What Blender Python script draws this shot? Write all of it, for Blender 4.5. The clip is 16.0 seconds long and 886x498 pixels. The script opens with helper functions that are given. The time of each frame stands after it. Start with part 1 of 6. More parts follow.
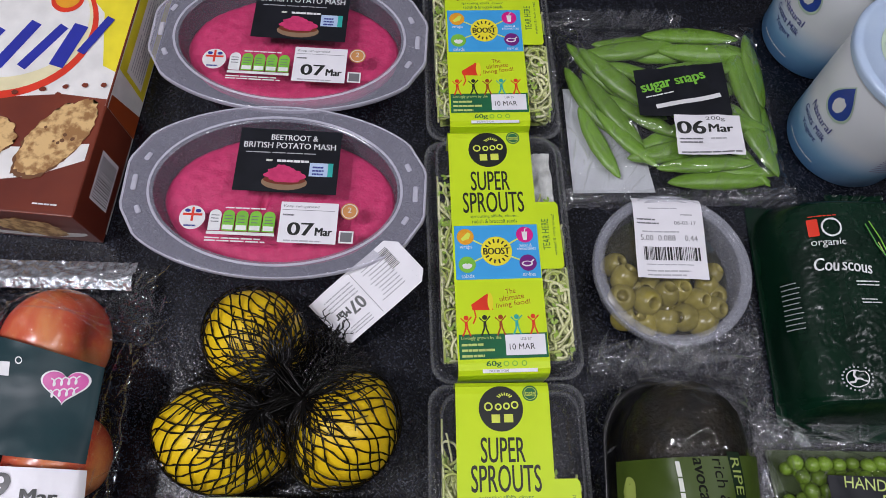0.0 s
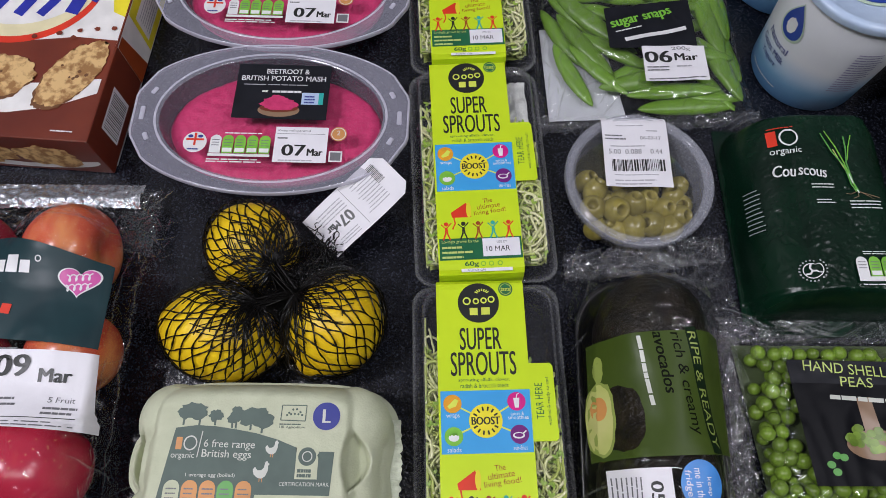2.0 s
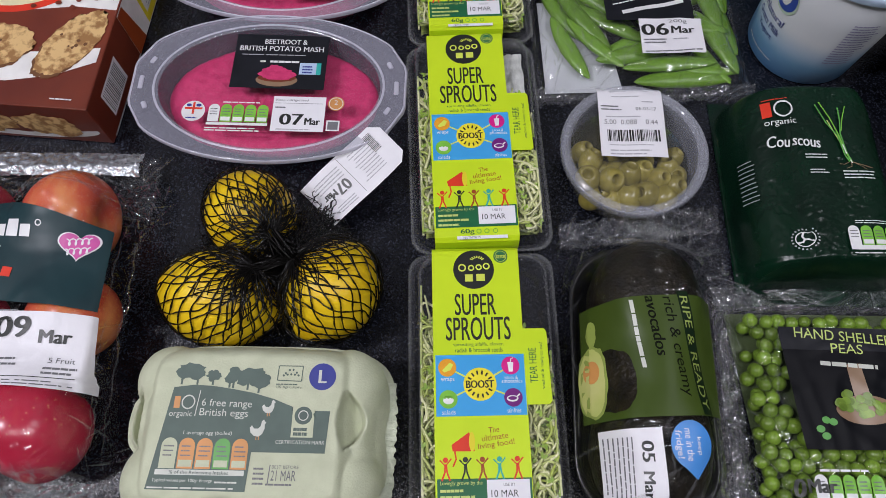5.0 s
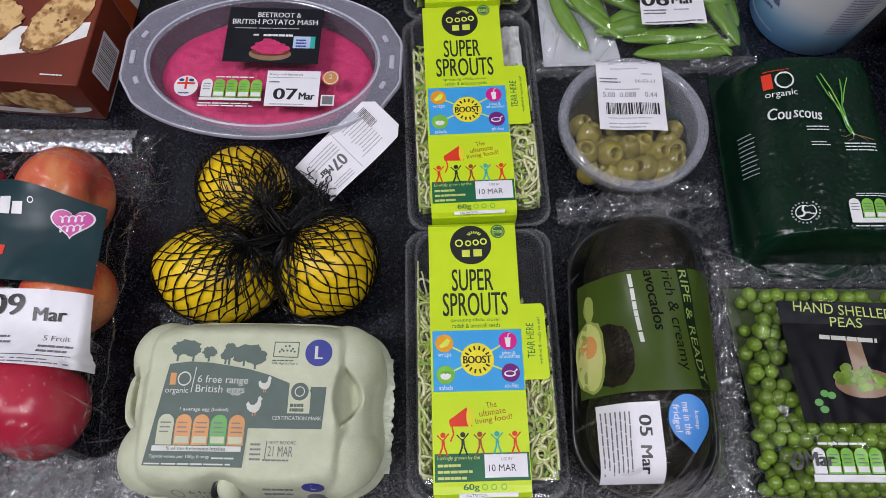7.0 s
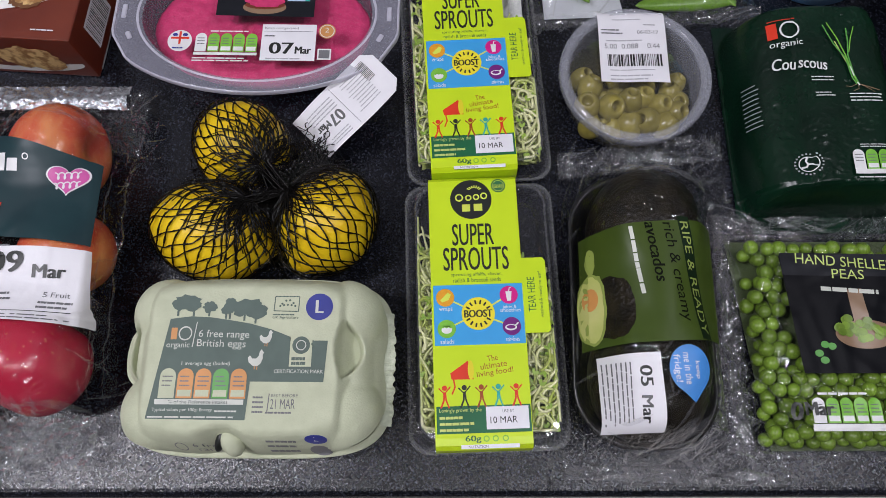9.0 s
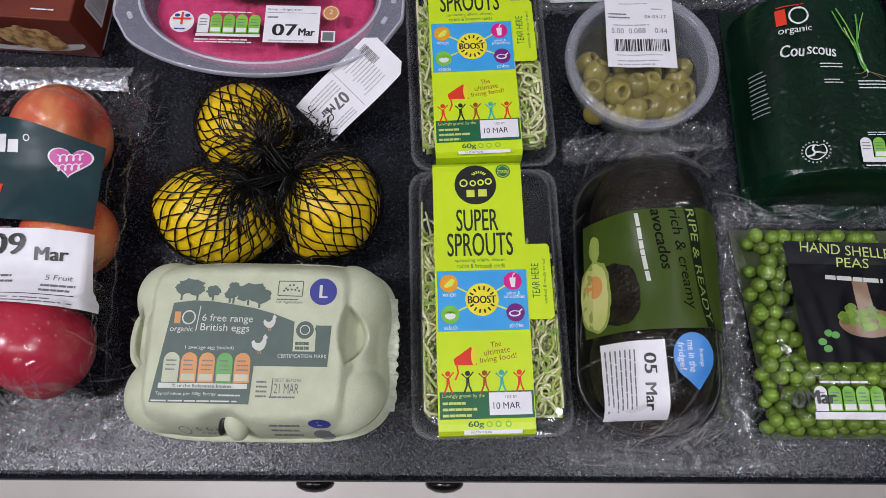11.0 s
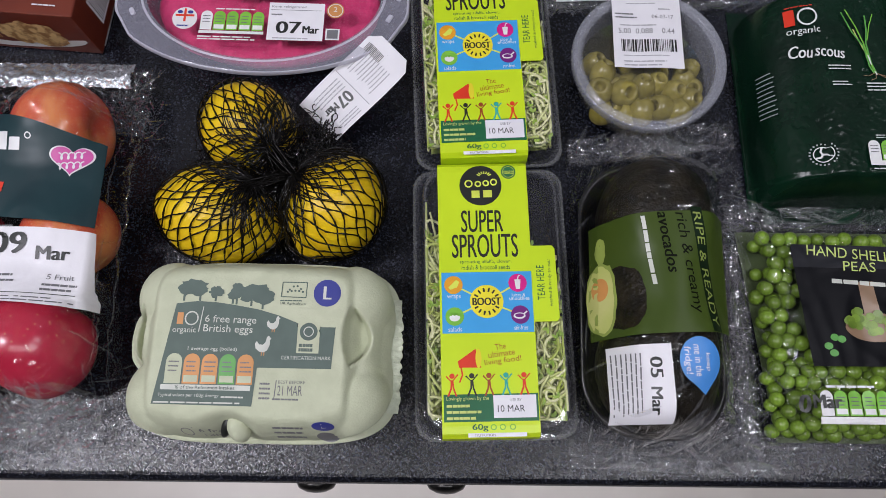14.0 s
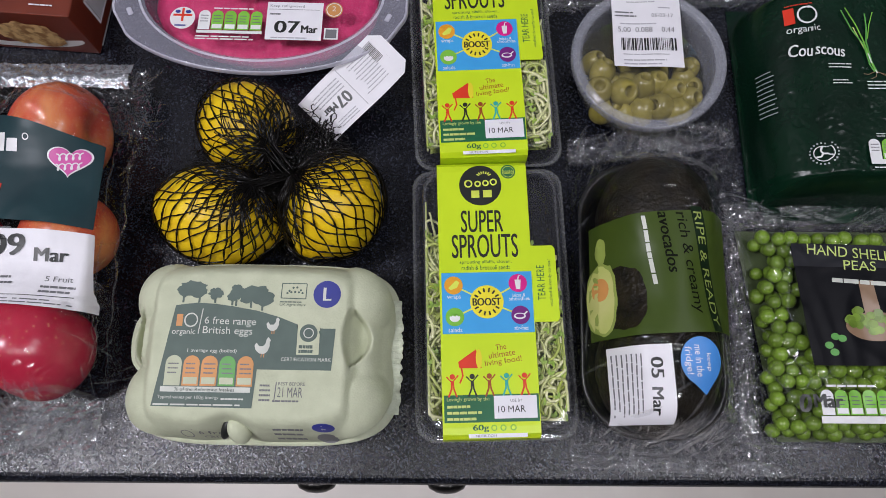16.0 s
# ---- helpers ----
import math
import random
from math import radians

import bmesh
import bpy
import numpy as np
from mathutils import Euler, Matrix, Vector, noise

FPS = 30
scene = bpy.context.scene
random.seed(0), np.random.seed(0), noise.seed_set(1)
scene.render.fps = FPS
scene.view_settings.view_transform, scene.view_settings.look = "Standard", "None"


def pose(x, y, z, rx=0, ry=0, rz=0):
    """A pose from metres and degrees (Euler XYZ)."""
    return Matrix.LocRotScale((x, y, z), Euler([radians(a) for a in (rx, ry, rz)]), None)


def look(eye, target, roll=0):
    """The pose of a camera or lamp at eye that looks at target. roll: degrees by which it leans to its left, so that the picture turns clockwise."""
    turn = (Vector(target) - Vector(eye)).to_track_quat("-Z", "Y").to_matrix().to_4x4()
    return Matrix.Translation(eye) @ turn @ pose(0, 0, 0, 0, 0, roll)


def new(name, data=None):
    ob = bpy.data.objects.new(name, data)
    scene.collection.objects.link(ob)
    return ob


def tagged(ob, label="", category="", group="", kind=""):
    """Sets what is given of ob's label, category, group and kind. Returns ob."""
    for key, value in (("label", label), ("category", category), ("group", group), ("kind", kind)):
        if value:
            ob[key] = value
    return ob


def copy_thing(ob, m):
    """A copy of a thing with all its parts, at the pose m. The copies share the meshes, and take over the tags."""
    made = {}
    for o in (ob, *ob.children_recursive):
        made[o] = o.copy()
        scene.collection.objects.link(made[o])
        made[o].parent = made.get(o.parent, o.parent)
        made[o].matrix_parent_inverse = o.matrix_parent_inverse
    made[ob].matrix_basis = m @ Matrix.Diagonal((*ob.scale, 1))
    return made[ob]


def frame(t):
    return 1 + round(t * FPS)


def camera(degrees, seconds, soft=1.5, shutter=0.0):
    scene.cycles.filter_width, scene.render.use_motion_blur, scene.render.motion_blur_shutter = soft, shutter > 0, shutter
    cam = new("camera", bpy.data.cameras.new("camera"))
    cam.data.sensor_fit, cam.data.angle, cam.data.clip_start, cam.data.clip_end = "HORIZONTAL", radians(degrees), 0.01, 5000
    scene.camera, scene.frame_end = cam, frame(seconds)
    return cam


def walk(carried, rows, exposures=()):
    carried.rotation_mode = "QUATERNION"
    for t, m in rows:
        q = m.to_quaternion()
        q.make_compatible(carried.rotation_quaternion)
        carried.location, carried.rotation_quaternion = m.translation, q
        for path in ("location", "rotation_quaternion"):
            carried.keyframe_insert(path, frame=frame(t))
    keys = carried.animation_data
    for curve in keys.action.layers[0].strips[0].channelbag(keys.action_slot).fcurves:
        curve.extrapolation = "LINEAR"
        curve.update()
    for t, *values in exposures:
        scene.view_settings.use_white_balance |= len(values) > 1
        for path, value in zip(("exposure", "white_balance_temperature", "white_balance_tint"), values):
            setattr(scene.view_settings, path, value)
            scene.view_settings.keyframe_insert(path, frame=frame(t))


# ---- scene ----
cam = camera(66.44, 16.0, soft=0.6)
PATH = [
    (0, (-0.02384, 0.11875, 1.32481), (0.02599, 0.82422, -0.54597), 5.299),
    (0.5, (0.01071, 0.08767, 1.33848), (0.04950, 0.80680, -0.52736), 4.857),
    (1, (0.00068, 0.05852, 1.33596), (0.00050, 0.80403, -0.51989), 2.133),
    (1.5, (-0.00385, 0.04824, 1.33111), (-0.01391, 0.80661, -0.51951), 0.516),
    (2, (-0.00113, 0.04319, 1.33083), (-0.00038, 0.80195, -0.51965), 0.441),
    (2.5, (-0.00004, 0.03533, 1.32958), (-0.00006, 0.78953, -0.52277), 0.528),
    (3, (-0.00088, 0.02944, 1.33058), (-0.00322, 0.77983, -0.52332), 1.019),
    (5.5, (0.00392, 0.02733, 1.32786), (0.00057, 0.74695, -0.53818), 0.246),
    (6, (0.00534, 0.02531, 1.32581), (-0.00022, 0.72741, -0.54689), -0.031),
    (6.5, (0.00508, 0.02698, 1.32583), (0.00311, 0.71565, -0.55186), 0.121),
    (7, (0.00456, 0.02725, 1.32509), (0.00170, 0.70289, -0.55733), 0.093),
    (7.5, (0.00446, 0.02547, 1.32361), (0.00310, 0.69213, -0.56201), 0.253),
    (8, (0.00425, 0.02074, 1.32128), (0.00146, 0.65531, -0.57538), 0.020),
    (8.5, (0.00358, 0.01880, 1.32037), (-0.00125, 0.63131, -0.58353), -0.212),
    (9, (0.00419, 0.01963, 1.31974), (0.00272, 0.61005, -0.59113), -0.267),
    (11.5, (0.00072, 0.02161, 1.31853), (0.00419, 0.56379, -0.60658), 0.829),
    (12, (0.00133, 0.02255, 1.31863), (0.00598, 0.56437, -0.60657), 1.038),
    (12.5, (0.00106, 0.02400, 1.31790), (0.00580, 0.56204, -0.60836), 0.972),
    (13, (0.00003, 0.02514, 1.31735), (0.00129, 0.55809, -0.61033), 0.692),
    (13.5, (-0.00070, 0.02526, 1.31736), (0.00470, 0.55678, -0.61071), 1.147),
    (14, (-0.00236, 0.02512, 1.31659), (0.00375, 0.55636, -0.61156), 1.317),
    (14.5, (-0.00231, 0.02536, 1.31626), (0.00655, 0.55316, -0.61282), 1.563),
    (15, (-0.00311, 0.02680, 1.31611), (0.00756, 0.55308, -0.61337), 1.627),
    (15.5, (-0.00380, 0.02712, 1.31567), (0.00797, 0.55294, -0.61393), 1.720),
    (16, (-0.00312, 0.02737, 1.31613), (0.00720, 0.54947, -0.61449), 1.596),
]
walk(cam, [(t, look(eye, target, roll)) for t, eye, target, roll in PATH])

# ---- light and room ----
world = bpy.data.worlds.new("world")
scene.world = world
world.use_nodes = True
world.node_tree.nodes["Background"].inputs[0].default_value = (0.8, 0.85, 1.0, 1)
world.node_tree.nodes["Background"].inputs[1].default_value = 0.006

TOP = 0.9  # height of the worktop


def ceiling_lamp_at(x, y, size, watts, length=0.0):
    data = bpy.data.lights.new("ceiling_glow", "AREA")
    data.shape, data.size, data.energy, data.color = "DISK", size, watts, (0.97, 0.945, 1.05)
    if length:
        data.shape, data.size, data.size_y = "RECTANGLE", length, size
    lamp = new("ceiling_glow", data)
    lamp.matrix_world = pose(x, y, 2.36, 0, 0, 0)
    return lamp


LAMPS = [(-1.05, -0.12, 0.10, 8.9), (-0.72, 0.02, 0.10, 8.7), (0.68, -0.12, 0.10, 3.0), (0.86, 0.26, 0.10, 2.6)]
for lx, ly, ls, lw in LAMPS:
    ceiling_lamp_at(lx, ly, ls, lw)
ceiling_lamp_at(0.25, -0.30, 0.10, 4.1, 1.3)


# ---- materials ----
def material(name, color, rough=0.5, color2=None, scale=60.0, bump=0.0, bump_scale=400.0, metal=0.0, spec=0.5,
             coat=0.0, sss=0.0, contrast=(0.35, 0.65), vary=0.0):
    m = bpy.data.materials.new(name)
    m.use_nodes = True
    nt = m.node_tree
    b = nt.nodes["Principled BSDF"]
    b.inputs["Roughness"].default_value = rough
    b.inputs["Metallic"].default_value = metal
    b.inputs["Specular IOR Level"].default_value = spec
    b.inputs["Coat Weight"].default_value = coat
    b.inputs["Coat Roughness"].default_value = 0.08
    if sss:
        b.inputs["Subsurface Weight"].default_value = sss
        b.inputs["Subsurface Radius"].default_value = (0.004, 0.003, 0.002)
        b.inputs["Subsurface Scale"].default_value = 1.0
    tc = nt.nodes.new("ShaderNodeTexCoord")
    if color2 is None:
        color2 = tuple(c * 0.86 for c in color)
    n = nt.nodes.new("ShaderNodeTexNoise")
    n.inputs["Scale"].default_value, n.inputs["Detail"].default_value = scale, 5
    nt.links.new(tc.outputs["Object"], n.inputs["Vector"])
    r = nt.nodes.new("ShaderNodeValToRGB")
    r.color_ramp.elements[0].position, r.color_ramp.elements[1].position = contrast
    r.color_ramp.elements[0].color, r.color_ramp.elements[1].color = (*color2, 1), (*color, 1)
    nt.links.new(n.outputs["Fac"], r.inputs["Fac"])
    out = r.outputs["Color"]
    if vary:
        info = nt.nodes.new("ShaderNodeObjectInfo")
        mul = nt.nodes.new("ShaderNodeMath")
        mul.operation = "MULTIPLY_ADD"
        mul.inputs[1].default_value, mul.inputs[2].default_value = vary, 1 - vary / 2
        nt.links.new(info.outputs["Random"], mul.inputs[0])
        hsv = nt.nodes.new("ShaderNodeHueSaturation")
        nt.links.new(mul.outputs[0], hsv.inputs["Value"])
        nt.links.new(out, hsv.inputs["Color"])
        out = hsv.outputs["Color"]
    nt.links.new(out, b.inputs["Base Color"])
    if bump:
        n2 = nt.nodes.new("ShaderNodeTexNoise")
        n2.inputs["Scale"].default_value, n2.inputs["Detail"].default_value = bump_scale, 4
        nt.links.new(tc.outputs["Object"], n2.inputs["Vector"])
        bp = nt.nodes.new("ShaderNodeBump")
        bp.inputs["Strength"].default_value, bp.inputs["Distance"].default_value = bump, 0.001
        nt.links.new(n2.outputs["Fac"], bp.inputs["Height"])
        nt.links.new(bp.outputs["Normal"], b.inputs["Normal"])
    return m


def clear_plastic(name, tint=(1, 1, 1), milk=0.03, milk_color=(0.8, 0.82, 0.9), rough=0.07, ior=1.5, bump=0.0, bump_scale=90.0):
    """Thin clear sheet: see-through, with a gloss that grows towards grazing views and a trace of milkiness."""
    m = bpy.data.materials.new(name)
    m.use_nodes = True
    nt = m.node_tree
    nt.nodes.remove(nt.nodes["Principled BSDF"])
    out = nt.nodes["Material Output"]
    tr = nt.nodes.new("ShaderNodeBsdfTransparent")
    tr.inputs[0].default_value = (*tint, 1)
    df = nt.nodes.new("ShaderNodeBsdfDiffuse")
    df.inputs[0].default_value = (*milk_color, 1)
    gl = nt.nodes.new("ShaderNodeBsdfGlossy")
    gl.inputs["Roughness"].default_value = rough
    fr = nt.nodes.new("ShaderNodeLayerWeight")
    fr.inputs["Blend"].default_value = 0.5
    power, gloss = nt.nodes.new("ShaderNodeMath"), nt.nodes.new("ShaderNodeMath")
    power.operation, gloss.operation = "POWER", "MULTIPLY_ADD"
    power.inputs[1].default_value = 4.5
    f0 = 1.05 * ((ior - 1) / (ior + 1)) ** 2
    gloss.inputs[1].default_value, gloss.inputs[2].default_value = 0.7 - f0, f0
    nt.links.new(fr.outputs["Facing"], power.inputs[0])
    nt.links.new(power.outputs[0], gloss.inputs[0])
    a, b = nt.nodes.new("ShaderNodeMixShader"), nt.nodes.new("ShaderNodeMixShader")
    a.inputs[0].default_value = milk
    nt.links.new(tr.outputs[0], a.inputs[1])
    nt.links.new(df.outputs[0], a.inputs[2])
    nt.links.new(gloss.outputs[0], b.inputs[0])
    nt.links.new(a.outputs[0], b.inputs[1])
    nt.links.new(gl.outputs[0], b.inputs[2])
    nt.links.new(b.outputs[0], out.inputs["Surface"])
    if bump:
        tc = nt.nodes.new("ShaderNodeTexCoord")
        # creased facets: warped, stretched cells
        warp = nt.nodes.new("ShaderNodeTexNoise")
        warp.inputs["Scale"].default_value, warp.inputs["Detail"].default_value = 40.0, 2
        add = nt.nodes.new("ShaderNodeMixRGB")
        add.blend_type, add.inputs[0].default_value = "ADD", 0.02
        nt.links.new(tc.outputs["Object"], warp.inputs["Vector"])
        nt.links.new(tc.outputs["Object"], add.inputs[1])
        nt.links.new(warp.outputs["Color"], add.inputs[2])
        n2 = nt.nodes.new("ShaderNodeTexVoronoi")
        n2.inputs["Scale"].default_value = bump_scale
        nt.links.new(add.outputs[0], n2.inputs["Vector"])
        bp = nt.nodes.new("ShaderNodeBump")
        bp.inputs["Strength"].default_value, bp.inputs["Distance"].default_value = bump, 0.5 / bump_scale
        nt.links.new(n2.outputs["Distance"], bp.inputs["Height"])
        for node in (gl, fr):
            nt.links.new(bp.outputs["Normal"], node.inputs["Normal"])
    return m


def worktop_material():
    """Charcoal laminate: cloudy dark ground, fine blue-grey grains and small tilted facets that glint."""
    m = material("speckled_laminate", (0.0065, 0.0074, 0.0118), 0.22, (0.0018, 0.0021, 0.0038), 55, spec=0.42)
    nt = m.node_tree
    b = nt.nodes["Principled BSDF"]
    tc = nt.nodes["Texture Coordinate"]
    grains = nt.nodes.new("ShaderNodeTexVoronoi")
    grains.inputs["Scale"].default_value = 1100
    nt.links.new(tc.outputs["Object"], grains.inputs["Vector"])
    shade = nt.nodes.new("ShaderNodeSeparateColor")
    nt.links.new(grains.outputs["Color"], shade.inputs[0])
    r = nt.nodes.new("ShaderNodeValToRGB")
    r.color_ramp.elements[0].position, r.color_ramp.elements[1].position = 0.68, 1.0
    cloud = nt.nodes.new("ShaderNodeTexNoise")
    cloud.inputs["Scale"].default_value, cloud.inputs["Detail"].default_value = 160, 3
    nt.links.new(tc.outputs["Object"], cloud.inputs["Vector"])
    patch = nt.nodes.new("ShaderNodeMath")
    patch.operation = "MULTIPLY"
    mix = nt.nodes.new("ShaderNodeMixRGB")
    mix.inputs[2].default_value = (0.050, 0.056, 0.076, 1)
    nt.links.new(shade.outputs[0], r.inputs["Fac"])
    nt.links.new(r.outputs["Color"], patch.inputs[0])
    nt.links.new(cloud.outputs["Fac"], patch.inputs[1])
    nt.links.new(patch.outputs[0], mix.inputs[0])
    nt.links.new(b.inputs["Base Color"].links[0].from_socket, mix.inputs[1])
    nt.links.new(mix.outputs[0], b.inputs["Base Color"])
    cells = nt.nodes.new("ShaderNodeTexVoronoi")
    cells.inputs["Scale"].default_value = 2300
    nt.links.new(tc.outputs["Object"], cells.inputs["Vector"])
    centred = nt.nodes.new("ShaderNodeVectorMath")
    centred.operation = "SUBTRACT"
    centred.inputs[1].default_value = (0.5, 0.5, 0.5)
    nt.links.new(cells.outputs["Color"], centred.inputs[0])
    sc = nt.nodes.new("ShaderNodeVectorMath")
    sc.operation = "SCALE"
    sc.inputs["Scale"].default_value = 0.27
    nt.links.new(centred.outputs[0], sc.inputs[0])
    geo = nt.nodes.new("ShaderNodeNewGeometry")
    add = nt.nodes.new("ShaderNodeVectorMath")
    add.operation = "ADD"
    nt.links.new(geo.outputs["Normal"], add.inputs[0])
    nt.links.new(sc.outputs[0], add.inputs[1])
    nrm = nt.nodes.new("ShaderNodeVectorMath")
    nrm.operation = "NORMALIZE"
    nt.links.new(add.outputs[0], nrm.inputs[0])
    nt.links.new(nrm.outputs[0], b.inputs["Normal"])
    return m


def apple_skin(name, deep, blush, ground, share):
    """Glossy skin: a blush that breaks into the yellow ground in soft streaks, with pale freckles."""
    m = material(name, blush, 0.24, deep, 30, spec=0.5, contrast=(0.30, 0.72))
    nt = m.node_tree
    b = nt.nodes["Principled BSDF"]
    tc = nt.nodes["Texture Coordinate"]
    stretch = nt.nodes.new("ShaderNodeMapping")
    stretch.inputs["Scale"].default_value = (1.0, 0.35, 0.6)
    nt.links.new(tc.outputs["Object"], stretch.inputs["Vector"])
    streak = nt.nodes.new("ShaderNodeTexNoise")
    streak.inputs["Scale"].default_value, streak.inputs["Detail"].default_value = 34, 7
    nt.links.new(stretch.outputs[0], streak.inputs["Vector"])
    r = nt.nodes.new("ShaderNodeValToRGB")
    r.color_ramp.elements[0].position, r.color_ramp.elements[1].position = share, share + 0.26
    nt.links.new(streak.outputs["Fac"], r.inputs["Fac"])
    mix = nt.nodes.new("ShaderNodeMixRGB")
    mix.inputs[2].default_value = (*ground, 1)
    nt.links.new(r.outputs["Color"], mix.inputs[0])
    nt.links.new(b.inputs["Base Color"].links[0].from_socket, mix.inputs[1])
    dots = nt.nodes.new("ShaderNodeTexVoronoi")
    dots.inputs["Scale"].default_value = 260
    nt.links.new(tc.outputs["Object"], dots.inputs["Vector"])
    d = nt.nodes.new("ShaderNodeValToRGB")
    d.color_ramp.elements[0].position, d.color_ramp.elements[1].position = 0.08, 0.22
    d.color_ramp.elements[0].color, d.color_ramp.elements[1].color = (0.35, 0.35, 0.35, 1), (0, 0, 0, 1)
    nt.links.new(dots.outputs["Distance"], d.inputs["Fac"])
    fre = nt.nodes.new("ShaderNodeMixRGB")
    fre.inputs[2].default_value = (0.72, 0.42, 0.20, 1)
    nt.links.new(d.outputs["Color"], fre.inputs[0])
    nt.links.new(mix.outputs[0], fre.inputs[1])
    nt.links.new(fre.outputs[0], b.inputs["Base Color"])
    return m


def stem_skin(name, pale, green):
    """Each stem takes its own shade between pale and green."""
    m = material(name, pale, 0.3, green, 200, spec=0.5)
    nt = m.node_tree
    geo = nt.nodes.new("ShaderNodeNewGeometry")
    r = next(n for n in nt.nodes if n.type == "VALTORGB")
    r.color_ramp.elements[0].position, r.color_ramp.elements[1].position = 0.0, 1.0
    nt.links.new(geo.outputs["Random Per Island"], r.inputs["Fac"])
    return m


M = {}
M["worktop"] = worktop_material()
M["floor"] = material("cream_floor_tile", (0.88, 0.83, 0.77), 0.35, (0.83, 0.78, 0.72), 8)
M["wall"] = material("grey_wall_paint", (0.30, 0.30, 0.31), 0.6, (0.27, 0.27, 0.28), 6, 0.1, 300)
M["door_paint"] = material("cream_door_paint", (0.68, 0.63, 0.55), 0.35, (0.64, 0.59, 0.51), 10)
M["pewter"] = material("dark_pewter", (0.05, 0.048, 0.045), 0.28, (0.02, 0.02, 0.02), 300, 0.1, 900, metal=0.9)
M["lamp_glass"] = material("lamp_diffuser", (0.9, 0.9, 0.9), 0.4)
b_ = M["lamp_glass"].node_tree.nodes["Principled BSDF"]
b_.inputs["Emission Color"].default_value, b_.inputs["Emission Strength"].default_value = (0.95, 0.98, 1, 1), 6.0
M["white_metal"] = material("white_painted_metal", (0.8, 0.8, 0.8), 0.35)
M["pulp"] = material("pale_green_moulded_pulp", (0.53, 0.56, 0.40), 0.75, (0.47, 0.50, 0.35), 90, 0.25, 900)
M["pulp_torn"] = material("torn_pulp", (0.60, 0.64, 0.50), 0.9, (0.46, 0.50, 0.37), 300, 0.6, 1500)
M["lime"] = material("lime_card", (0.56, 0.74, 0.015), 0.34, (0.52, 0.70, 0.012), 30)
M["black_ink"] = material("black_ink", (0.012, 0.014, 0.012), 0.4)
M["blue_ink"] = material("sky_blue_ink", (0.05, 0.36, 0.72), 0.35, (0.045, 0.33, 0.68), 40)
M["yellow_ink"] = material("yellow_ink", (0.83, 0.72, 0.03), 0.35)
M["pale_lime"] = material("pale_lime_ink", (0.70, 0.78, 0.10), 0.35)
M["orange_ink"] = material("orange_ink", (0.80, 0.36, 0.02), 0.35)
M["magenta_ink"] = material("magenta_ink", (0.66, 0.01, 0.23), 0.35)
M["green_ink"] = material("green_ink", (0.20, 0.52, 0.05), 0.35)
M["purple_ink"] = material("purple_ink", (0.16, 0.01, 0.18), 0.35)
M["red_ink"] = material("red_ink", (0.72, 0.04, 0.015), 0.35)
M["brown_red_ink"] = material("brown_red_ink", (0.34, 0.06, 0.01), 0.4)
M["dark_green_ink"] = material("dark_green_ink", (0.012, 0.13, 0.05), 0.35)
M["cyan_ink"] = material("cyan_ink", (0.03, 0.40, 0.36), 0.35)
M["white_paper"] = material("white_paper", (0.78, 0.77, 0.80), 0.55, (0.74, 0.73, 0.76), 60, 0.08, 500)
M["white_ink"] = material("white_ink", (0.78, 0.78, 0.78), 0.4)
M["grey_ink"] = material("grey_ink", (0.16, 0.16, 0.17), 0.5)
M["pale_grey_ink"] = material("pale_grey_ink", (0.42, 0.42, 0.44), 0.5)
M["slate_ink"] = material("slate_green_ink", (0.085, 0.125, 0.105), 0.6, (0.075, 0.11, 0.092), 120)
M["navy_ink"] = material("navy_blue_ink", (0.025, 0.035, 0.26), 0.45)
M["tan_ink"] = material("tan_orange_ink", (0.62, 0.28, 0.08), 0.5)
M["leaf_ink"] = material("leaf_green_ink", (0.10, 0.36, 0.06), 0.45)
M["clear"] = clear_plastic("clear_plastic", milk=0.012, ior=1.5, rough=0.06)
# milkier than the clear sheet: the rims' grey highlight is painted in here
M["clear_rim"] = clear_plastic("clear_plastic_rim", milk=0.06, milk_color=(0.72, 0.75, 0.74), ior=1.6, rough=0.10)
M["lidding"] = clear_plastic("taut_lidding_film", milk=0.004, rough=0.16, ior=1.3)
# paler milk that paints the specular line along the tray's edge
M["frosted_edge"] = clear_plastic("frosted_moulded_edge", milk=0.55, milk_color=(0.74, 0.73, 0.84), rough=0.15)
M["bowl"] = clear_plastic("translucent_bowl_wall", (0.93, 0.9, 0.95), milk=0.17, milk_color=(0.60, 0.57, 0.70), rough=0.12)
M["film"] = clear_plastic("clear_wrinkled_film", milk=0.002, rough=0.06, ior=1.48, bump=0.55, bump_scale=55)
# folds: part of their reflected light is put in as diffuse milk
M["fold"] = clear_plastic("sharp_film_fold", milk=0.045, milk_color=(0.75, 0.77, 0.82), rough=0.12, ior=2.1)
M["film_facet"] = clear_plastic("sharply_creased_film", milk=0.03, milk_color=(0.72, 0.73, 0.78), rough=0.14, ior=1.85)
M["film_gather"] = clear_plastic("gathered_bag_film", milk=0.06, milk_color=(0.72, 0.73, 0.78), rough=0.2, ior=2.4)
M["film_bag"] = clear_plastic("loose_creased_film", milk=0.014, milk_color=(0.72, 0.74, 0.78), rough=0.09, ior=1.75)
M["film_seal"] = clear_plastic("crimped_film_seal", milk=0.014, milk_color=(0.70, 0.71, 0.76), rough=0.10, ior=1.6, bump=0.8, bump_scale=110)
M["frosted"] = clear_plastic("frosted_polypropylene", milk=0.36, milk_color=(0.47, 0.47, 0.57), rough=0.14)
M["tub"] = clear_plastic("cloudy_tub_plastic", milk=0.03, milk_color=(0.62, 0.64, 0.72), rough=0.10, ior=1.4)
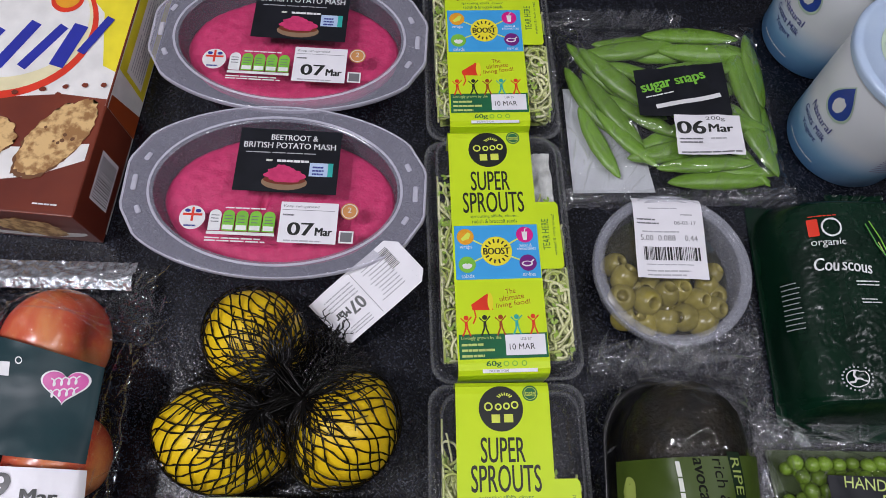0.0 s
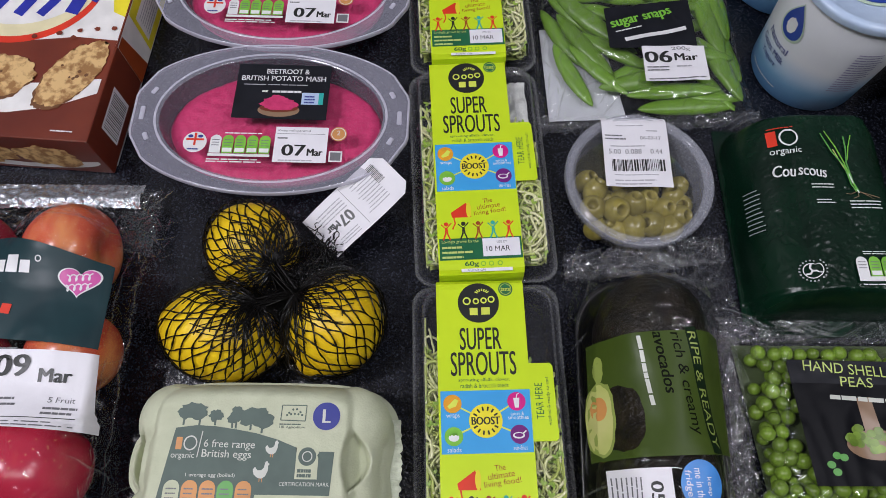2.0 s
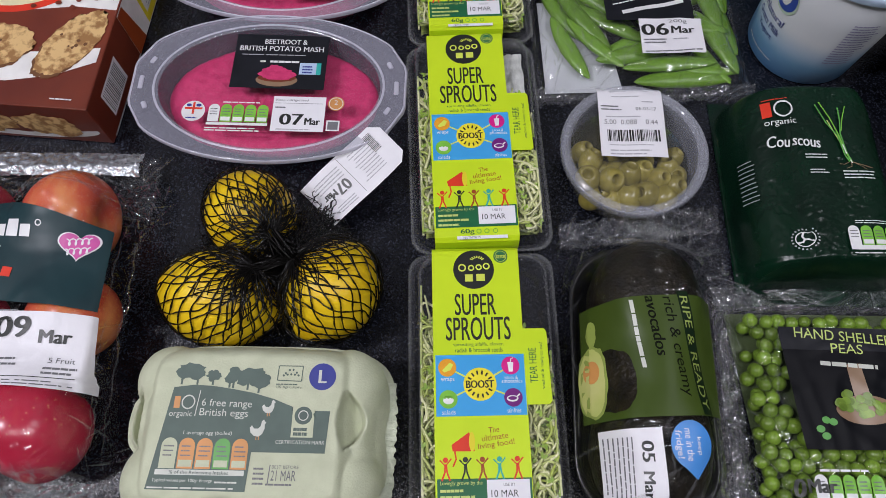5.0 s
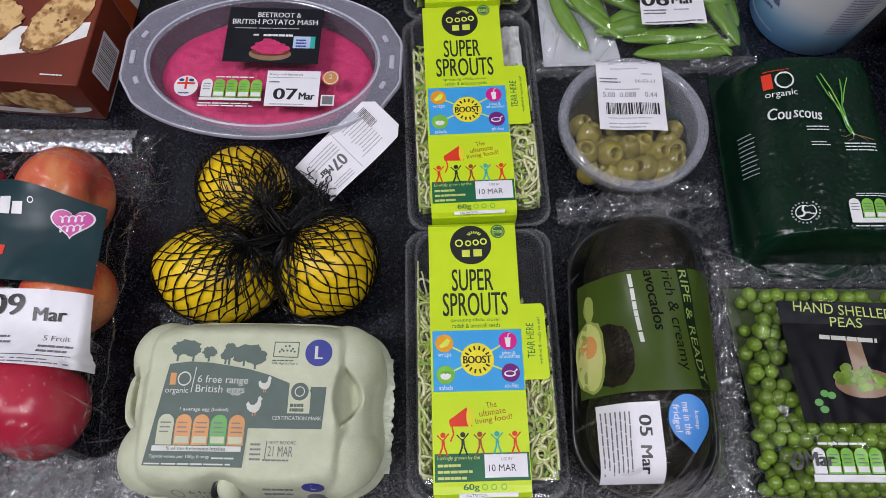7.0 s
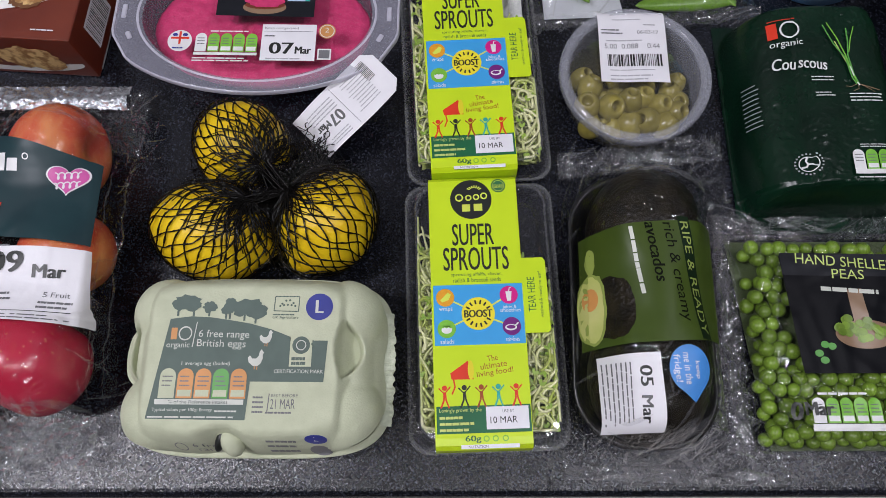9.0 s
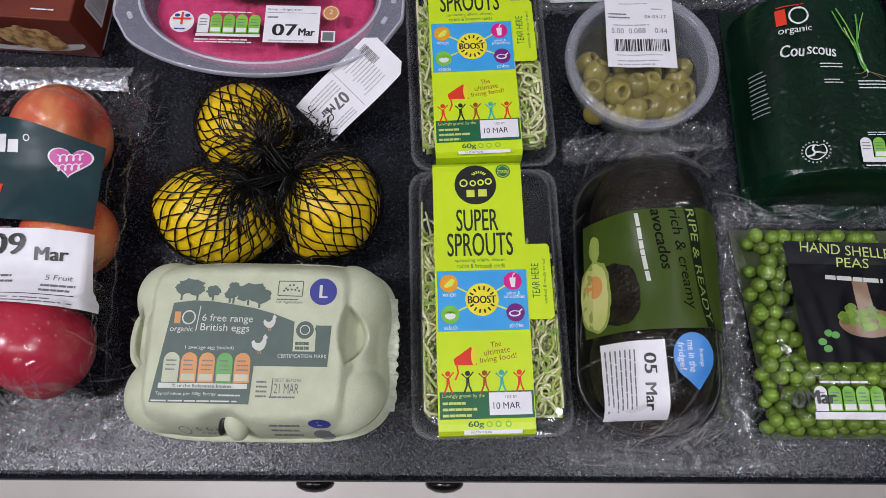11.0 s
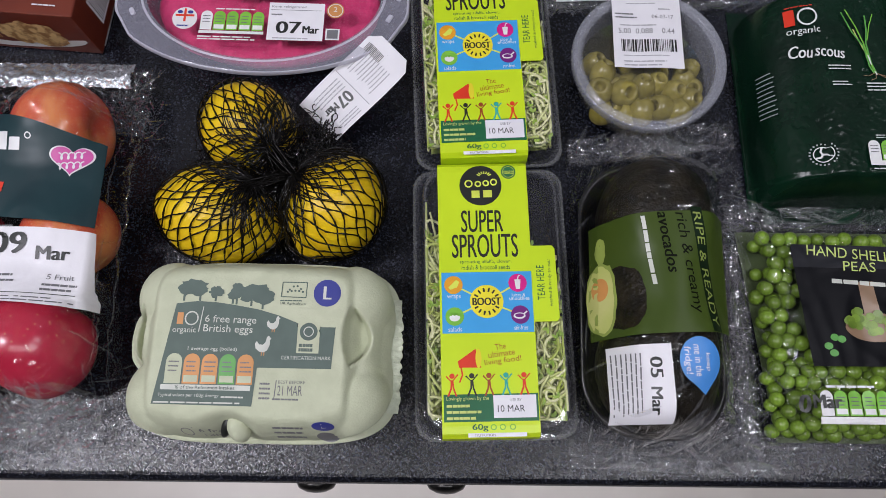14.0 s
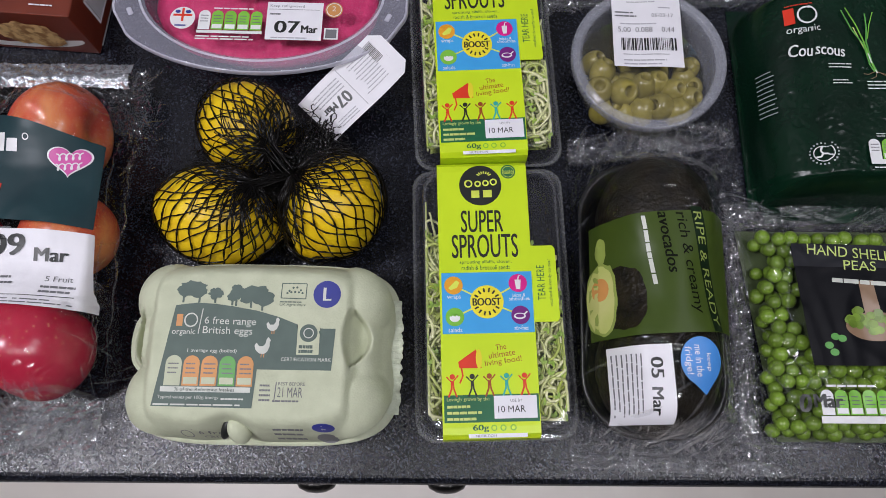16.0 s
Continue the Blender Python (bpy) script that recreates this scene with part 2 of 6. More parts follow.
M["tub_wall"] = clear_plastic("cloudy_tub_wall", milk=0.26, milk_color=(0.50, 0.52, 0.58), rough=0.12)
M["tub_rim"] = clear_plastic("cloudy_tub_rim", milk=0.30, milk_color=(0.60, 0.62, 0.70), rough=0.12)
M["sprout"] = stem_skin("sprout_stems", (0.78, 0.77, 0.46), (0.38, 0.46, 0.08))
M["sprout_bed"] = material("packed_sprouts", (0.30, 0.36, 0.07), 0.6, (0.12, 0.17, 0.02), 330, 0.8, 500)
M["sprout_leaf"] = material("sprout_leaves", (0.30, 0.44, 0.05), 0.45, (0.20, 0.34, 0.03), 200)
M["wadding"] = material("damp_white_paper_pad", (0.62, 0.63, 0.60), 0.7, (0.45, 0.46, 0.44), 160, 0.6, 300)
M["lemon"] = material("lemon_skin", (0.86, 0.60, 0.012), 0.36, (0.78, 0.50, 0.008), 60, 0.5, 480, spec=0.45)
M["net_bunch"] = material("bunched_black_net", (0.003, 0.003, 0.003), 0.10, spec=0.6)
M["net"] = material("black_plastic_net", (0.004, 0.0035, 0.003), 0.22, spec=0.28)
M["mash"] = material("beetroot_mash", (0.58, 0.042, 0.150), 0.55, (0.48, 0.028, 0.118), 220, 0.5, 520, spec=0.3)
M["card_black"] = material("black_printed_sleeve", (0.012, 0.013, 0.018), 0.4, (0.008, 0.009, 0.012), 60, spec=0.2)
M["olive"] = material("green_olive", (0.32, 0.27, 0.065), 0.26, (0.22, 0.185, 0.035), 140, 0.08, 300, vary=0.35)
M["avocado"] = material("avocado_skin", (0.017, 0.013, 0.006), 0.40, (0.005, 0.004, 0.0025), 110, 0.9, 420, spec=0.22)
M["black_tray"] = material("black_plastic_tray", (0.012, 0.012, 0.012), 0.3, spec=0.5)
M["olive_label"] = material("olive_green_sleeve", (0.050, 0.080, 0.011), 0.40, (0.042, 0.070, 0.009), 40, spec=0.25)
M["deep_green"] = material("deep_green_print", (0.006, 0.018, 0.006), 0.5, spec=0.12)
M["sky_sticker"] = material("bright_blue_sticker", (0.06, 0.26, 0.66), 0.4)
M["pea"] = material("fresh_pea", (0.19, 0.30, 0.035), 0.3, (0.12, 0.21, 0.020), 120, 0.04, 500, vary=0.6)
M["charcoal_print"] = material("charcoal_film_print", (0.007, 0.0072, 0.009), 0.38, (0.004, 0.0045, 0.006), 50, 0.12, 60, spec=0.08)
M["wood_print"] = material("wooden_spoon_print", (0.27, 0.17, 0.10), 0.3)
M["bottle_green"] = material("bottle_green_film", (0.0025, 0.021, 0.0095), 0.26, (0.0018, 0.012, 0.006), 25, 0.25, 45, spec=0.3)
M["yellow_green_ink"] = material("yellow_green_ink", (0.55, 0.66, 0.18), 0.4)
M["olive_light_ink"] = material("light_olive_ink", (0.28, 0.35, 0.075), 0.4)
M["avocado_ink"] = material("dark_olive_ink", (0.004, 0.005, 0.002), 0.5, spec=0.1)
M["avocado_flesh"] = material("avocado_flesh_print", (0.55, 0.55, 0.20), 0.4, (0.46, 0.50, 0.14), 60)
M["pod"] = material("sugar_snap_pod", (0.17, 0.33, 0.03), 0.32, (0.11, 0.24, 0.018), 70, 0.08, 300, vary=0.35)
M["apple"] = apple_skin("blushed_apple_skin", (0.36, 0.010, 0.035), (0.55, 0.035, 0.075), (0.70, 0.30, 0.12), 0.58)
M["apple_warm"] = apple_skin("orange_red_apple_skin", (0.50, 0.05, 0.035), (0.68, 0.15, 0.06), (0.78, 0.42, 0.14), 0.46)
M["teal_film"] = material("dark_teal_film", (0.010, 0.036, 0.042), 0.42, (0.008, 0.028, 0.034), 40, 0.15, 60, spec=0.3)
M["pink_ink"] = material("pink_ink", (0.62, 0.10, 0.36), 0.4)
M["brown_box"] = material("chocolate_brown_card", (0.185, 0.034, 0.014), 0.3, (0.115, 0.018, 0.009), 14)
M["box_white"] = material("white_card", (0.80, 0.79, 0.76), 0.35)
M["box_yellow"] = material("yellow_card", (0.84, 0.72, 0.03), 0.33)
M["box_cream"] = material("cream_card", (0.80, 0.73, 0.45), 0.35)
M["biscuit"] = material("oat_biscuit_print", (0.66, 0.44, 0.19), 0.45, (0.30, 0.15, 0.05), 150, 0.3, 400, contrast=(0.42, 0.56))
M["royal_blue"] = material("royal_blue_ink", (0.02, 0.03, 0.35), 0.35)
M["chalk_ink"] = material("off_white_ink", (0.60, 0.62, 0.55), 0.5)
M["lid_foil"] = material("pale_blue_foil_lid", (0.50, 0.62, 0.78), 0.28, (0.44, 0.56, 0.74), 40, 0.2, 120)
M["bright_seal"] = material("silvery_crimped_seal", (0.55, 0.56, 0.58), 0.22, (0.30, 0.31, 0.33), 220, 0.9, 420, metal=0.75)
M["shaded_back"] = material("shaded_inner_film", (0.07, 0.10, 0.035), 0.5)
M["white_back"] = material("white_backing_print", (0.62, 0.64, 0.68), 0.4)
M["pale_green"] = material("pale_green_ink", (0.52, 0.66, 0.52), 0.4)
M["navy_bright"] = material("deep_blue_ink", (0.02, 0.06, 0.36), 0.35)
M["pale_violet"] = material("pale_violet_ink", (0.36, 0.34, 0.50), 0.4)
M["biscuit_dark"] = material("toasted_speck_print", (0.15, 0.06, 0.02), 0.5)
M["leaf_dark"] = material("dark_knobbly_rind", (0.035, 0.045, 0.015), 0.4, (0.02, 0.015, 0.006), 90, 0.9, 260)


# ---- builders ----
def thing(name, x, y, z, turn, label, category, group=""):
    ob = new(name)
    ob.matrix_world = pose(x, y, z, 0, 0, turn)
    return tagged(ob, label, category, group)


def mesh(name, verts, faces, mat, parent=None, label="", smooth=False):
    me = bpy.data.meshes.new(name)
    me.from_pydata([tuple(v) for v in verts], [], faces)
    me.materials.append(mat)
    if smooth:
        me.polygons.foreach_set("use_smooth", [True] * len(me.polygons))
    ob = new(name, me)
    if parent is not None:
        ob.parent = parent
    if label:
        ob["label"] = label
    return ob


def box(name, x0, x1, y0, y1, z0, z1, mat, parent=None, label="", bevel=0.0):
    bm = bmesh.new()
    bmesh.ops.create_cube(bm, size=1)
    for v in bm.verts:
        v.co = Vector(((x0 + x1) / 2 + v.co.x * (x1 - x0), (y0 + y1) / 2 + v.co.y * (y1 - y0), (z0 + z1) / 2 + v.co.z * (z1 - z0)))
    if bevel:
        bmesh.ops.bevel(bm, geom=bm.edges[:], offset=bevel, segments=3, affect="EDGES", profile=0.5)
    me = bpy.data.meshes.new(name)
    bm.to_mesh(me)
    bm.free()
    me.materials.append(mat)
    ob = new(name, me)
    if parent is not None:
        ob.parent = parent
    if label:
        ob["label"] = label
    return ob


def rrect(w, h, r, n=6):
    pts = []
    for cx, cy, a in ((w / 2 - r, h / 2 - r, 0), (-w / 2 + r, h / 2 - r, 90), (-w / 2 + r, -h / 2 + r, 180), (w / 2 - r, -h / 2 + r, 270)):
        for i in range(n + 1):
            t = radians(a + 90 * i / n)
            pts.append((cx + r * math.cos(t), cy + r * math.sin(t)))
    return pts


def loft(rings, cap_first=False, cap_last=False):
    """Verts and faces of a skin over closed rings of equal count."""
    n = len(rings[0])
    verts = [p for ring in rings for p in ring]
    faces = [(k * n + i, k * n + (i + 1) % n, (k + 1) * n + (i + 1) % n, (k + 1) * n + i) for k in range(len(rings) - 1) for i in range(n)]
    if cap_first:
        faces.append(tuple(range(n - 1, -1, -1)))
    if cap_last:
        faces.append(tuple((len(rings) - 1) * n + i for i in range(n)))
    return verts, faces


def lathe(profile, n=48):
    return [[(r * math.cos(2 * math.pi * i / n), r * math.sin(2 * math.pi * i / n), z) for i in range(n)] for r, z in profile]


def grid(nu, nv, fn):
    verts = [fn(i / nu, j / nv) for j in range(nv + 1) for i in range(nu + 1)]
    faces = [(j * (nu + 1) + i, j * (nu + 1) + i + 1, (j + 1) * (nu + 1) + i + 1, (j + 1) * (nu + 1) + i) for j in range(nv) for i in range(nu)]
    return verts, faces


def tubes(lines, radius, sides=4):
    """Thin tubes along lines; radius is a number or a function of the step."""
    verts, faces = [], []
    for line in lines:
        base = len(verts)
        for k, p in enumerate(line):
            p = Vector(p)
            d = (Vector(line[min(k + 1, len(line) - 1)]) - Vector(line[max(k - 1, 0)]))
            d = d.normalized() if d.length > 1e-9 else Vector((0, 0, 1))
            e = d.cross(Vector((0.31, 0.22, 0.92)))
            e = e.normalized() if e.length > 1e-6 else Vector((1, 0, 0))
            f = d.cross(e)
            for s in range(sides):
                a = 2 * math.pi * s / sides
                verts.append(p + (e * math.cos(a) + f * math.sin(a)) * (radius(k) if callable(radius) else radius))
        for k in range(len(line) - 1):
            for s in range(sides):
                a, b = base + k * sides + s, base + k * sides + (s + 1) % sides
                faces.append((a, b, b + sides, a + sides))
    return verts, faces


def ellipsoid(center, axis, a, b, nu=28, nv=18, shape=None, rough=0.0, rough_scale=60.0):
    """A body of revolution round axis; shape(phi) scales its radius, rough dents it."""
    axis = Vector(axis).normalized()
    e1 = axis.cross(Vector((0.13, 0.27, 0.95))).normalized()
    e2 = axis.cross(e1)
    c = Vector(center)
    rings = []
    for j in range(nv + 1):
        phi = math.pi * (0.001 + 0.998 * j / nv)
        k, stretch = shape(phi) if shape else (1, 1)
        ring = []
        for i in range(nu):
            t = 2 * math.pi * i / nu
            p = axis * (a * math.cos(phi) * stretch) + (e1 * math.cos(t) + e2 * math.sin(t)) * (b * math.sin(phi) * k)
            if rough:
                p = p * (1 + rough * noise.noise((p + c) * rough_scale))
            ring.append(c + p)
        rings.append(ring)
    return loft(rings, True, True)


LETTERS = {}


def lettering(body, bold=0.0):
    """The triangles of a line of text, in a box of width w and height h."""
    key = (body, bold)
    if key not in LETTERS:
        cu = bpy.data.curves.new("letters", "FONT")
        cu.body, cu.resolution_u, cu.offset = body, 3, bold
        ob = bpy.data.objects.new("letters", cu)
        me = bpy.data.meshes.new_from_object(ob)
        vs = [v.co.copy() for v in me.vertices]
        fs = [tuple(p.vertices) for p in me.polygons]
        bpy.data.objects.remove(ob)
        bpy.data.meshes.remove(me)
        bpy.data.curves.remove(cu)
        LETTERS[key] = vs, fs
    return LETTERS[key]


class Print:
    """Lays flat print on a surface: fn(u, v, lift) gives the place, with u, v and lift in millimetres."""

    def __init__(self, parent, fn):
        self.parent, self.fn = parent, fn

    def put(self, name, pts, faces, mat, lift, label=""):
        return mesh(name, [self.fn(u, v, lift) for u, v in pts], faces, mat, self.parent, label, True)

    def rect(self, name, u0, v0, u1, v1, mat, lift=0.3, nu=10, nv=10, turn=0, label=""):
        cu, cv, c, s = (u0 + u1) / 2, (v0 + v1) / 2, math.cos(radians(turn)), math.sin(radians(turn))

        def at(a, b):
            x, y = u0 + (u1 - u0) * a - cu, v0 + (v1 - v0) * b - cv
            return cu + x * c - y * s, cv + x * s + y * c

        return self.put(name, *grid(nu, nv, at), mat, lift, label)

    def disc(self, name, u, v, r, mat, lift=0.4, ry=None, n=28, rings=3, wobble=0.0, label=""):
        ry = ry or r
        pts = [(u, v)]
        for k in range(1, rings + 1):
            for i in range(n):
                t = 2 * math.pi * i / n
                q = k / rings * (1 + wobble * noise.noise((u + 3 * math.cos(t), v + 3 * math.sin(t), 1.7)))
                pts.append((u + r * q * math.cos(t), v + ry * q * math.sin(t)))
        faces = [(0, 1 + i, 1 + (i + 1) % n) for i in range(n)]
        for k in range(rings - 1):
            o = 1 + k * n
            faces += [(o + i, o + n + i, o + n + (i + 1) % n, o + (i + 1) % n) for i in range(n)]
        return self.put(name, pts, faces, mat, lift, label)

    def ring(self, name, u, v, r0, r1, mat, lift=0.5, n=32, ry=1.0):
        pts = []
        for i in range(n):
            t = 2 * math.pi * i / n
            pts += [(u + r0 * math.cos(t), v + ry * r0 * math.sin(t)), (u + r1 * math.cos(t), v + ry * r1 * math.sin(t))]
        faces = [(2 * i, 2 * i + 1, (2 * i + 3) % (2 * n), (2 * i + 2) % (2 * n)) for i in range(n)]
        return self.put(name, pts, faces, mat, lift)

    def stroke(self, name, pts, width, mat, lift=0.5):
        out, faces = [], []
        for k, (u, v) in enumerate(pts):
            a, b = pts[max(k - 1, 0)], pts[min(k + 1, len(pts) - 1)]
            d = math.hypot(b[0] - a[0], b[1] - a[1]) or 1
            nx, ny = -(b[1] - a[1]) / d * width / 2, (b[0] - a[0]) / d * width / 2
            out += [(u + nx, v + ny), (u - nx, v - ny)]
        faces = [(2 * k, 2 * k + 1, 2 * k + 3, 2 * k + 2) for k in range(len(pts) - 1)]
        return self.put(name, out, faces, mat, lift)

    def shape(self, name, pts, mat, lift=0.4, cuts=0):
        bm = bmesh.new()
        bm.faces.new([bm.verts.new((u, v, 0)) for u, v in pts])
        bmesh.ops.triangulate(bm, faces=bm.faces[:])
        if cuts:
            bmesh.ops.subdivide_edges(bm, edges=bm.edges[:], cuts=cuts, use_grid_fill=True)
        bm.verts.index_update()
        out = self.put(name, [(v.co.x, v.co.y) for v in bm.verts], [tuple(v.index for v in f.verts) for f in bm.faces], mat, lift)
        bm.free()
        return out

    def text(self, body, u0, v0, u1, v1, mat, lift=0.6, turn=0, bold=0.0, bend=0.0, name="lettering"):
        """Text fitted to the box from (u0, v0) to (u1, v1), then turned round the box's middle."""
        vs, fs = lettering(body, min(bold, 0.0))
        lo = [min(v[i] for v in vs) for i in (0, 1)]
        hi = [max(v[i] for v in vs) for i in (0, 1)]
        cu, cv, c, s = (u0 + u1) / 2, (v0 + v1) / 2, math.cos(radians(turn)), math.sin(radians(turn))
        pts = []
        for p in vs:
            a, b = (p[0] - lo[0]) / (hi[0] - lo[0]) - 0.5, (p[1] - lo[1]) / (hi[1] - lo[1]) - 0.5
            x, y = a * (u1 - u0), b * (v1 - v0) + bend * (a * a - 0.08)
            pts.append((cu + x * c - y * s, cv + x * s + y * c))
        if bold > 0:
            d, n = bold * abs(v1 - v0) * 1.6, len(pts)
            pts = [(u + c * d * k, v + s * d * k) for k in (-1, 0, 1) for u, v in pts]
            fs = [tuple(i + n * k for i in f) for k in range(3) for f in fs]
            tops = [self.fn(u, v, lift + 0.02 * (i // n)) for i, (u, v) in enumerate(pts)]
            return mesh(name, tops, fs, mat, self.parent, "", True)
        return self.put(name, pts, fs, mat, lift)

    def bars(self, u0, v0, u1, v1, rows, mat, lift=0.6, turn=0, fill=0.5, name="small_print"):
        """Rows of unreadable small print as plain bars, ragged at their ends."""
        cu, cv, c, s = (u0 + u1) / 2, (v0 + v1) / 2, math.cos(radians(turn)), math.sin(radians(turn))
        pts, faces = [], []
        step = (v1 - v0) / rows
        for k in range(rows):
            x, end, y = u0, u1 - (u1 - u0) * 0.25 * random.random(), v0 + step * k
            while x < end:
                w = min((u1 - u0) * random.uniform(0.08, 0.25), end - x)
                o = len(pts)
                for px, py in ((x, y), (x + w * 0.9, y), (x + w * 0.9, y + step * fill), (x, y + step * fill)):
                    px, py = px - cu, py - cv
                    pts.append((cu + px * c - py * s, cv + px * s + py * c))
                faces.append((o, o + 1, o + 2, o + 3))
                x += w
        return self.put(name, pts, faces, mat, lift)


def flat(z):
    """A level surface at that height, in millimetres."""
    return lambda u, v, o: (u * 0.001, v * 0.001, (z + o) * 0.001)


def nutrition(pr, u0, v0, u1, v1, colors, lift=0.6, value="white_ink"):
    """A row of rounded guideline tabs over a pale strip."""
    w = (u1 - u0) / len(colors)
    for i, col in enumerate(colors):
        a = u0 + i * w
        pts = [(a + 0.05 * w, v0), (a + 0.95 * w, v0)] + [(a + w * (0.5 + 0.45 * math.cos(t)), v1 - 0.45 * w + 0.45 * w * math.sin(t)) for t in [math.pi * k / 8 for k in range(9)]]
        pr.shape("guideline_tab", pts, M[col], lift, cuts=2)
        h = v1 - v0
        pr.rect("guideline_value", a + 0.12 * w, v0 + 0.06 * h, a + 0.88 * w, v0 + 0.28 * h, M[value], lift + 0.2, 2, 2)
        pr.bars(a + 0.2 * w, v0 + 0.4 * h, a + 0.85 * w, v0 + 0.85 * h, 3, M["grey_ink"], lift + 0.2, fill=0.3)


def wrinkle(x, y, seed, scale=45.0):
    """Sharp-creased undulation, about -1 to 1."""
    q = noise.noise((x * 14, y * 14, seed + 7)) * 3.1
    u, v = x * math.cos(q) - y * math.sin(q), x * math.sin(q) + y * math.cos(q)
    p = Vector((u * scale * 1.7, v * scale * 0.6, seed))
    return 1.0 - 2.2 * abs(noise.noise(p)) - 1.0 * abs(noise.noise(Vector((v * scale * 2.6, u * scale * 0.9, seed + 3))))


def film_sheet(name, parent, x0, x1, y0, y1, height, mat, nu=90, nv=90, seed=1.0, amp=0.0015, scale=45.0, skew=None, label="", smooth=True):
    def at(a, b):
        x, y = x0 + (x1 - x0) * a, y0 + (y1 - y0) * b
        if skew:
            x, y = skew(x, y)
        return x, y, max(0.0006, height(x, y) + amp * wrinkle(x, y, seed, scale))
    return mesh(name, *grid(nu, nv, at), mat, parent, label, smooth)


def ridges(lines, width, height):
    """Open tent-shaped ridges along lines, tapering out at both ends."""
    verts, faces = [], []
    for line in lines:
        base, n = len(verts), len(line)
        for k, p in enumerate(line):
            a, b = line[max(k - 1, 0)], line[min(k + 1, n - 1)]
            d = math.hypot(b[0] - a[0], b[1] - a[1]) or 1
            q = math.sin(math.pi * (k + 0.15) / (n - 0.7))
            nx, ny = -(b[1] - a[1]) / d * width * q, (b[0] - a[0]) / d * width * q
            verts += [(p[0] - nx, p[1] - ny, p[2]), (p[0], p[1], p[2] + height * q), (p[0] + nx, p[1] + ny, p[2])]
        for k in range(n - 1):
            o = base + 3 * k
            faces += [(o, o + 1, o + 4, o + 3), (o + 1, o + 2, o + 5, o + 4)]
    return verts, faces


def folds(parent, x0, x1, y0, y1, height, count, seed, along=None, length=0.018, radius=0.0008):
    """Sharp raised folds of the film, lying on it; along is their usual heading in degrees."""
    rnd = random.Random(seed)
    lines = []
    for k in range(count):
        x, y = rnd.uniform(x0, x1), rnd.uniform(y0, y1)
        a = radians(rnd.gauss(along, 30)) if along is not None else rnd.uniform(0, 6.28)
        n = max(4, int(length * rnd.uniform(0.35, 1.9) / 0.002))
        bend, line = rnd.uniform(-0.03, 0.03), []
        for i in range(n):
            if not (x0 - 0.006 < x < x1 + 0.006 and y0 - 0.006 < y < y1 + 0.006):
                break
            line.append((x, y, max(0.0012, height(x, y)) + 0.0009))
            x, y = x + 0.002 * math.cos(a), y + 0.002 * math.sin(a)
            a += bend + (rnd.uniform(-0.8, 0.8) if rnd.random() < 0.08 else 0)
        if len(line) > 3:
            lines.append(line)
    return tagged(mesh("fold", *ridges(lines, radius, radius * 1.1), M["fold"], parent, "sharp glinting folds of the film"), kind="stuff")


# ---- the room and the worktop ----
def setting(ob, label, category):
    return tagged(ob, label, category, kind="structure")


setting(box("floor", -2.0, 2.0, -2.4, 0.62, -0.05, 0.0, M["floor"]), "pale cream kitchen floor tiles", "floor")
setting(box("wall_back", -2.0, 2.0, 0.62, 0.72, 0.0, 2.4, M["wall"]), "plain grey painted kitchen wall behind worktop", "wall")
setting(box("wall_front", -2.0, 2.0, -2.5, -2.4, 0.0, 2.4, M["wall"]), "plain grey painted kitchen wall", "wall")
setting(box("wall_left", -2.1, -2.0, -2.5, 0.72, 0.0, 2.4, M["wall"]), "plain grey painted kitchen side wall", "wall")
setting(box("wall_right", 2.0, 2.1, -2.5, 0.72, 0.0, 2.4, M["wall"]), "plain grey painted kitchen side wall", "wall")
setting(box("ceiling", -2.1, 2.1, -2.5, 0.72, 2.4, 2.5, M["wall"]), "plain grey painted kitchen ceiling", "ceiling")

for lx, ly, ls, lw in LAMPS:
    lamp = thing("ceiling_light", lx, ly, 2.4, 0, "small round white ceiling spotlight with glowing lens", "ceiling light", "ceiling lights")
    mesh("rim", *loft(lathe([(ls * 0.5, 0), (ls * 0.5, -0.02), (ls * 0.46, -0.022), (ls * 0.46, -0.004)])), M["white_metal"], lamp)
    mesh("diffuser", *loft(lathe([(ls * 0.455, -0.012), (ls * 0.2, -0.016)]), False, True), M["lamp_glass"], lamp)
batten = thing("batten_light", 0.25, -0.30, 2.4, 0, "long white ceiling batten light with glowing diffuser", "ceiling light")
box("housing", -0.66, 0.66, -0.065, 0.065, -0.018, 0.0, M["white_metal"], batten, bevel=0.003)
box("diffuser", -0.65, 0.65, -0.055, 0.055, -0.034, -0.0185, M["lamp_glass"], batten, bevel=0.006)


def worktop():
    """A long slab with a rounded front edge."""
    prof = [(0.60, -0.038), (0.012, -0.038)]
    prof += [(0.006 - 0.006 * math.sin(t), -0.032 - 0.006 * math.cos(t)) for t in [math.pi / 2 * k / 5 for k in range(6)]]
    prof += [(0.006 - 0.006 * math.cos(t), -0.006 + 0.006 * math.sin(t)) for t in [math.pi / 2 * k / 5 for k in range(6)]]
    prof += [(0.60, 0.0)]
    rings = [[(x, y - 0.003 if y < 0.3 else y, TOP + z) for y, z in prof] for x in (-1.9, 1.9)]
    return mesh("worktop", *loft(rings, True, True), M["worktop"])


setting(worktop(), "charcoal speckled laminate kitchen worktop with rounded edge", "worktop")
setting(box("wall_upstand", -1.9, 1.9, 0.60, 0.62, 0.75, 1.0, M["worktop"]), "charcoal laminate upstand behind the worktop", "upstand")


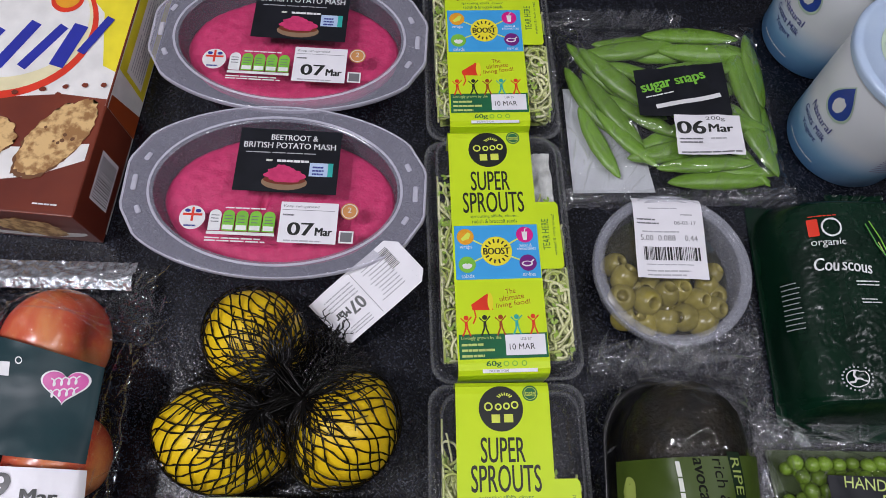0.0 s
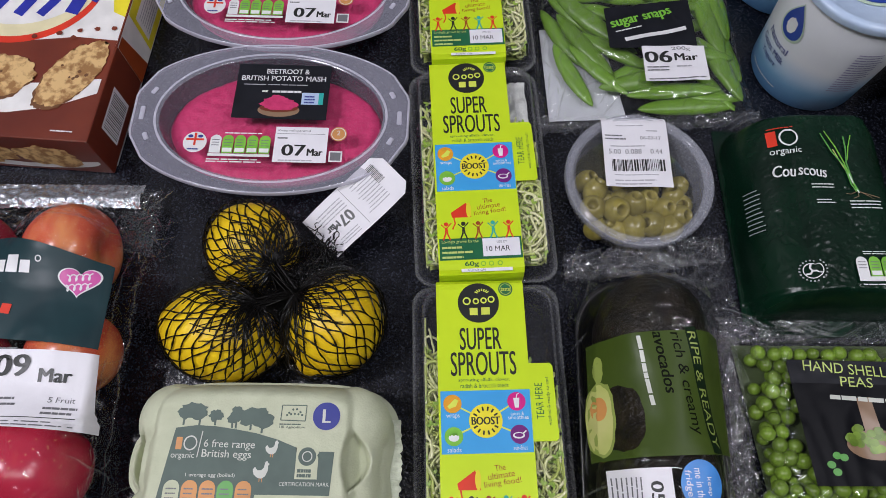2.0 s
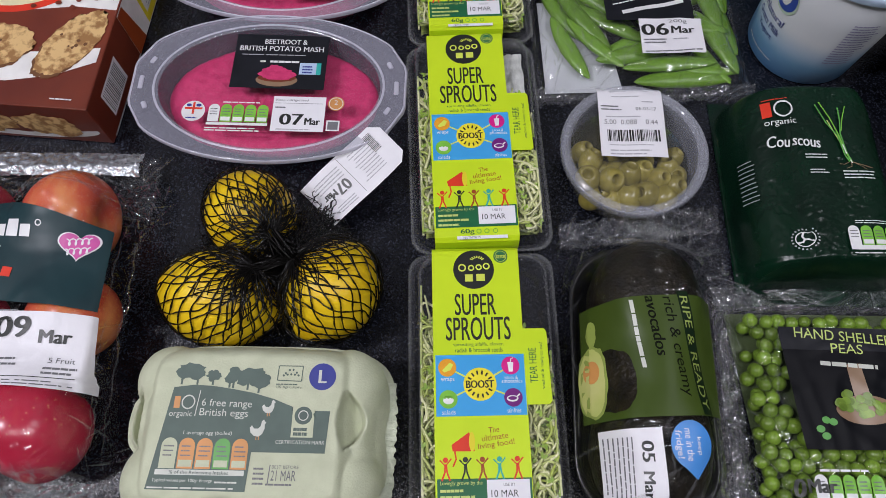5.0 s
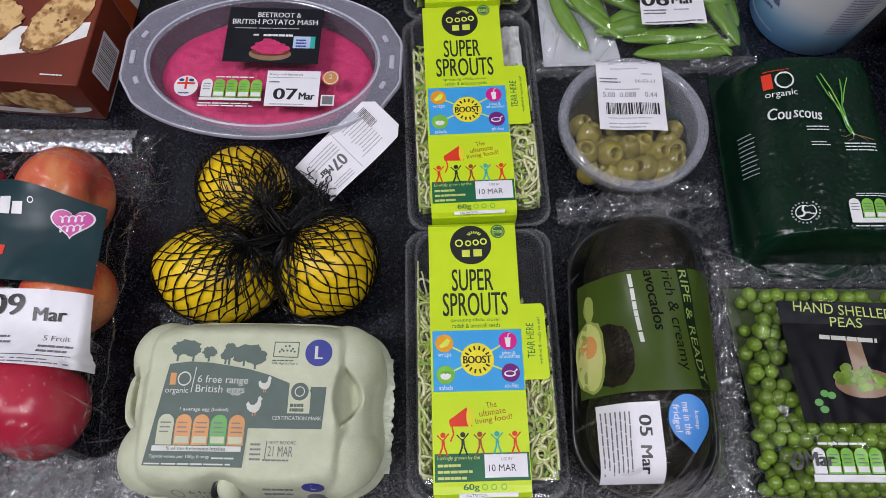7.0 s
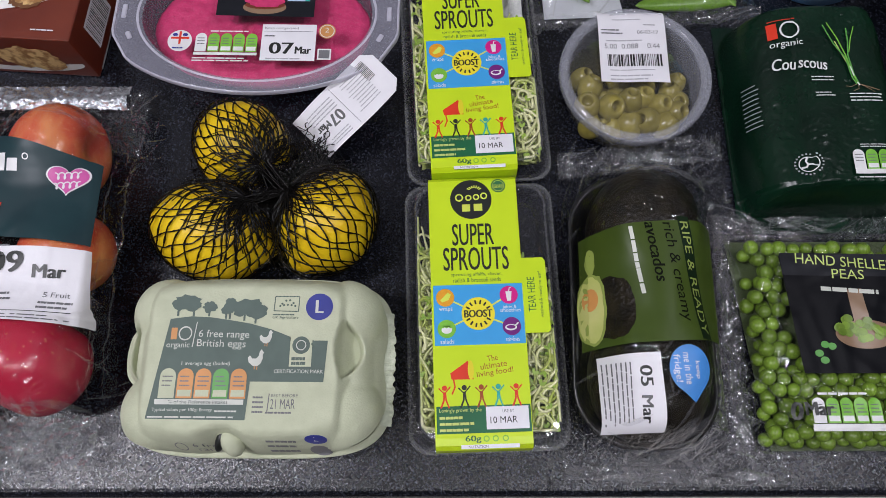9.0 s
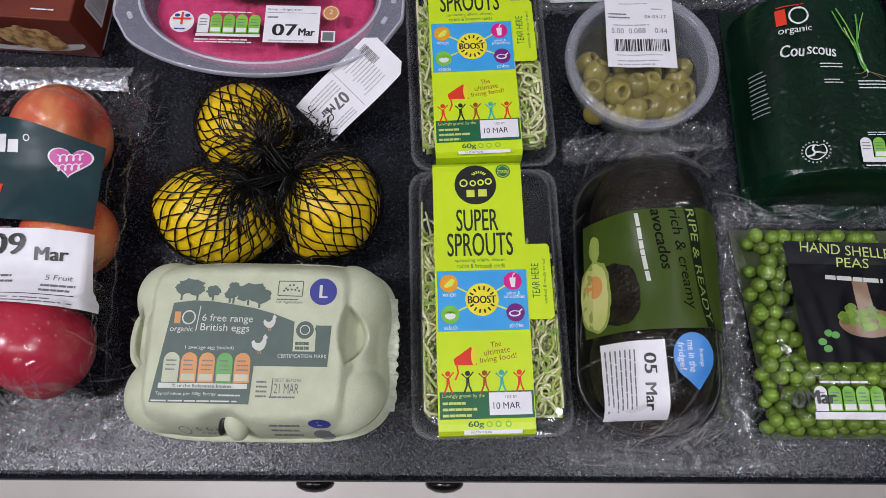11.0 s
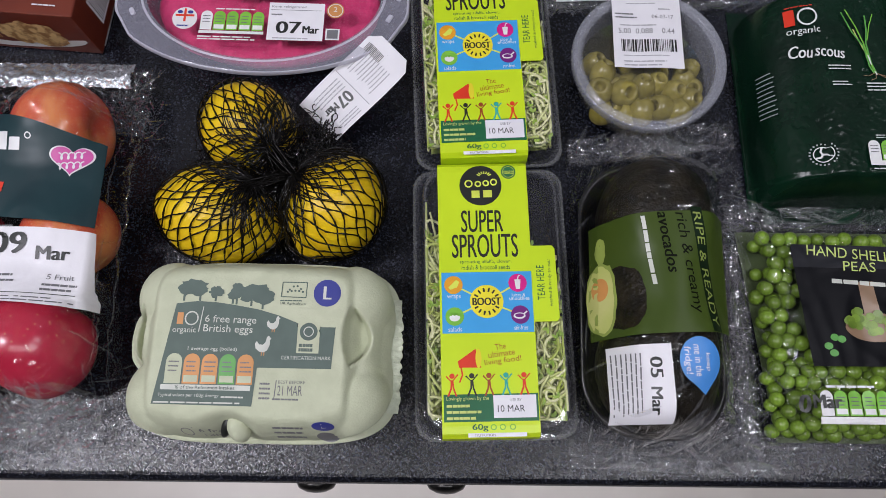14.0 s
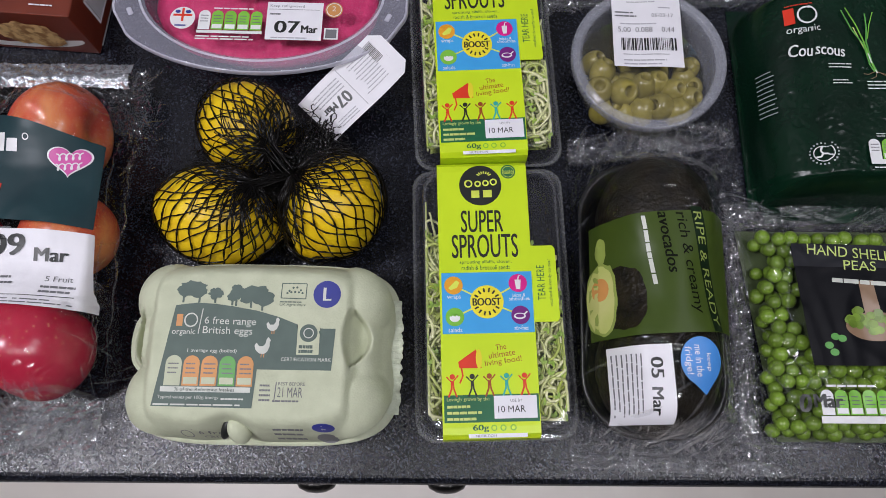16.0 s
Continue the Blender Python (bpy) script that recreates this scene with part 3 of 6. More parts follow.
def base_cabinet(x0, x1, knob_x):
    c = thing("base_cabinet", (x0 + x1) / 2, 0.3, 0, 0, "cream painted base cabinet with pewter knob", "cabinet", "base cabinets")
    w = (x1 - x0) / 2
    box("body", -w, w, -0.27, 0.29, 0.1, 0.86, M["door_paint"], c, bevel=0.001)
    d = box("door", -w + 0.002, w - 0.002, -0.294, -0.272, 0.12, 0.855, M["door_paint"], c, bevel=0.002)
    prof = [(0.0195, 0.0), (0.0200, 0.002), (0.0185, 0.0032), (0.0120, 0.0040), (0.0075, 0.0055), (0.0075, 0.0075), (0.0130, 0.0095), (0.0140, 0.0115), (0.0125, 0.0135), (0.0070, 0.0155), (0.0003, 0.0162)]
    rings = [[(knob_x + x, -0.294 - 1.35 * y2, 0.80 + z) for x, z, y2 in [(p[0], p[1], zz) for p in [(r * math.cos(2 * math.pi * i / 32), r * math.sin(2 * math.pi * i / 32)) for i in range(32)]]] for r, zz in prof]
    mesh("knob", *loft(rings, True, True), M["pewter"], d, "dark pewter knob", True)
    return c


base_cabinet(-0.54, -0.0435, 0.2017)
base_cabinet(-0.0415, 0.456, -0.2037)
base_cabinet(0.458, 0.956, 0.2)
base_cabinet(-1.04, -0.542, -0.2)


# ---- sprout packs ----
def sprout_pack(x0, y0, turn, padded, seed):
    p = thing("sprout_pack", x0, y0, TOP, turn, "clear punnet of sprouts and white pad, lime card sleeve" if padded else "clear plastic punnet of sprouts with lime card sleeve", "sprouts punnet", "sprout punnets")
    rr = lambda w, h, z, r=0.012: [(x, y, z) for x, y in rrect(w, h, r)]
    tray = mesh("tray", *loft([rr(0.076, 0.147, 0.0012), rr(0.080, 0.151, 0.003), rr(0.085, 0.156, 0.0165), rr(0.090, 0.161, 0.017)], True), M["clear"], p)
    mesh("flange", *loft([rr(0.0895, 0.1605, 0.0166), rr(0.0932, 0.1642, 0.0166), rr(0.0938, 0.1648, 0.0174), rr(0.0932, 0.1642, 0.0186), rr(0.0905, 0.1615, 0.0186)]), M["clear_rim"], tray, "bright rolled flange")
    lid = mesh("lid", *loft([rr(0.0905, 0.1615, 0.0186), rr(0.0865, 0.1575, 0.0188), rr(0.0855, 0.1565, 0.0215), rr(0.084, 0.155, 0.0222), rr(0.0815, 0.1525, 0.032), rr(0.079, 0.150, 0.0335), rr(0.074, 0.145, 0.0340), rr(0.072, 0.143, 0.0332)], False, True), M["clear"], p)
    mesh("lid_bead", *loft([rr(0.0800, 0.1510, 0.0334), rr(0.0785, 0.1495, 0.0342), rr(0.0765, 0.1475, 0.0340)]), M["clear_rim"], lid, "moulded bead round the lid")
    # tangle of stems
    rnd = random.Random(seed)
    lines, leaves_v, leaves_f = [], [], []
    while len(lines) < 430:
        x, y = rnd.uniform(-0.037, 0.037), rnd.uniform(-0.070, 0.050)
        if -0.029 < x < 0.020 and rnd.random() < 0.9:
            continue
        if y > (0.004 if x > 0 else 0.030) + 0.012 * rnd.random():
            continue
        z = rnd.uniform(0.015, 0.0315)
        a, line = rnd.gauss(1.57, 0.9), []
        turn_ = rnd.gauss(0, 0.36)
        for i in range(rnd.randint(7, 15)):
            line.append((max(-0.0385, min(0.0385, x)), max(-0.071, min(0.071, y)), max(0.004, min(0.0318, z))))
            x, y, z = x + 0.0024 * math.cos(a), y + 0.0024 * math.sin(a), z + rnd.uniform(-0.0014, 0.0014)
            a += turn_ + rnd.uniform(-0.25, 0.25)
        lines.append(line)
        if rnd.random() < 0.7:
            q = line[-1]
            for side in (-0.5, 0.5):
                o = len(leaves_v)
                for du, dv in ((0, 0), (0.0016, 0.0010), (0.0034, 0.0006), (0.0038, 0), (0.0034, -0.0006), (0.0016, -0.0010)):
                    c_, s_ = math.cos(a + side), math.sin(a + side)
                    leaves_v.append((max(-0.0392, min(0.0392, q[0] + du * c_ - dv * s_)), max(-0.072, q[1] + du * s_ + dv * c_), min(0.0320, q[2] + 0.0006 + du * 0.2)))
                leaves_f.append(tuple(range(o, o + 6)))
    tagged(mesh("stems", *tubes(lines, lambda k: 0.00100 - 0.00003 * k, 6), M["sprout"], p, "tangled pale green sprout stems", True), kind="stuff")
    tagged(mesh("leaves", leaves_v, leaves_f, M["sprout_leaf"], p, "small green seed leaves"), kind="stuff")
    if padded:
        mesh("paper_pad", *grid(24, 24, lambda a, b: (0.016 + 0.021 * a + 0.001 * noise.noise((a * 4, b * 5, 1)), 0.010 + 0.058 * b, 0.023 + 0.005 * noise.noise((a * 3.1, b * 5.3, 2.0)) + 0.003 * noise.noise((a * 11, b * 17, 4)))), M["wadding"], p, "crumpled white absorbent pad", True)
    mesh("bed", *grid(30, 50, lambda a, b: (-0.037 + 0.074 * a, -0.07 + (0.078 + 0.024 * (1 - a)) * b, 0.013 * (1 - b ** 8) + 0.002 + 0.004 * noise.noise((a * 9, b * 16, 3)))), M["sprout_bed"], p, "packed sprouts beneath", True)
    # card sleeve round the punnet
    cx, w = -0.0045, 0.0268
    prof = [(-0.0815, 0.006), (-0.0815, 0.026), (-0.0805, 0.0325), (-0.078, 0.0353), (-0.074, 0.0358), (0.074, 0.0358), (0.078, 0.0353), (0.0805, 0.0325), (0.0815, 0.026), (0.0815, 0.006)]
    sl = mesh("sleeve", [(cx + s * w, y, z) for y, z in prof for s in (-1, 1)], [(2 * k, 2 * k + 1, 2 * k + 3, 2 * k + 2) for k in range(len(prof) - 1)], M["lime"], p, "lime green printed card sleeve")
    tab = [(cx + w - 0.001, 0.0275), (cx + w + 0.0125, 0.0275), (cx + w + 0.014, 0.0255), (cx + w + 0.0145, -0.0155), (cx + w + 0.013, -0.0173), (cx + w - 0.001, -0.0173)]
    mesh("tear_tab", [(x, y, 0.0352) for x, y in tab] + [(x, y, 0.0356) for x, y in tab], [(0, 1, 2, 3, 4, 5), (11, 10, 9, 8, 7, 6)] + [(i, (i + 1) % 6, 6 + (i + 1) % 6, 6 + i) for i in range(6)], M["lime"], p, "lime green tear tab")
    pr = Print(sl, lambda u, v, o: (cx - w + u * 0.001, 0.0795 - v * 0.001, 0.0358 + o * 0.001))
    pr.disc("logo_disc", 25.7, 14, 12.6, M["black_ink"], 0.05, n=40)
    for i in range(7):
        t = radians(30 + 20 * i)
        pr.stroke("sun_ray", [(28 + 3.0 * math.cos(t), 8.8 - 2.2 * math.sin(t)), (28 + 5 * math.cos(t), 8.8 - 3.8 * math.sin(t))], 0.7, M["pale_lime"], 0.1)
    # brand mark as plain shapes
    for u, v, r_ in ((18.6, 12.8, 2.5), (24.2, 13.0, 2.0), (28.9, 12.6, 2.0), (33.6, 12.0, 2.2)):
        pr.ring("logo_mark", u, v, r_ - 0.9, r_, M["pale_lime"], 0.1, 18)
    pr.rect("logo_mark", 20.2, 21.8, 25.0, 17.2, M["pale_lime"], 0.1, 2, 2)
    pr.rect("logo_mark", 27.2, 21.6, 32.4, 17.0, M["pale_lime"], 0.1, 2, 2)
    pr.disc("award_mark", 42.7, 5.6, 4.4, M["dark_green_ink"], 0.05)
    pr.ring("award_mark", 42.7, 5.6, 3.3, 3.6, M["pale_lime"], 0.1, 20)
    pr.text("taste", 39.9, 6.9, 45.5, 4.5, M["pale_lime"], 0.1)
    pr.text("SUPER", 13.6, 43.2, 38.2, 29.6, M["black_ink"], 0.08, bold=0.006)
    pr.text("SPROUTS", 7.8, 58.6, 46.2, 44.4, M["black_ink"], 0.08, bold=0.006)
    pr.text("sprouting alfalfa, clover,", 12, 62.6, 42, 60, M["dark_green_ink"], 0.08)
    pr.text("radish & broccoli seeds", 13, 65.8, 41, 63.2, M["dark_green_ink"], 0.08)
    pr.rect("blue_panel", 1.2, 67.3, 53.2, 102.6, M["blue_ink"], 0.05, 2, 2)
    for u, v in ((8, 74.7), (45, 74.1), (8.3, 93), (45.7, 92.6)):
        pr.stroke("link_line", [(u, v), (26.8, 84.6)], 0.9, M["pale_lime"], 0.09)
    for u, v, col, word in ((8, 74.7, "orange_ink", "wraps"), (45, 74.1, "magenta_ink", "juices &"), (8.3, 93, "green_ink", "salads"), (45.7, 92.6, "purple_ink", "stir-fries")):
        pr.disc("round_icon", u, v, 5.3, M[col], 0.13)
        pr.text(word, u - 3.8, v + 8.6, u + 4.0, v + 6, M["white_ink"], 0.1)
    pr.text("smoothies", 39.6, 84.2, 51.4, 82.0, M["white_ink"], 0.1)
    pr.shape("wrap_icon", [(5, 76.2), (9.5, 71.7), (11.4, 72.9), (10, 76.2), (6.2, 77.5)], M["pale_lime"], 0.18)
    pr.shape("cup_icon", [(43.2, 72.1), (46.8, 72.1), (46.2, 77.7), (43.9, 77.7)], M["white_ink"], 0.18)
    pr.stroke("straw_icon", [(45, 72.1), (45.6, 69.9), (46.6, 69.7)], 0.6, M["white_ink"], 0.18)
    pr.disc("bowl_icon", 8.3, 93.6, 3, M["white_ink"], 0.18, ry=2.2)
    for k in range(5):
        pr.disc("leaf_icon", 6.2 + 1.05 * k, 91.8 - 0.5 * (k % 2), 0.9, M["green_ink"], 0.22, n=8, rings=1)
    pr.disc("pan_icon", 45.2, 93.2, 3.4, M["white_ink"], 0.18, ry=1.8)
    pr.disc("pan_icon", 45.2, 93.0, 2.5, M["purple_ink"], 0.22, ry=1.1)
    pr.stroke("pan_icon", [(47.5, 92.4), (49.6, 90.6)], 0.8, M["white_ink"], 0.18)
    pr.disc("boost_disc", 26.8, 84.6, 9.6, M["yellow_ink"], 0.13, n=40)
    for i in range(12):
        t = radians((i % 6) * 24 + 30 + (180 if i > 5 else 0))
        pr.stroke("seed_mark", [(26.8 + 5.6 * math.cos(t), 84.6 + 5.6 * math.sin(t)), (26.8 + 8.0 * math.cos(t), 84.6 + 8.0 * math.sin(t))], 1.0, M["black_ink"], 0.18)
    pr.text("BOOST", 18.8, 86.8, 34.8, 82.4, M["black_ink"], 0.2, bold=0.03)
    pr.text("The", 30.5, 112.0, 36.5, 108.8, M["brown_red_ink"], 0.08, turn=-7)
    pr.text("ultimate", 26.5, 116.0, 41.5, 112.6, M["brown_red_ink"], 0.08, turn=-7)
    pr.text("living food!", 24.3, 120.6, 45, 116.6, M["brown_red_ink"], 0.08, turn=-7)
    pr.shape("megaphone", [(9.4, 118.3), (19.5, 111.5), (22.5, 122), (10, 121.8)], M["red_ink"], 0.06)
    pr.disc("megaphone_bell", 21.0, 116.8, 1.7, M["yellow_ink"], 0.1, 5.4)
    pr.stroke("megaphone_grip", [(11, 121), (11.8, 126), (10, 130)], 0.9, M["red_ink"], 0.08)
    for u, col in ((6, "red_ink"), (17, "black_ink"), (26.5, "brown_red_ink"), (36, "cyan_ink"), (46, "red_ink")):
        pr.stroke("colour_dash", [(u - 2.4, 137.4), (u - 0.6, 133), (u - 0.4, 128.6)], 1.0, M[col], 0.07)
        pr.stroke("colour_dash", [(u + 2.2, 137.4), (u + 0.6, 133), (u + 0.2, 128.6)], 0.9, M[col], 0.09)
        pr.stroke("colour_dash", [(u - 3.4, 126.4), (u - 0.3, 129.6), (u + 3.2, 125.6)], 0.8, M[col], 0.11)
        pr.disc("colour_dot", u - 0.1, 126.4, 1.5, M[col], 0.13, n=12, rings=1)
    pr.rect("green_panel", 1, 136.4, 53.2, 151.2, M["dark_green_ink"], 0.05, 2, 2)
    pr.text("Lovingly grown by the", 2.6, 140.2, 26, 137.6, M["yellow_green_ink"], 0.1)
    for k, e in enumerate((19, 26.5, 20)):
        pr.bars(2.6, 143.4 + 3.3 * k, e, 141.6 + 3.3 * k, 1, M["yellow_green_ink"], 0.1, fill=0.8)
    pr.rect("date_box", 28.4, 137.2, 52.0, 149.4, M["white_paper"], 0.1, 2, 2)
    pr.text("USE BY", 37.5, 140.6, 44, 139.0, M["grey_ink"], 0.15)
    pr.text("10 MAR", 30.6, 146.2, 45.6, 142.6, M["black_ink"], 0.15)
    pr.text("60g", 16.5, 156.4, 25, 152.4, M["dark_green_ink"], 0.08, bold=0.02)
    for u in (28, 33, 38.5):
        pr.ring("recycling_mark", u, 154.2, 1.1, 1.7, M["green_ink"], 0.08, 12)
    pr.rect("nutrition_strip", 14, 159.4, 46, 157.2, M["white_paper"], 0.05, 2, 2)
    pr.text("NUTRITION", 18, 159.0, 29, 157.6, M["grey_ink"], 0.1)
    tp = Print(sl, lambda u, v, o: (cx + w + u * 0.001, v * 0.001, 0.0356 + o * 0.001))
    tp.text("TEAR HERE", -5.5, 3.2, 15.0, 7.6, M["dark_green_ink"], 0.1, turn=90)
    tp.text("washed & ready to eat!", -3.5, 4.0, 24, 6.4, M["dark_green_ink"], 0.1, turn=90)
    return p


sprout_pack(0.0285, 0.1045, 1.8, False, 5)
pack = sprout_pack(0.0237, 0.2703, 3.1, True, 6)
copy_thing(pack, pose(0.0170, 0.4355, TOP, 0, 0, 3.0))


# ---- egg carton ----
def egg_carton():
    c = thing("egg_carton", -0.1005, 0.070, TOP, -0.5, "closed pale green moulded pulp carton of six eggs", "egg carton")
    L, W = 0.0775, 0.0510

    def outline(t, k):
        x, y = math.cos(t), math.sin(t)
        r = (abs(x) ** 4.2 + abs(y) ** 4.2) ** (-1 / 4.2)
        px, py = L * x * r, W * y * r
        if px < 0:
            px *= 0.965
        if abs(x) > 0.75:  # waist between the egg cups at both ends
            if px > 0:
                px -= 0.0025 * math.exp(-(py / 0.012) ** 2)
            else:
                d = py - 0.005
                px += 0.0050 * math.exp(-((abs(d) - 0.0190) / 0.0050) ** 2) - 0.0015 * math.exp(-(d / 0.010) ** 2)
        return px * k, py * k

    def lid_z(x, y, s):
        q = max(0.0, (s - 0.74) / 0.26)
        z = 0.034 + 0.0335 * max(0.0, 1 - q ** 2.0) ** 0.70
        q = min(1.0, max(0.0, (abs(x) - 0.0485) / 0.008))
        z -= 0.0080 * q * q * (3 - 2 * q) * max(0.0, min(1.0, (z - 0.034) / 0.02))
        for sx in (-1, 1):  # rounded egg cups at the corners
            for sy in (-1, 1):
                d2 = ((x - (0.0525 if sx > 0 else -0.0495)) / 0.0195) ** 2 + ((y - sy * 0.0262) / 0.0215) ** 2
                if d2 < 1:
                    z = max(z, 0.0405 + 0.0235 * math.sqrt(1 - d2))
        for cx_, wide, deep in ((-0.0640, 0.0042, 0.013), (0.0545, 0.0060, 0.009)):  # almond finger recesses at the ends
            dy = (y - 0.0050) / 0.0150
            if abs(dy) < 1:
                d = abs(x - cx_ + 0.003 * dy * dy * (1 if cx_ > 0 else -1)) / (wide * (1 - dy * dy) + 0.0002)
                z -= deep * max(0.0, min(1.0, (1.2 - d) / 0.45))
        d = ((x + 0.009) / 0.0115) ** 2 + ((y + 0.0455) / 0.009) ** 2
        z -= 0.013 * math.exp(-d * d)
        for sx in (-0.024, 0.026):
            z -= 0.003 * math.exp(-((x - sx) / 0.006) ** 2) * max(0, (s - 0.82)) / 0.18
        return max(z, 0.0335) + 0.00012 * noise.noise((x * 180, y * 180, 3))

    n = 200
    rings = []
    for j in range(80):
        s = 1 - (j / 79) ** 1.35
        s = max(s, 0.001)
        ring = []
        for i in range(n):
            x, y = outline(2 * math.pi * i / n, s * 0.95)
            ring.append((x, y, lid_z(x, y, s)))
        rings.append(ring)
    lid = mesh("lid", *loft(rings, False, True), M["pulp"], c, "pale green pulp lid with slate print", True)
    fl = [[(*outline(2 * math.pi * i / n, k), z) for i in range(n)] for k, z in ((0.935, 0.0340), (0.985, 0.0342), (0.99, 0.033), (0.985, 0.0315), (0.955, 0.0310))]
    mesh("rim", *loft(fl), M["pulp"], c, "", True)
    lo = [[(*outline(2 * math.pi * i / n, k), z) for i in range(n)] for k, z in ((0.955, 0.0310), (0.93, 0.024), (0.88, 0.006), (0.84, 0.0005))]
    mesh("base", *loft(lo, False, True), M["pulp"], c, "", True)
    # fastening tab in the front recess
    mesh("fastening_tab", *ellipsoid((-0.0050, -0.0425, 0.0530), (0.25, -0.60, -0.60), 0.0085, 0.0058, 24, 16), M["pulp"], c, "", True)
    # slot as a solid black body: the shade inside it is painted
    mesh("tab_slot", *ellipsoid((-0.0112, -0.0420, 0.0545), (0.30, 1, 0.5), 0.0060, 0.0026, 16, 10), M["black_ink"], c, "dark slot beside the tab", True)
    rnd = random.Random(3)
    vs, fs = [], []
    for k in range(46):
        y = 0.030 - 0.063 * k / 45
        o = len(vs)
        e = 0.0757 + 0.0008 * noise.noise((k * 0.35, 3.0, 1.0)) + rnd.uniform(0, 0.0020) * (1 if 4 < k < 42 else 0.3)
        vs += [(0.0700, y, 0.0358), (e, y + rnd.uniform(-0.0005, 0.0005), 0.0345 + rnd.uniform(0, 0.0014)), (e, y, 0.0325), (0.0700, y, 0.0318)]
        if k:
            fs += [(o - 4 + i, o - 4 + (i + 1) % 4, o + (i + 1) % 4, o + i) for i in range(4)]
    mesh("torn_hinge", vs, fs, M["pulp_torn"], c, "rough torn pulp edge")

    def on_lid(u, v, o):
        part_ = min(1, ((abs(u) / 77.5) ** 4.2 + (abs(v) / 51) ** 4.2) ** (1 / 4.2) / 0.95)
        return u * 0.001, v * 0.001, max(lid_z(u * 0.001, v * 0.001, part_), 0.036) + 0.00022 + o * 0.0004
    pr = Print(lid, on_lid)
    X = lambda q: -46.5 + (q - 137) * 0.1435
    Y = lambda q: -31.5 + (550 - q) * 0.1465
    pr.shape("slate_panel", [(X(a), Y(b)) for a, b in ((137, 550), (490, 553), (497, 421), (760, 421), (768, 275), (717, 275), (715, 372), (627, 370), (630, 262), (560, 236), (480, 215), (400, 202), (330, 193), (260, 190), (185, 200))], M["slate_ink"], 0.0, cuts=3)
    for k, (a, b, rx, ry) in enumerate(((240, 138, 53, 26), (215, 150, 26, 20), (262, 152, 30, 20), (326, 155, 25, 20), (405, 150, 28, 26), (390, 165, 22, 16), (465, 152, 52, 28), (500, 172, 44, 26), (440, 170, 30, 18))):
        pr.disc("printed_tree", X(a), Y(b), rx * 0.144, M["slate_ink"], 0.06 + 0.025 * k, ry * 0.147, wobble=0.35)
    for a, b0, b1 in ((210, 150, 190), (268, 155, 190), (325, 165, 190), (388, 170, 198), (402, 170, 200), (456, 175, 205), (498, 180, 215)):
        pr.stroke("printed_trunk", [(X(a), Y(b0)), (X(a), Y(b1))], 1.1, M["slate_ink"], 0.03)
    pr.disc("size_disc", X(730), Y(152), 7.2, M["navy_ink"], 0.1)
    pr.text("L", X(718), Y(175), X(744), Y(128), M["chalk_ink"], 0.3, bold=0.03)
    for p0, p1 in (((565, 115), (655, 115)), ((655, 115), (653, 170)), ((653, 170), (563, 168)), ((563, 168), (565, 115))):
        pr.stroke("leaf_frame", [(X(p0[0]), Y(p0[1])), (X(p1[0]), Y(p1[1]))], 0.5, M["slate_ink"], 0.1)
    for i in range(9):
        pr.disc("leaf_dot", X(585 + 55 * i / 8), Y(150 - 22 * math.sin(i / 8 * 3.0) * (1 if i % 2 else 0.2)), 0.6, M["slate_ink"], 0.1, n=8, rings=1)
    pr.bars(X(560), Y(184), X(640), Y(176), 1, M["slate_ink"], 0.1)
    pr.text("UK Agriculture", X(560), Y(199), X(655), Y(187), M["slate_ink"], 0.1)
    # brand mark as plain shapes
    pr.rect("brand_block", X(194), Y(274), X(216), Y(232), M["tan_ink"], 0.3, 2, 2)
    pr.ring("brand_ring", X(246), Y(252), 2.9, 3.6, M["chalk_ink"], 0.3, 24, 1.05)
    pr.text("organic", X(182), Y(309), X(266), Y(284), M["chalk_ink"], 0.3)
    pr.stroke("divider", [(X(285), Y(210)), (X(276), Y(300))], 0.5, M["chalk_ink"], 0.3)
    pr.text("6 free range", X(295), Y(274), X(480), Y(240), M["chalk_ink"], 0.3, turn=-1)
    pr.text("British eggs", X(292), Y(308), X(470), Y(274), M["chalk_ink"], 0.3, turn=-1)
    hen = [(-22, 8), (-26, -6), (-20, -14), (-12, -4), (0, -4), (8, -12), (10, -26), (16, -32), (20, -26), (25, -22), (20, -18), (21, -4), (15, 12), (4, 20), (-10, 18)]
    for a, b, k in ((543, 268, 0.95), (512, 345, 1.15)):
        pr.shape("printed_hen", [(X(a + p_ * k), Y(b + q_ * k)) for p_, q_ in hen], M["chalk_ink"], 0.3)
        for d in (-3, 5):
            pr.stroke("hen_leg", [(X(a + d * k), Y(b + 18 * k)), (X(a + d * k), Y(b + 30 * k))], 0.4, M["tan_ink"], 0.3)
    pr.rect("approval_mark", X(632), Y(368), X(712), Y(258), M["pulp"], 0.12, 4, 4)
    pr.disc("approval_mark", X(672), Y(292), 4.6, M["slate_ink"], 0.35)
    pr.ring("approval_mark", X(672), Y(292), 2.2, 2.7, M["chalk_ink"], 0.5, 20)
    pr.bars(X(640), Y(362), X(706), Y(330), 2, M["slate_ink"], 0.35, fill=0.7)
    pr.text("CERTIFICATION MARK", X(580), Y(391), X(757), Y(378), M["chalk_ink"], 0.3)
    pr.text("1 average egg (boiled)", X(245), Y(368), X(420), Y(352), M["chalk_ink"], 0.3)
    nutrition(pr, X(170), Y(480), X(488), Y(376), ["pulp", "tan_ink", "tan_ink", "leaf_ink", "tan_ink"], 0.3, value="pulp")
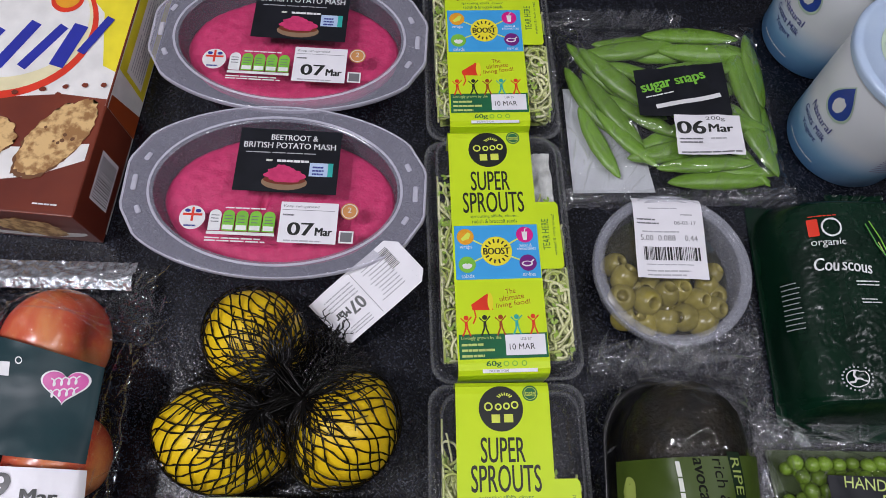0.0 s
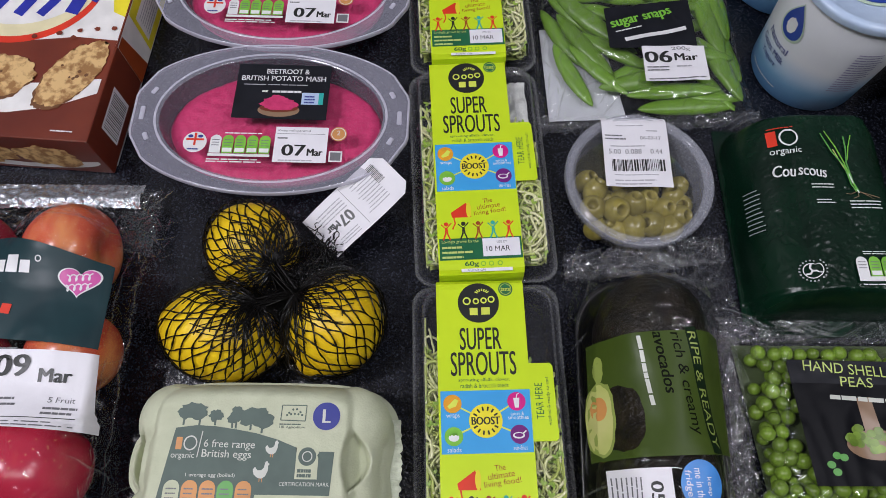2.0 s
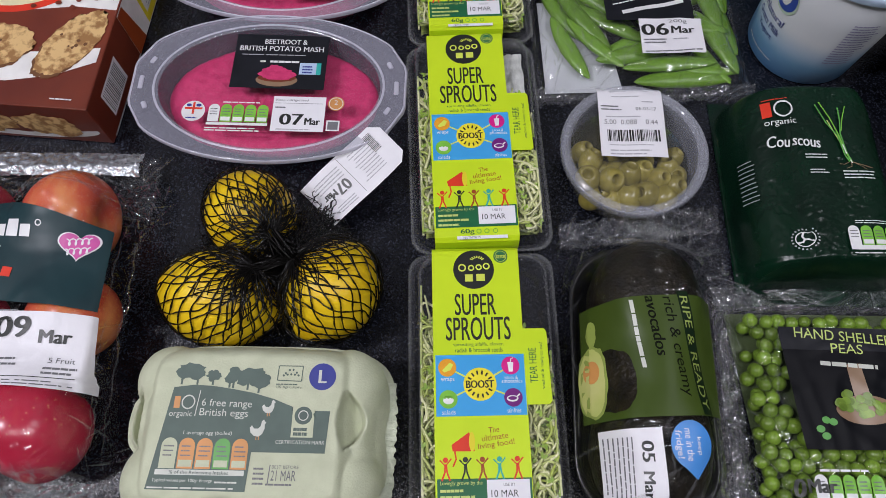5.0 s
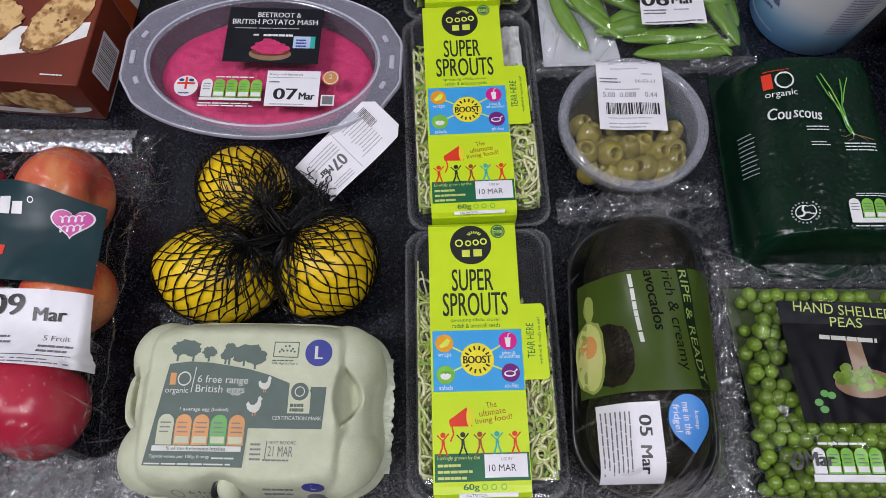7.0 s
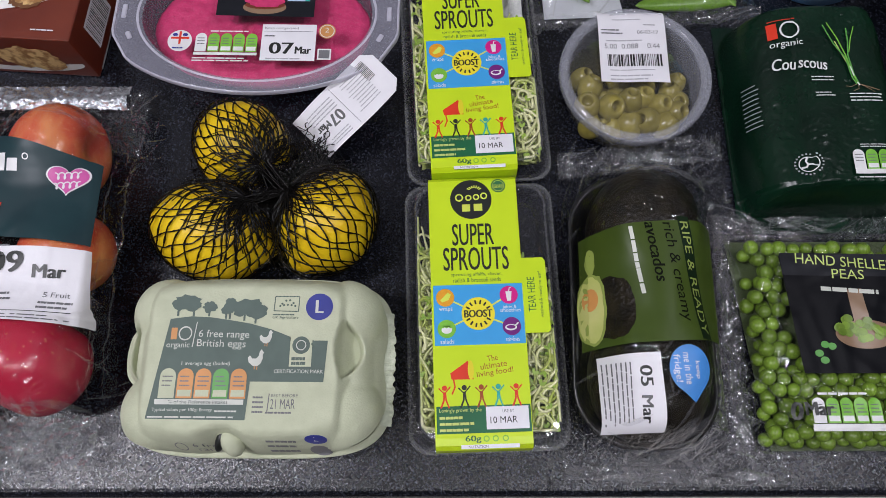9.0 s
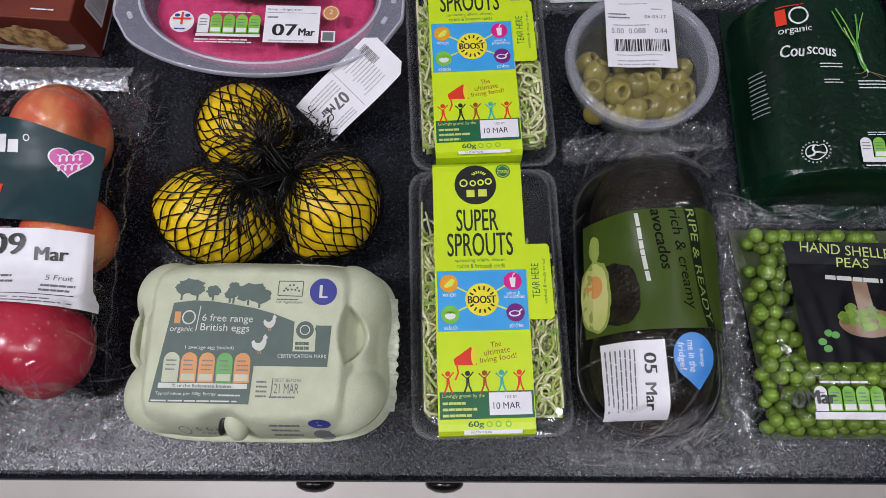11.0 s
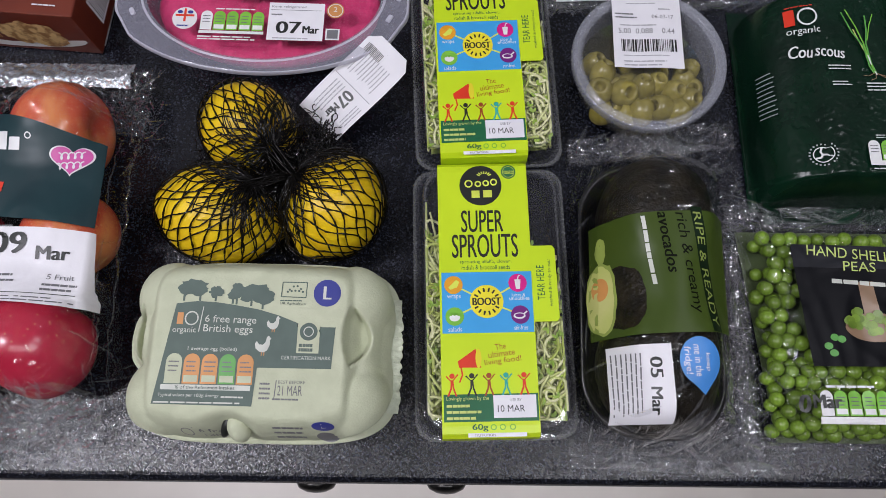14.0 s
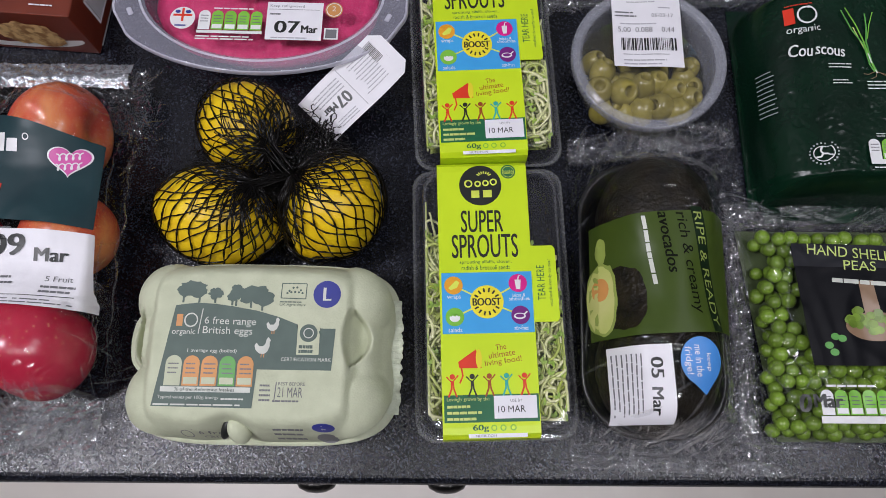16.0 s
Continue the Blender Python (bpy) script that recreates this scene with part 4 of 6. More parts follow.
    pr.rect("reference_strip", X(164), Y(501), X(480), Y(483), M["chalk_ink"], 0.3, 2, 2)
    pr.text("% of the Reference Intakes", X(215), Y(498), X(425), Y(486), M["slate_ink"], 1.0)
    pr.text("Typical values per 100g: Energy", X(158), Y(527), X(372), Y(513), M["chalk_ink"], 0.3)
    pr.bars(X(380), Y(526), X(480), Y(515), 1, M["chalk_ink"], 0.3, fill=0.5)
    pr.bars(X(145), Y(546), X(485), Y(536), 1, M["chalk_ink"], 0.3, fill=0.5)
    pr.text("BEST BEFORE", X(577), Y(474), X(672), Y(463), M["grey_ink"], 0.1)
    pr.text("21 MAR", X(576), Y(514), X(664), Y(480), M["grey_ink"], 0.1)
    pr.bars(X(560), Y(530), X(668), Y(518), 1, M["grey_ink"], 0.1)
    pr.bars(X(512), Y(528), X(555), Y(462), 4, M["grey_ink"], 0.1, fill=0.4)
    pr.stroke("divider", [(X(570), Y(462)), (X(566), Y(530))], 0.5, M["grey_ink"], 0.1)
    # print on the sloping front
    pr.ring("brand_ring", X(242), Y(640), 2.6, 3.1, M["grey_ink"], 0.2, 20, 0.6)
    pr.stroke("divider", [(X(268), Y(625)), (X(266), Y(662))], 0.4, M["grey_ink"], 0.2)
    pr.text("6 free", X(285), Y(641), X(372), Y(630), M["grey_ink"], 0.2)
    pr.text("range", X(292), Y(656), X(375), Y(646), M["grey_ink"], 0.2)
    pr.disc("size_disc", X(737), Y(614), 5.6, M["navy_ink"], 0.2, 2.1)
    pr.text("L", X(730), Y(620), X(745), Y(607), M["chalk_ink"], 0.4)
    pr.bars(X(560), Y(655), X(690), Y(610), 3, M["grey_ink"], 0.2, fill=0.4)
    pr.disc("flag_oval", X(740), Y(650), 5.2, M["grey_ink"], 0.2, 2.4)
    return c


egg_carton()


# ---- beetroot mash trays ----
def mash_tray():
    t_ = thing("mash_tray", -0.1200, 0.3038, TOP, -1.0, "oval frosted plastic tray of pink beetroot mash", "ready meal", "mash trays")
    n = 128

    def end_shape(k, z):
        """Oval with squared, chamfered carrying ends."""
        ring = []
        for i in range(n):
            t = 2 * math.pi * i / n
            c, s = math.cos(t), math.sin(t)
            oval = 1 / math.sqrt((c / 0.103) ** 2 + (s / 0.0595) ** 2)
            r = min(oval, 0.0945 / max(abs(c), 1e-6), 0.1047 / max(abs(c) + abs(s) * 0.62, 1e-6))
            ring.append((r * k * c, r * k * s, z))
        return ring

    def oval(a, b, z):
        return [(a * math.cos(2 * math.pi * i / n), b * math.sin(2 * math.pi * i / n), z) for i in range(n)]

    mesh("rim", *loft([end_shape(1.0, 0.0315), end_shape(1.003, 0.0335), end_shape(0.99, 0.0352), end_shape(0.975, 0.0348), oval(0.0785, 0.0505, 0.0346), oval(0.0770, 0.0490, 0.0335)]), M["frosted"], t_, "frosted translucent rim with carrying ends", True)
    mesh("outer_bead", *loft([end_shape(0.992, 0.0350), end_shape(1.0, 0.0358), end_shape(1.009, 0.0350), end_shape(1.010, 0.0318)]), M["frosted_edge"], t_, "pale rolled outer edge", True)
    mesh("inner_bead", *loft([oval(0.0805, 0.0523, 0.0349), oval(0.0797, 0.0516, 0.0355), oval(0.0788, 0.0507, 0.0349)]), M["frosted_edge"], t_, "pale sealing line", True)
    mesh("bowl", *loft([oval(0.0770, 0.0490, 0.0335), oval(0.0760, 0.0475, 0.024), oval(0.0735, 0.0445, 0.010), oval(0.068, 0.040, 0.0008)], False, True), M["bowl"], t_, "translucent bowl", True)
    for sx in (-1, 1):
        for x, y, l, a in ((0.0885, 0.0, 0.011, 90), (0.083, 0.0185, 0.006, 118), (0.083, -0.0185, 0.006, 62)):
            m = [(q[0] + sx * x, q[1] + y, 0.0353 + (0.0006 if k else 0)) for k in (0, 1) for q in [(u * math.cos(radians(a * sx)) - v * math.sin(radians(a * sx)), u * math.sin(radians(a * sx)) + v * math.cos(radians(a * sx))) for u, v in rrect(l * (1 - 0.1 * k), 0.0034 - 0.0012 * k, 0.0010, 3)]]
            h = len(m) // 2
            mesh("embossed_slot", *loft([m[:h], m[h:]], False, True), M["frosted_edge"], t_)
    rings = [oval(0.067, 0.039, 0.0016), oval(0.0722, 0.0432, 0.010)]
    for j in range(40):
        s = 1 - j / 39 * 0.999
        ring = []
        for i in range(n):
            t = 2 * math.pi * i / n
            wob = 1 + 0.018 * noise.noise((math.cos(t) * 2.2, math.sin(t) * 2.2, 5))
            x, y = 0.0750 * s * wob * math.cos(t), 0.0462 * s * wob * math.sin(t)
            z = 0.0205 + 0.0014 * noise.noise((x * 45, y * 45, 1)) + 0.0009 * noise.noise((x * 190, y * 190, 2)) - 0.004 * s ** 14
            z -= 0.0065 * math.exp(-((x + 0.010 - 0.25 * (y + 0.004)) / 0.0022) ** 2 - ((y + 0.006) / 0.010) ** 2)
            ring.append((x, y, z))
        rings.append(ring)
    mesh("mash", *loft(rings, False, True), M["mash"], t_, "smooth pink beetroot mash", True)
    film = mesh("lidding_film", *loft([oval(0.0785 * q, 0.0505 * q, 0.0352 + 0.0003 * math.sin(q * 9)) for q in (1.0, 0.8, 0.55, 0.3, 0.02)], False, True), M["lidding"], t_, "clear printed lidding film", True)
    pr = Print(film, lambda u, v, o: (u * 0.001, v * 0.001, 0.03562 + o * 0.0005))
    pr.rect("black_panel", -26.8, -3.0, 38.6, 42.0, M["card_black"], 0.0, 4, 4, turn=-0.6)
    pr.text("BEETROOT &", -6.5, 34.2, 23.5, 38.2, M["white_ink"], 0.25, bold=0.012)
    pr.text("BRITISH POTATO MASH", -23.5, 28.2, 35.5, 32.4, M["white_ink"], 0.25, bold=0.012)
    pr.bars(-21.5, 24.6, 34, 26.0, 1, M["pale_grey_ink"], 0.25)
    pr.bars(-8, 18.6, -3, 21.6, 1, M["chalk_ink"], 0.25, name="brand_bar")
    pr.bars(-1, 18.4, 20, 21.8, 1, M["white_ink"], 0.25, name="brand_bar")
    pr.disc("printed_bowl", 5, 4.0, 14.5, M["wood_print"], 0.25, 5.4)
    pr.disc("printed_bowl", 5, 5.8, 13.4, M["brown_box"], 0.35, 3.4)
    pr.disc("printed_mash", 5, 9.0, 12.6, M["mash"], 0.45, 5.2, wobble=0.3)
    pr.disc("printed_mash", 4, 12.4, 7.2, M["mash"], 0.55, 3.6, wobble=0.4)
    pr.rect("price_flash", 20.0, 9.0, 35.0, 18.6, M["lid_foil"], 0.3, 2, 2)
    pr.rect("price_flash", 31.8, 9.0, 35.0, 18.6, M["cyan_ink"], 0.45, 2, 2)
    pr.bars(22, 10, 30.4, 17.2, 3, M["navy_ink"], 0.6)
    pr.rect("date_label", 5.2, -36.6, 41, -9.2, M["white_paper"], 0.0, 3, 3)
    pr.text("07", 11, -31.6, 26.6, -23, M["black_ink"], 0.25, bold=0.035)
    pr.text("Mar", 28, -31.4, 38.2, -26, M["black_ink"], 0.25, bold=0.035)
    pr.text("Keep refrigerated", 7, -13.4, 29, -11.2, M["grey_ink"], 0.25)
    pr.stroke("rule", [(6.5, -14.6), (39, -14.6)], 0.3, M["grey_ink"], 0.25)
    pr.bars(7, -18.6, 15, -16.4, 1, M["grey_ink"], 0.25)
    pr.bars(9, -35.6, 34, -33.8, 1, M["pale_grey_ink"], 0.25)
    nutrition(pr, -38.5, -30.5, 3.0, -16.5, ["white_ink", "green_ink", "green_ink", "green_ink", "green_ink"], 0.1)
    pr.rect("reference_strip", -38.5, -33, 3, -31, M["white_ink"], 0.1, 2, 2)
    pr.bars(-39, -37.6, 3.5, -34, 2, M["white_ink"], 0.1)
    pr.bars(-29, -15.4, 0, -13.6, 1, M["white_ink"], 0.1)
    pr.disc("flag_disc", -48.5, -22.5, 8, M["white_ink"], 0.0)
    pr.stroke("flag_cross", [(-54.5, -20.5), (-42.5, -20.5)], 1.5, M["red_ink"], 0.25)
    pr.stroke("flag_cross", [(-48.5, -15.5), (-48.5, -25)], 1.5, M["red_ink"], 0.3)
    for a, b in ((-51.8, -18), (-45.2, -18)):
        pr.disc("flag_quarter", a, b, 1.8, M["navy_ink"], 0.25, 1.2, 10, 1)
    pr.bars(-53, -28.5, -44, -26.5, 1, M["navy_ink"], 0.25)
    pr.disc("portion_disc", 48, -14, 5.6, M["tan_ink"], 0.0)
    pr.ring("portion_disc", 48, -14, 4.4, 4.9, M["white_ink"], 0.2)
    pr.text("2", 46.8, -15, 49.2, -11.4, M["white_ink"], 0.25)
    pr.rect("dark_square", 42.6, -35.6, 51.6, -27.4, M["white_ink"], 0.0, 1, 1)
    pr.rect("dark_square", 43.6, -34.6, 50.6, -28.4, M["grey_ink"], 0.15, 1, 1)
    return t_


tray = mash_tray()
copy_thing(tray, pose(-0.1220, 0.4205, TOP, 0, 0, -1.5))


# ---- lemons in a net ----
KNOT = Vector((-0.0925, 0.1760, TOP + 0.033))
LEMONS = [((-0.1225, 0.2075, TOP + 0.0290), 0.0315, 0.0282), ((-0.1345, 0.1510, TOP + 0.0295), 0.0375, 0.0290), ((-0.0665, 0.1575, TOP + 0.0295), 0.0330, 0.0288)]
LEMON_AXES = [Vector((0.62, -0.72, -0.05)), Vector((0.96, -0.18, -0.25)), Vector((-0.50, -0.82, -0.12))]


def lemon_form(phi):
    tip = math.exp(-((phi / 0.33) ** 2)) + 0.5 * math.exp(-(((math.pi - phi) / 0.3) ** 2))
    return 1.0 - 0.02 * math.cos(2 * phi), 1 + 0.13 * tip


for (c, a, b), ax in zip(LEMONS, LEMON_AXES):
    ob = mesh("lemon", *ellipsoid((0, 0, 0), ax, a * 0.95, b, 40, 28, lemon_form, 0.03, 40), M["lemon"], smooth=True)
    ob.matrix_world = pose(*c)
    tagged(ob, "ripe yellow lemon inside black netting", "lemon", "netted lemons")


def lemon_net():
    net = thing("net_bag", KNOT.x, KNOT.y, TOP, 0, "black plastic net bag stretched round three lemons", "net bag")
    off = Vector((KNOT.x, KNOT.y, TOP))
    rnd = random.Random(11)
    for (c, a, b), ax in zip(LEMONS, LEMON_AXES):
        c = Vector(c)
        pull = (KNOT - c).normalized()
        pull = (pull + Vector((0, 0, 0.6))).normalized()
        e1 = pull.cross(Vector((0, 0, 1))).normalized()
        e2 = pull.cross(e1)
        lines = []
        N = 25
        for fam in (-1, 1):
            for k in range(N):
                line = []
                for j in range(45):
                    q = j / 44
                    phi = 0.12 + 2.9 * q ** 1.15
                    t = 2 * math.pi * (k + 0.25 * fam) / N + fam * (0.50 * phi) + 0.17 * noise.noise((k * 0.7 + 9 * fam, phi * 2.2, c.x * 40)) + 0.25 * math.sin(phi)
                    d = pull * math.cos(phi) + (e1 * math.cos(t) + e2 * math.sin(t)) * math.sin(phi)
                    dx = d.dot(ax)
                    side = (d - ax * dx).length
                    r = 1 / math.sqrt((dx / (a * 0.99)) ** 2 + (side / b) ** 2) * (1.025 if dx < 0.9 else 1.09) + 0.0005
                    p = c + d * r + Vector((rnd.uniform(-1, 1), rnd.uniform(-1, 1), rnd.uniform(-0.5, 1))) * 0.00014
                    p.z = max(p.z, TOP + 0.0008)
                    line.append(p - off)
                start = KNOT + Vector((rnd.uniform(-0.009, 0.009), rnd.uniform(-0.008, 0.008), rnd.uniform(-0.012, 0.006)))
                lines.append([start - off, (start - off).lerp(line[0], 0.5) + Vector((rnd.uniform(-1, 1), rnd.uniform(-1, 1), rnd.uniform(-1, 1))) * 0.0012] + line)
        tagged(mesh("netting", *tubes(lines, lambda k: 0.00068 if k % 4 == 1 else 0.00047, 4), M["net"], net, "stretched black diamond netting", True), kind="stuff")
        # slack second layer bunched towards the clip
        lines = []
        for k in range(110):
            t, turn_ = rnd.uniform(0, 6.28), rnd.choice((-1, 1)) * rnd.uniform(0.3, 1.4)
            reach, line = rnd.uniform(0.5, 1.25), []
            for j in range(10):
                phi = 0.10 + reach * j / 9
                d = pull * math.cos(phi) + (e1 * math.cos(t + turn_ * phi) + e2 * math.sin(t + turn_ * phi)) * math.sin(phi)
                dx = d.dot(ax)
                r = 1 / math.sqrt((dx / (a * 0.99)) ** 2 + ((d - ax * dx).length / b) ** 2) * 1.05 + rnd.uniform(0.0006, 0.0022)
                line.append(c + d * r - off)
            lines.append(line)
        tagged(mesh("slack_netting", *tubes(lines, 0.00034, 4), M["net"], net, "slack shiny black netting", True), kind="stuff")
    # gathered waste of net round the clip and slack net beside it
    lines = []

    def tangle(count, place, step):
        for k in range(count):
            p, a, line = place(), rnd.uniform(0, 6.28), []
            for j in range(8):
                line.append(p - off)
                a += rnd.uniform(-1.2, 1.2)
                p = p + Vector((step * math.cos(a), step * math.sin(a), rnd.uniform(-0.0014, 0.0014)))
                p.z = max(p.z, TOP + 0.001)
            lines.append(line)

    def towards(q, spread):
        """A place between the clip and q."""
        f = rnd.random() ** 0.8
        return KNOT.lerp(Vector(q), f) + Vector((rnd.gauss(0, spread), rnd.gauss(0, spread), rnd.uniform(-0.010, 0.004)))
    tangle(900, lambda: KNOT + Vector((rnd.gauss(0, 0.0085), rnd.gauss(0, 0.0075), rnd.uniform(-0.018, 0.006))), 0.0020)
    tangle(420, lambda: towards((-0.080, 0.208, TOP + 0.020), 0.006), 0.0022)
    tangle(420, lambda: towards((-0.152, 0.190, TOP + 0.014), 0.0055), 0.0022)
    tangle(200, lambda: towards((-0.060, 0.190, TOP + 0.020), 0.005), 0.0022)
    tangle(160, lambda: towards((-0.098, 0.140, TOP + 0.022), 0.004), 0.0022)
    tagged(mesh("gathered_net", *tubes(lines, 0.00036, 4), M["net_bunch"], net, "bunched shiny black netting", True), kind="stuff")
    mesh("packed_core", *ellipsoid((0.0, -0.002, 0.016), (1, 0.2, 0), 0.021, 0.0145, 26, 18, None, 0.35, 160), M["net"], net, "dense black knot of netting", True)
    mesh("clip", *ellipsoid((0.0, 0.0, 0.034), (0.4, 1, 0), 0.004, 0.002, 12, 8), M["brown_red_ink"], net, "small brown closing clip", True)
    # tag leaning on the tray rim
    A, B, C, D = Vector((-0.0965, 0.2335, TOP + 0.0125)), Vector((-0.0705, 0.2080, TOP + 0.0125)), Vector((-0.0258, 0.2440, TOP + 0.0370)), Vector((-0.0500, 0.2690, TOP + 0.0395))

    def tag_at(u, v, o):
        u, v = u * 0.001 / 0.0365, v * 0.001 / 0.064
        p = A.lerp(B, u).lerp(D.lerp(C, u), v)
        return p + Vector((0, 0, o * 0.001 + 0.0012 * math.sin(v * 5 + u))) - off
    tag = mesh("tag", *grid(8, 14, lambda a, b: tag_at(36.5 * a, 64 * b, 0)), M["white_paper"], net, "white printed paper tag", True)
    tp = Print(tag, tag_at)
    tp.shape("tag_end", [(0, 64), (36.5, 64), (31, 70), (7, 70)], M["white_paper"], 0.0, 2)
    tp.text("07", 15, 19.5, 25.5, 28, M["black_ink"], 0.3, turn=-90, bold=0.03)
    tp.text("Mar", 14.5, 9.5, 24.5, 15, M["black_ink"], 0.3, turn=-90, bold=0.035)
    tp.bars(-1, 13, 23, 23, 4, M["pale_grey_ink"], 0.3, turn=-90, fill=0.35)
    tp.bars(22, 13, 42, 19, 3, M["pale_grey_ink"], 0.3, turn=-90, fill=0.35)
    tp.stroke("rule", [(2, 33), (34, 33)], 0.35, M["grey_ink"], 0.3)
    tp.bars(8.5, 34, 28.5, 59, 10, M["pale_grey_ink"], 0.3, turn=-90, fill=0.3)
    for k in range(14):
        tp.stroke("barcode_bar", [(4 + k * 1.05, 56), (4 + k * 1.05, 62)], 0.35 + 0.35 * rnd.random(), M["black_ink"], 0.3)
    return net


lemon_net()


# ---- tub of olives ----
def olive_tub():
    t_ = thing("olive_tub", 0.1292, 0.2580, TOP, 0, "round clear plastic deli tub of green olives", "olive tub")
    mesh("tub", *loft(lathe([(0.0385, 0.0008), (0.0405, 0.003), (0.0440, 0.020), (0.0455, 0.0290), (0.0475, 0.0295), (0.0478, 0.031)], 64), True), M["tub_wall"], t_, "cloudy clear tub", True)
    lid = mesh("lid", *loft(lathe([(0.0424, 0.0330), (0.0412, 0.0328), (0.03, 0.0326), (0.012, 0.0324)], 72), False, True), M["tub"], t_, "clear snap-on lid", True)
    mesh("rim", *loft(lathe([(0.0490, 0.0275), (0.0496, 0.030), (0.0494, 0.0335), (0.0482, 0.0350), (0.0473, 0.0340), (0.0466, 0.0338), (0.0458, 0.0352), (0.0446, 0.0356), (0.0436, 0.0345), (0.0424, 0.0330)], 72)), M["tub_rim"], lid, "cloudy ridged rim", True)
    pr = Print(lid, lambda u, v, o: ((u - 1.0) * 0.001, (v - 3.0) * 0.001, 0.001 * (o + 36.2 - (max(0, v - 44) ** 2) * 0.10 + 0.4 * math.sin(u * 0.2) - 0.25 * math.sin(v * 0.16))))
    pr.rect("price_label", -22, -5.0, 22.4, 50, M["white_paper"], 0, 12, 24, turn=-0.6)
    pr.text("5.00  0.088    0.44", -18.5, 19.8, 17.6, 23.4, M["grey_ink"], 0.2)
    pr.text("06-03-17", 3.5, 30.5, 17.5, 33.2, M["grey_ink"], 0.2)
    pr.bars(-20, 30.8, -4, 36, 2, M["grey_ink"], 0.2, fill=0.4)
    pr.bars(-17, 25.2, 12, 27, 1, M["pale_grey_ink"], 0.2)
    pr.bars(8, 37, 16, 39, 1, M["pale_grey_ink"], 0.2)
    pr.bars(-12, 41.5, 10, 43, 1, M["pale_grey_ink"], 0.2)
    rnd = random.Random(8)
    x = -17.0
    while x < 18.5:
        w = rnd.choice((0.4, 0.4, 0.8, 1.2))
        pr.rect("barcode_bar", x, 6.8, x + w, 15.6, M["black_ink"], 0.2, 1, 3)
        x += w + rnd.choice((0.35, 0.5, 0.9))
    pr.bars(-16, 3.6, 17, 5, 1, M["pale_grey_ink"], 0.2)
    pr.bars(-16, -3.4, 14, 2, 2, M["pale_grey_ink"], 0.2, fill=0.35)
    # one pitted olive, repeated
    prof = []
    for j in range(13):
        phi = math.pi * (0.17 + 0.81 * j / 12)
        prof.append((0.0082 * math.sin(phi), 0.0100 * math.cos(phi)))
    body = lathe([(0.0020, 0.0010), (0.0030, 0.0050), (0.0034, 0.0084)] + prof, 22)
    me = None
    spots = [(-27, -3, 20, 60, 60), (-30, -17, 22, 20, 200), (-15, -19, 24, 48, 300), (-2, -14, 22, 30, 80), (7, -11, 21, 15, 20), (17, -17, 23, 42, 320), (27, -22, 21, 50, 330), (8, -29, 23, 80, 190),
             (-3, -30, 20, 85, 100), (20, -31, 21, 75, 40), (26, -8, 19, 60, 120), (-14, -32, 17, 70, 150), (31, -12, 17, 40, 250), (-26, -27, 13, 70, 20), (2, -22, 14, 50, 90), (15, -25, 13, 60, 160),
             (-9, -8, 15, 70, 210), (30, 2, 15, 60, 30), (-31, 8, 13, 40, 10), (-20, -8, 12, 70, 70), (10, 2, 10, 60, 0), (-5, 6, 9, 60, 60)]
    for k, (x, y, z, tilt, turn) in enumerate(spots):
        if me is None:
            ob = mesh("olive", *loft(body, True, True), M["olive"], t_, "pitted green olive", True)
            me = ob.data
        else:
            ob = new("olive", me)
            ob.parent = t_
        ob.matrix_basis = pose(x * 0.001, y * 0.001, max(z * 0.001, 0.010), 0, tilt * 0.62, turn) @ Matrix.Diagonal((1 + 0.1 * math.sin(k), 1 + 0.1 * math.sin(k), 1, 1))
    mesh("brine", *loft(lathe([(0.0405, 0.004), (0.0425, 0.0125), (0.02, 0.0125)], 48), True, True), clear_plastic("olive_brine", (0.8, 0.77, 0.6), 0.05, (0.3, 0.28, 0.12), 0.05, 1.33), t_, "murky olive brine", True)
    return t_


olive_tub()


# ---- avocado pack ----
def avocado_top(x, y):
    """Height of the wrapped pack over the worktop."""
    z = 0.0
    for cy, l, w, h in ((-0.036, 0.047, 0.037, 0.064), (0.036, 0.049, 0.037, 0.064)):
        d = (x / w) ** 2 + ((y - cy) / l) ** 2
        if d < 1:
            z = max(z, h * (1 - d ** 2.2) ** 0.5)
    d = (abs(x) / 0.041) ** 4 + (abs(y) / 0.081) ** 4
    if d < 1:
        z = max(z, 0.024 * (1 - d) ** 0.25)
    return z


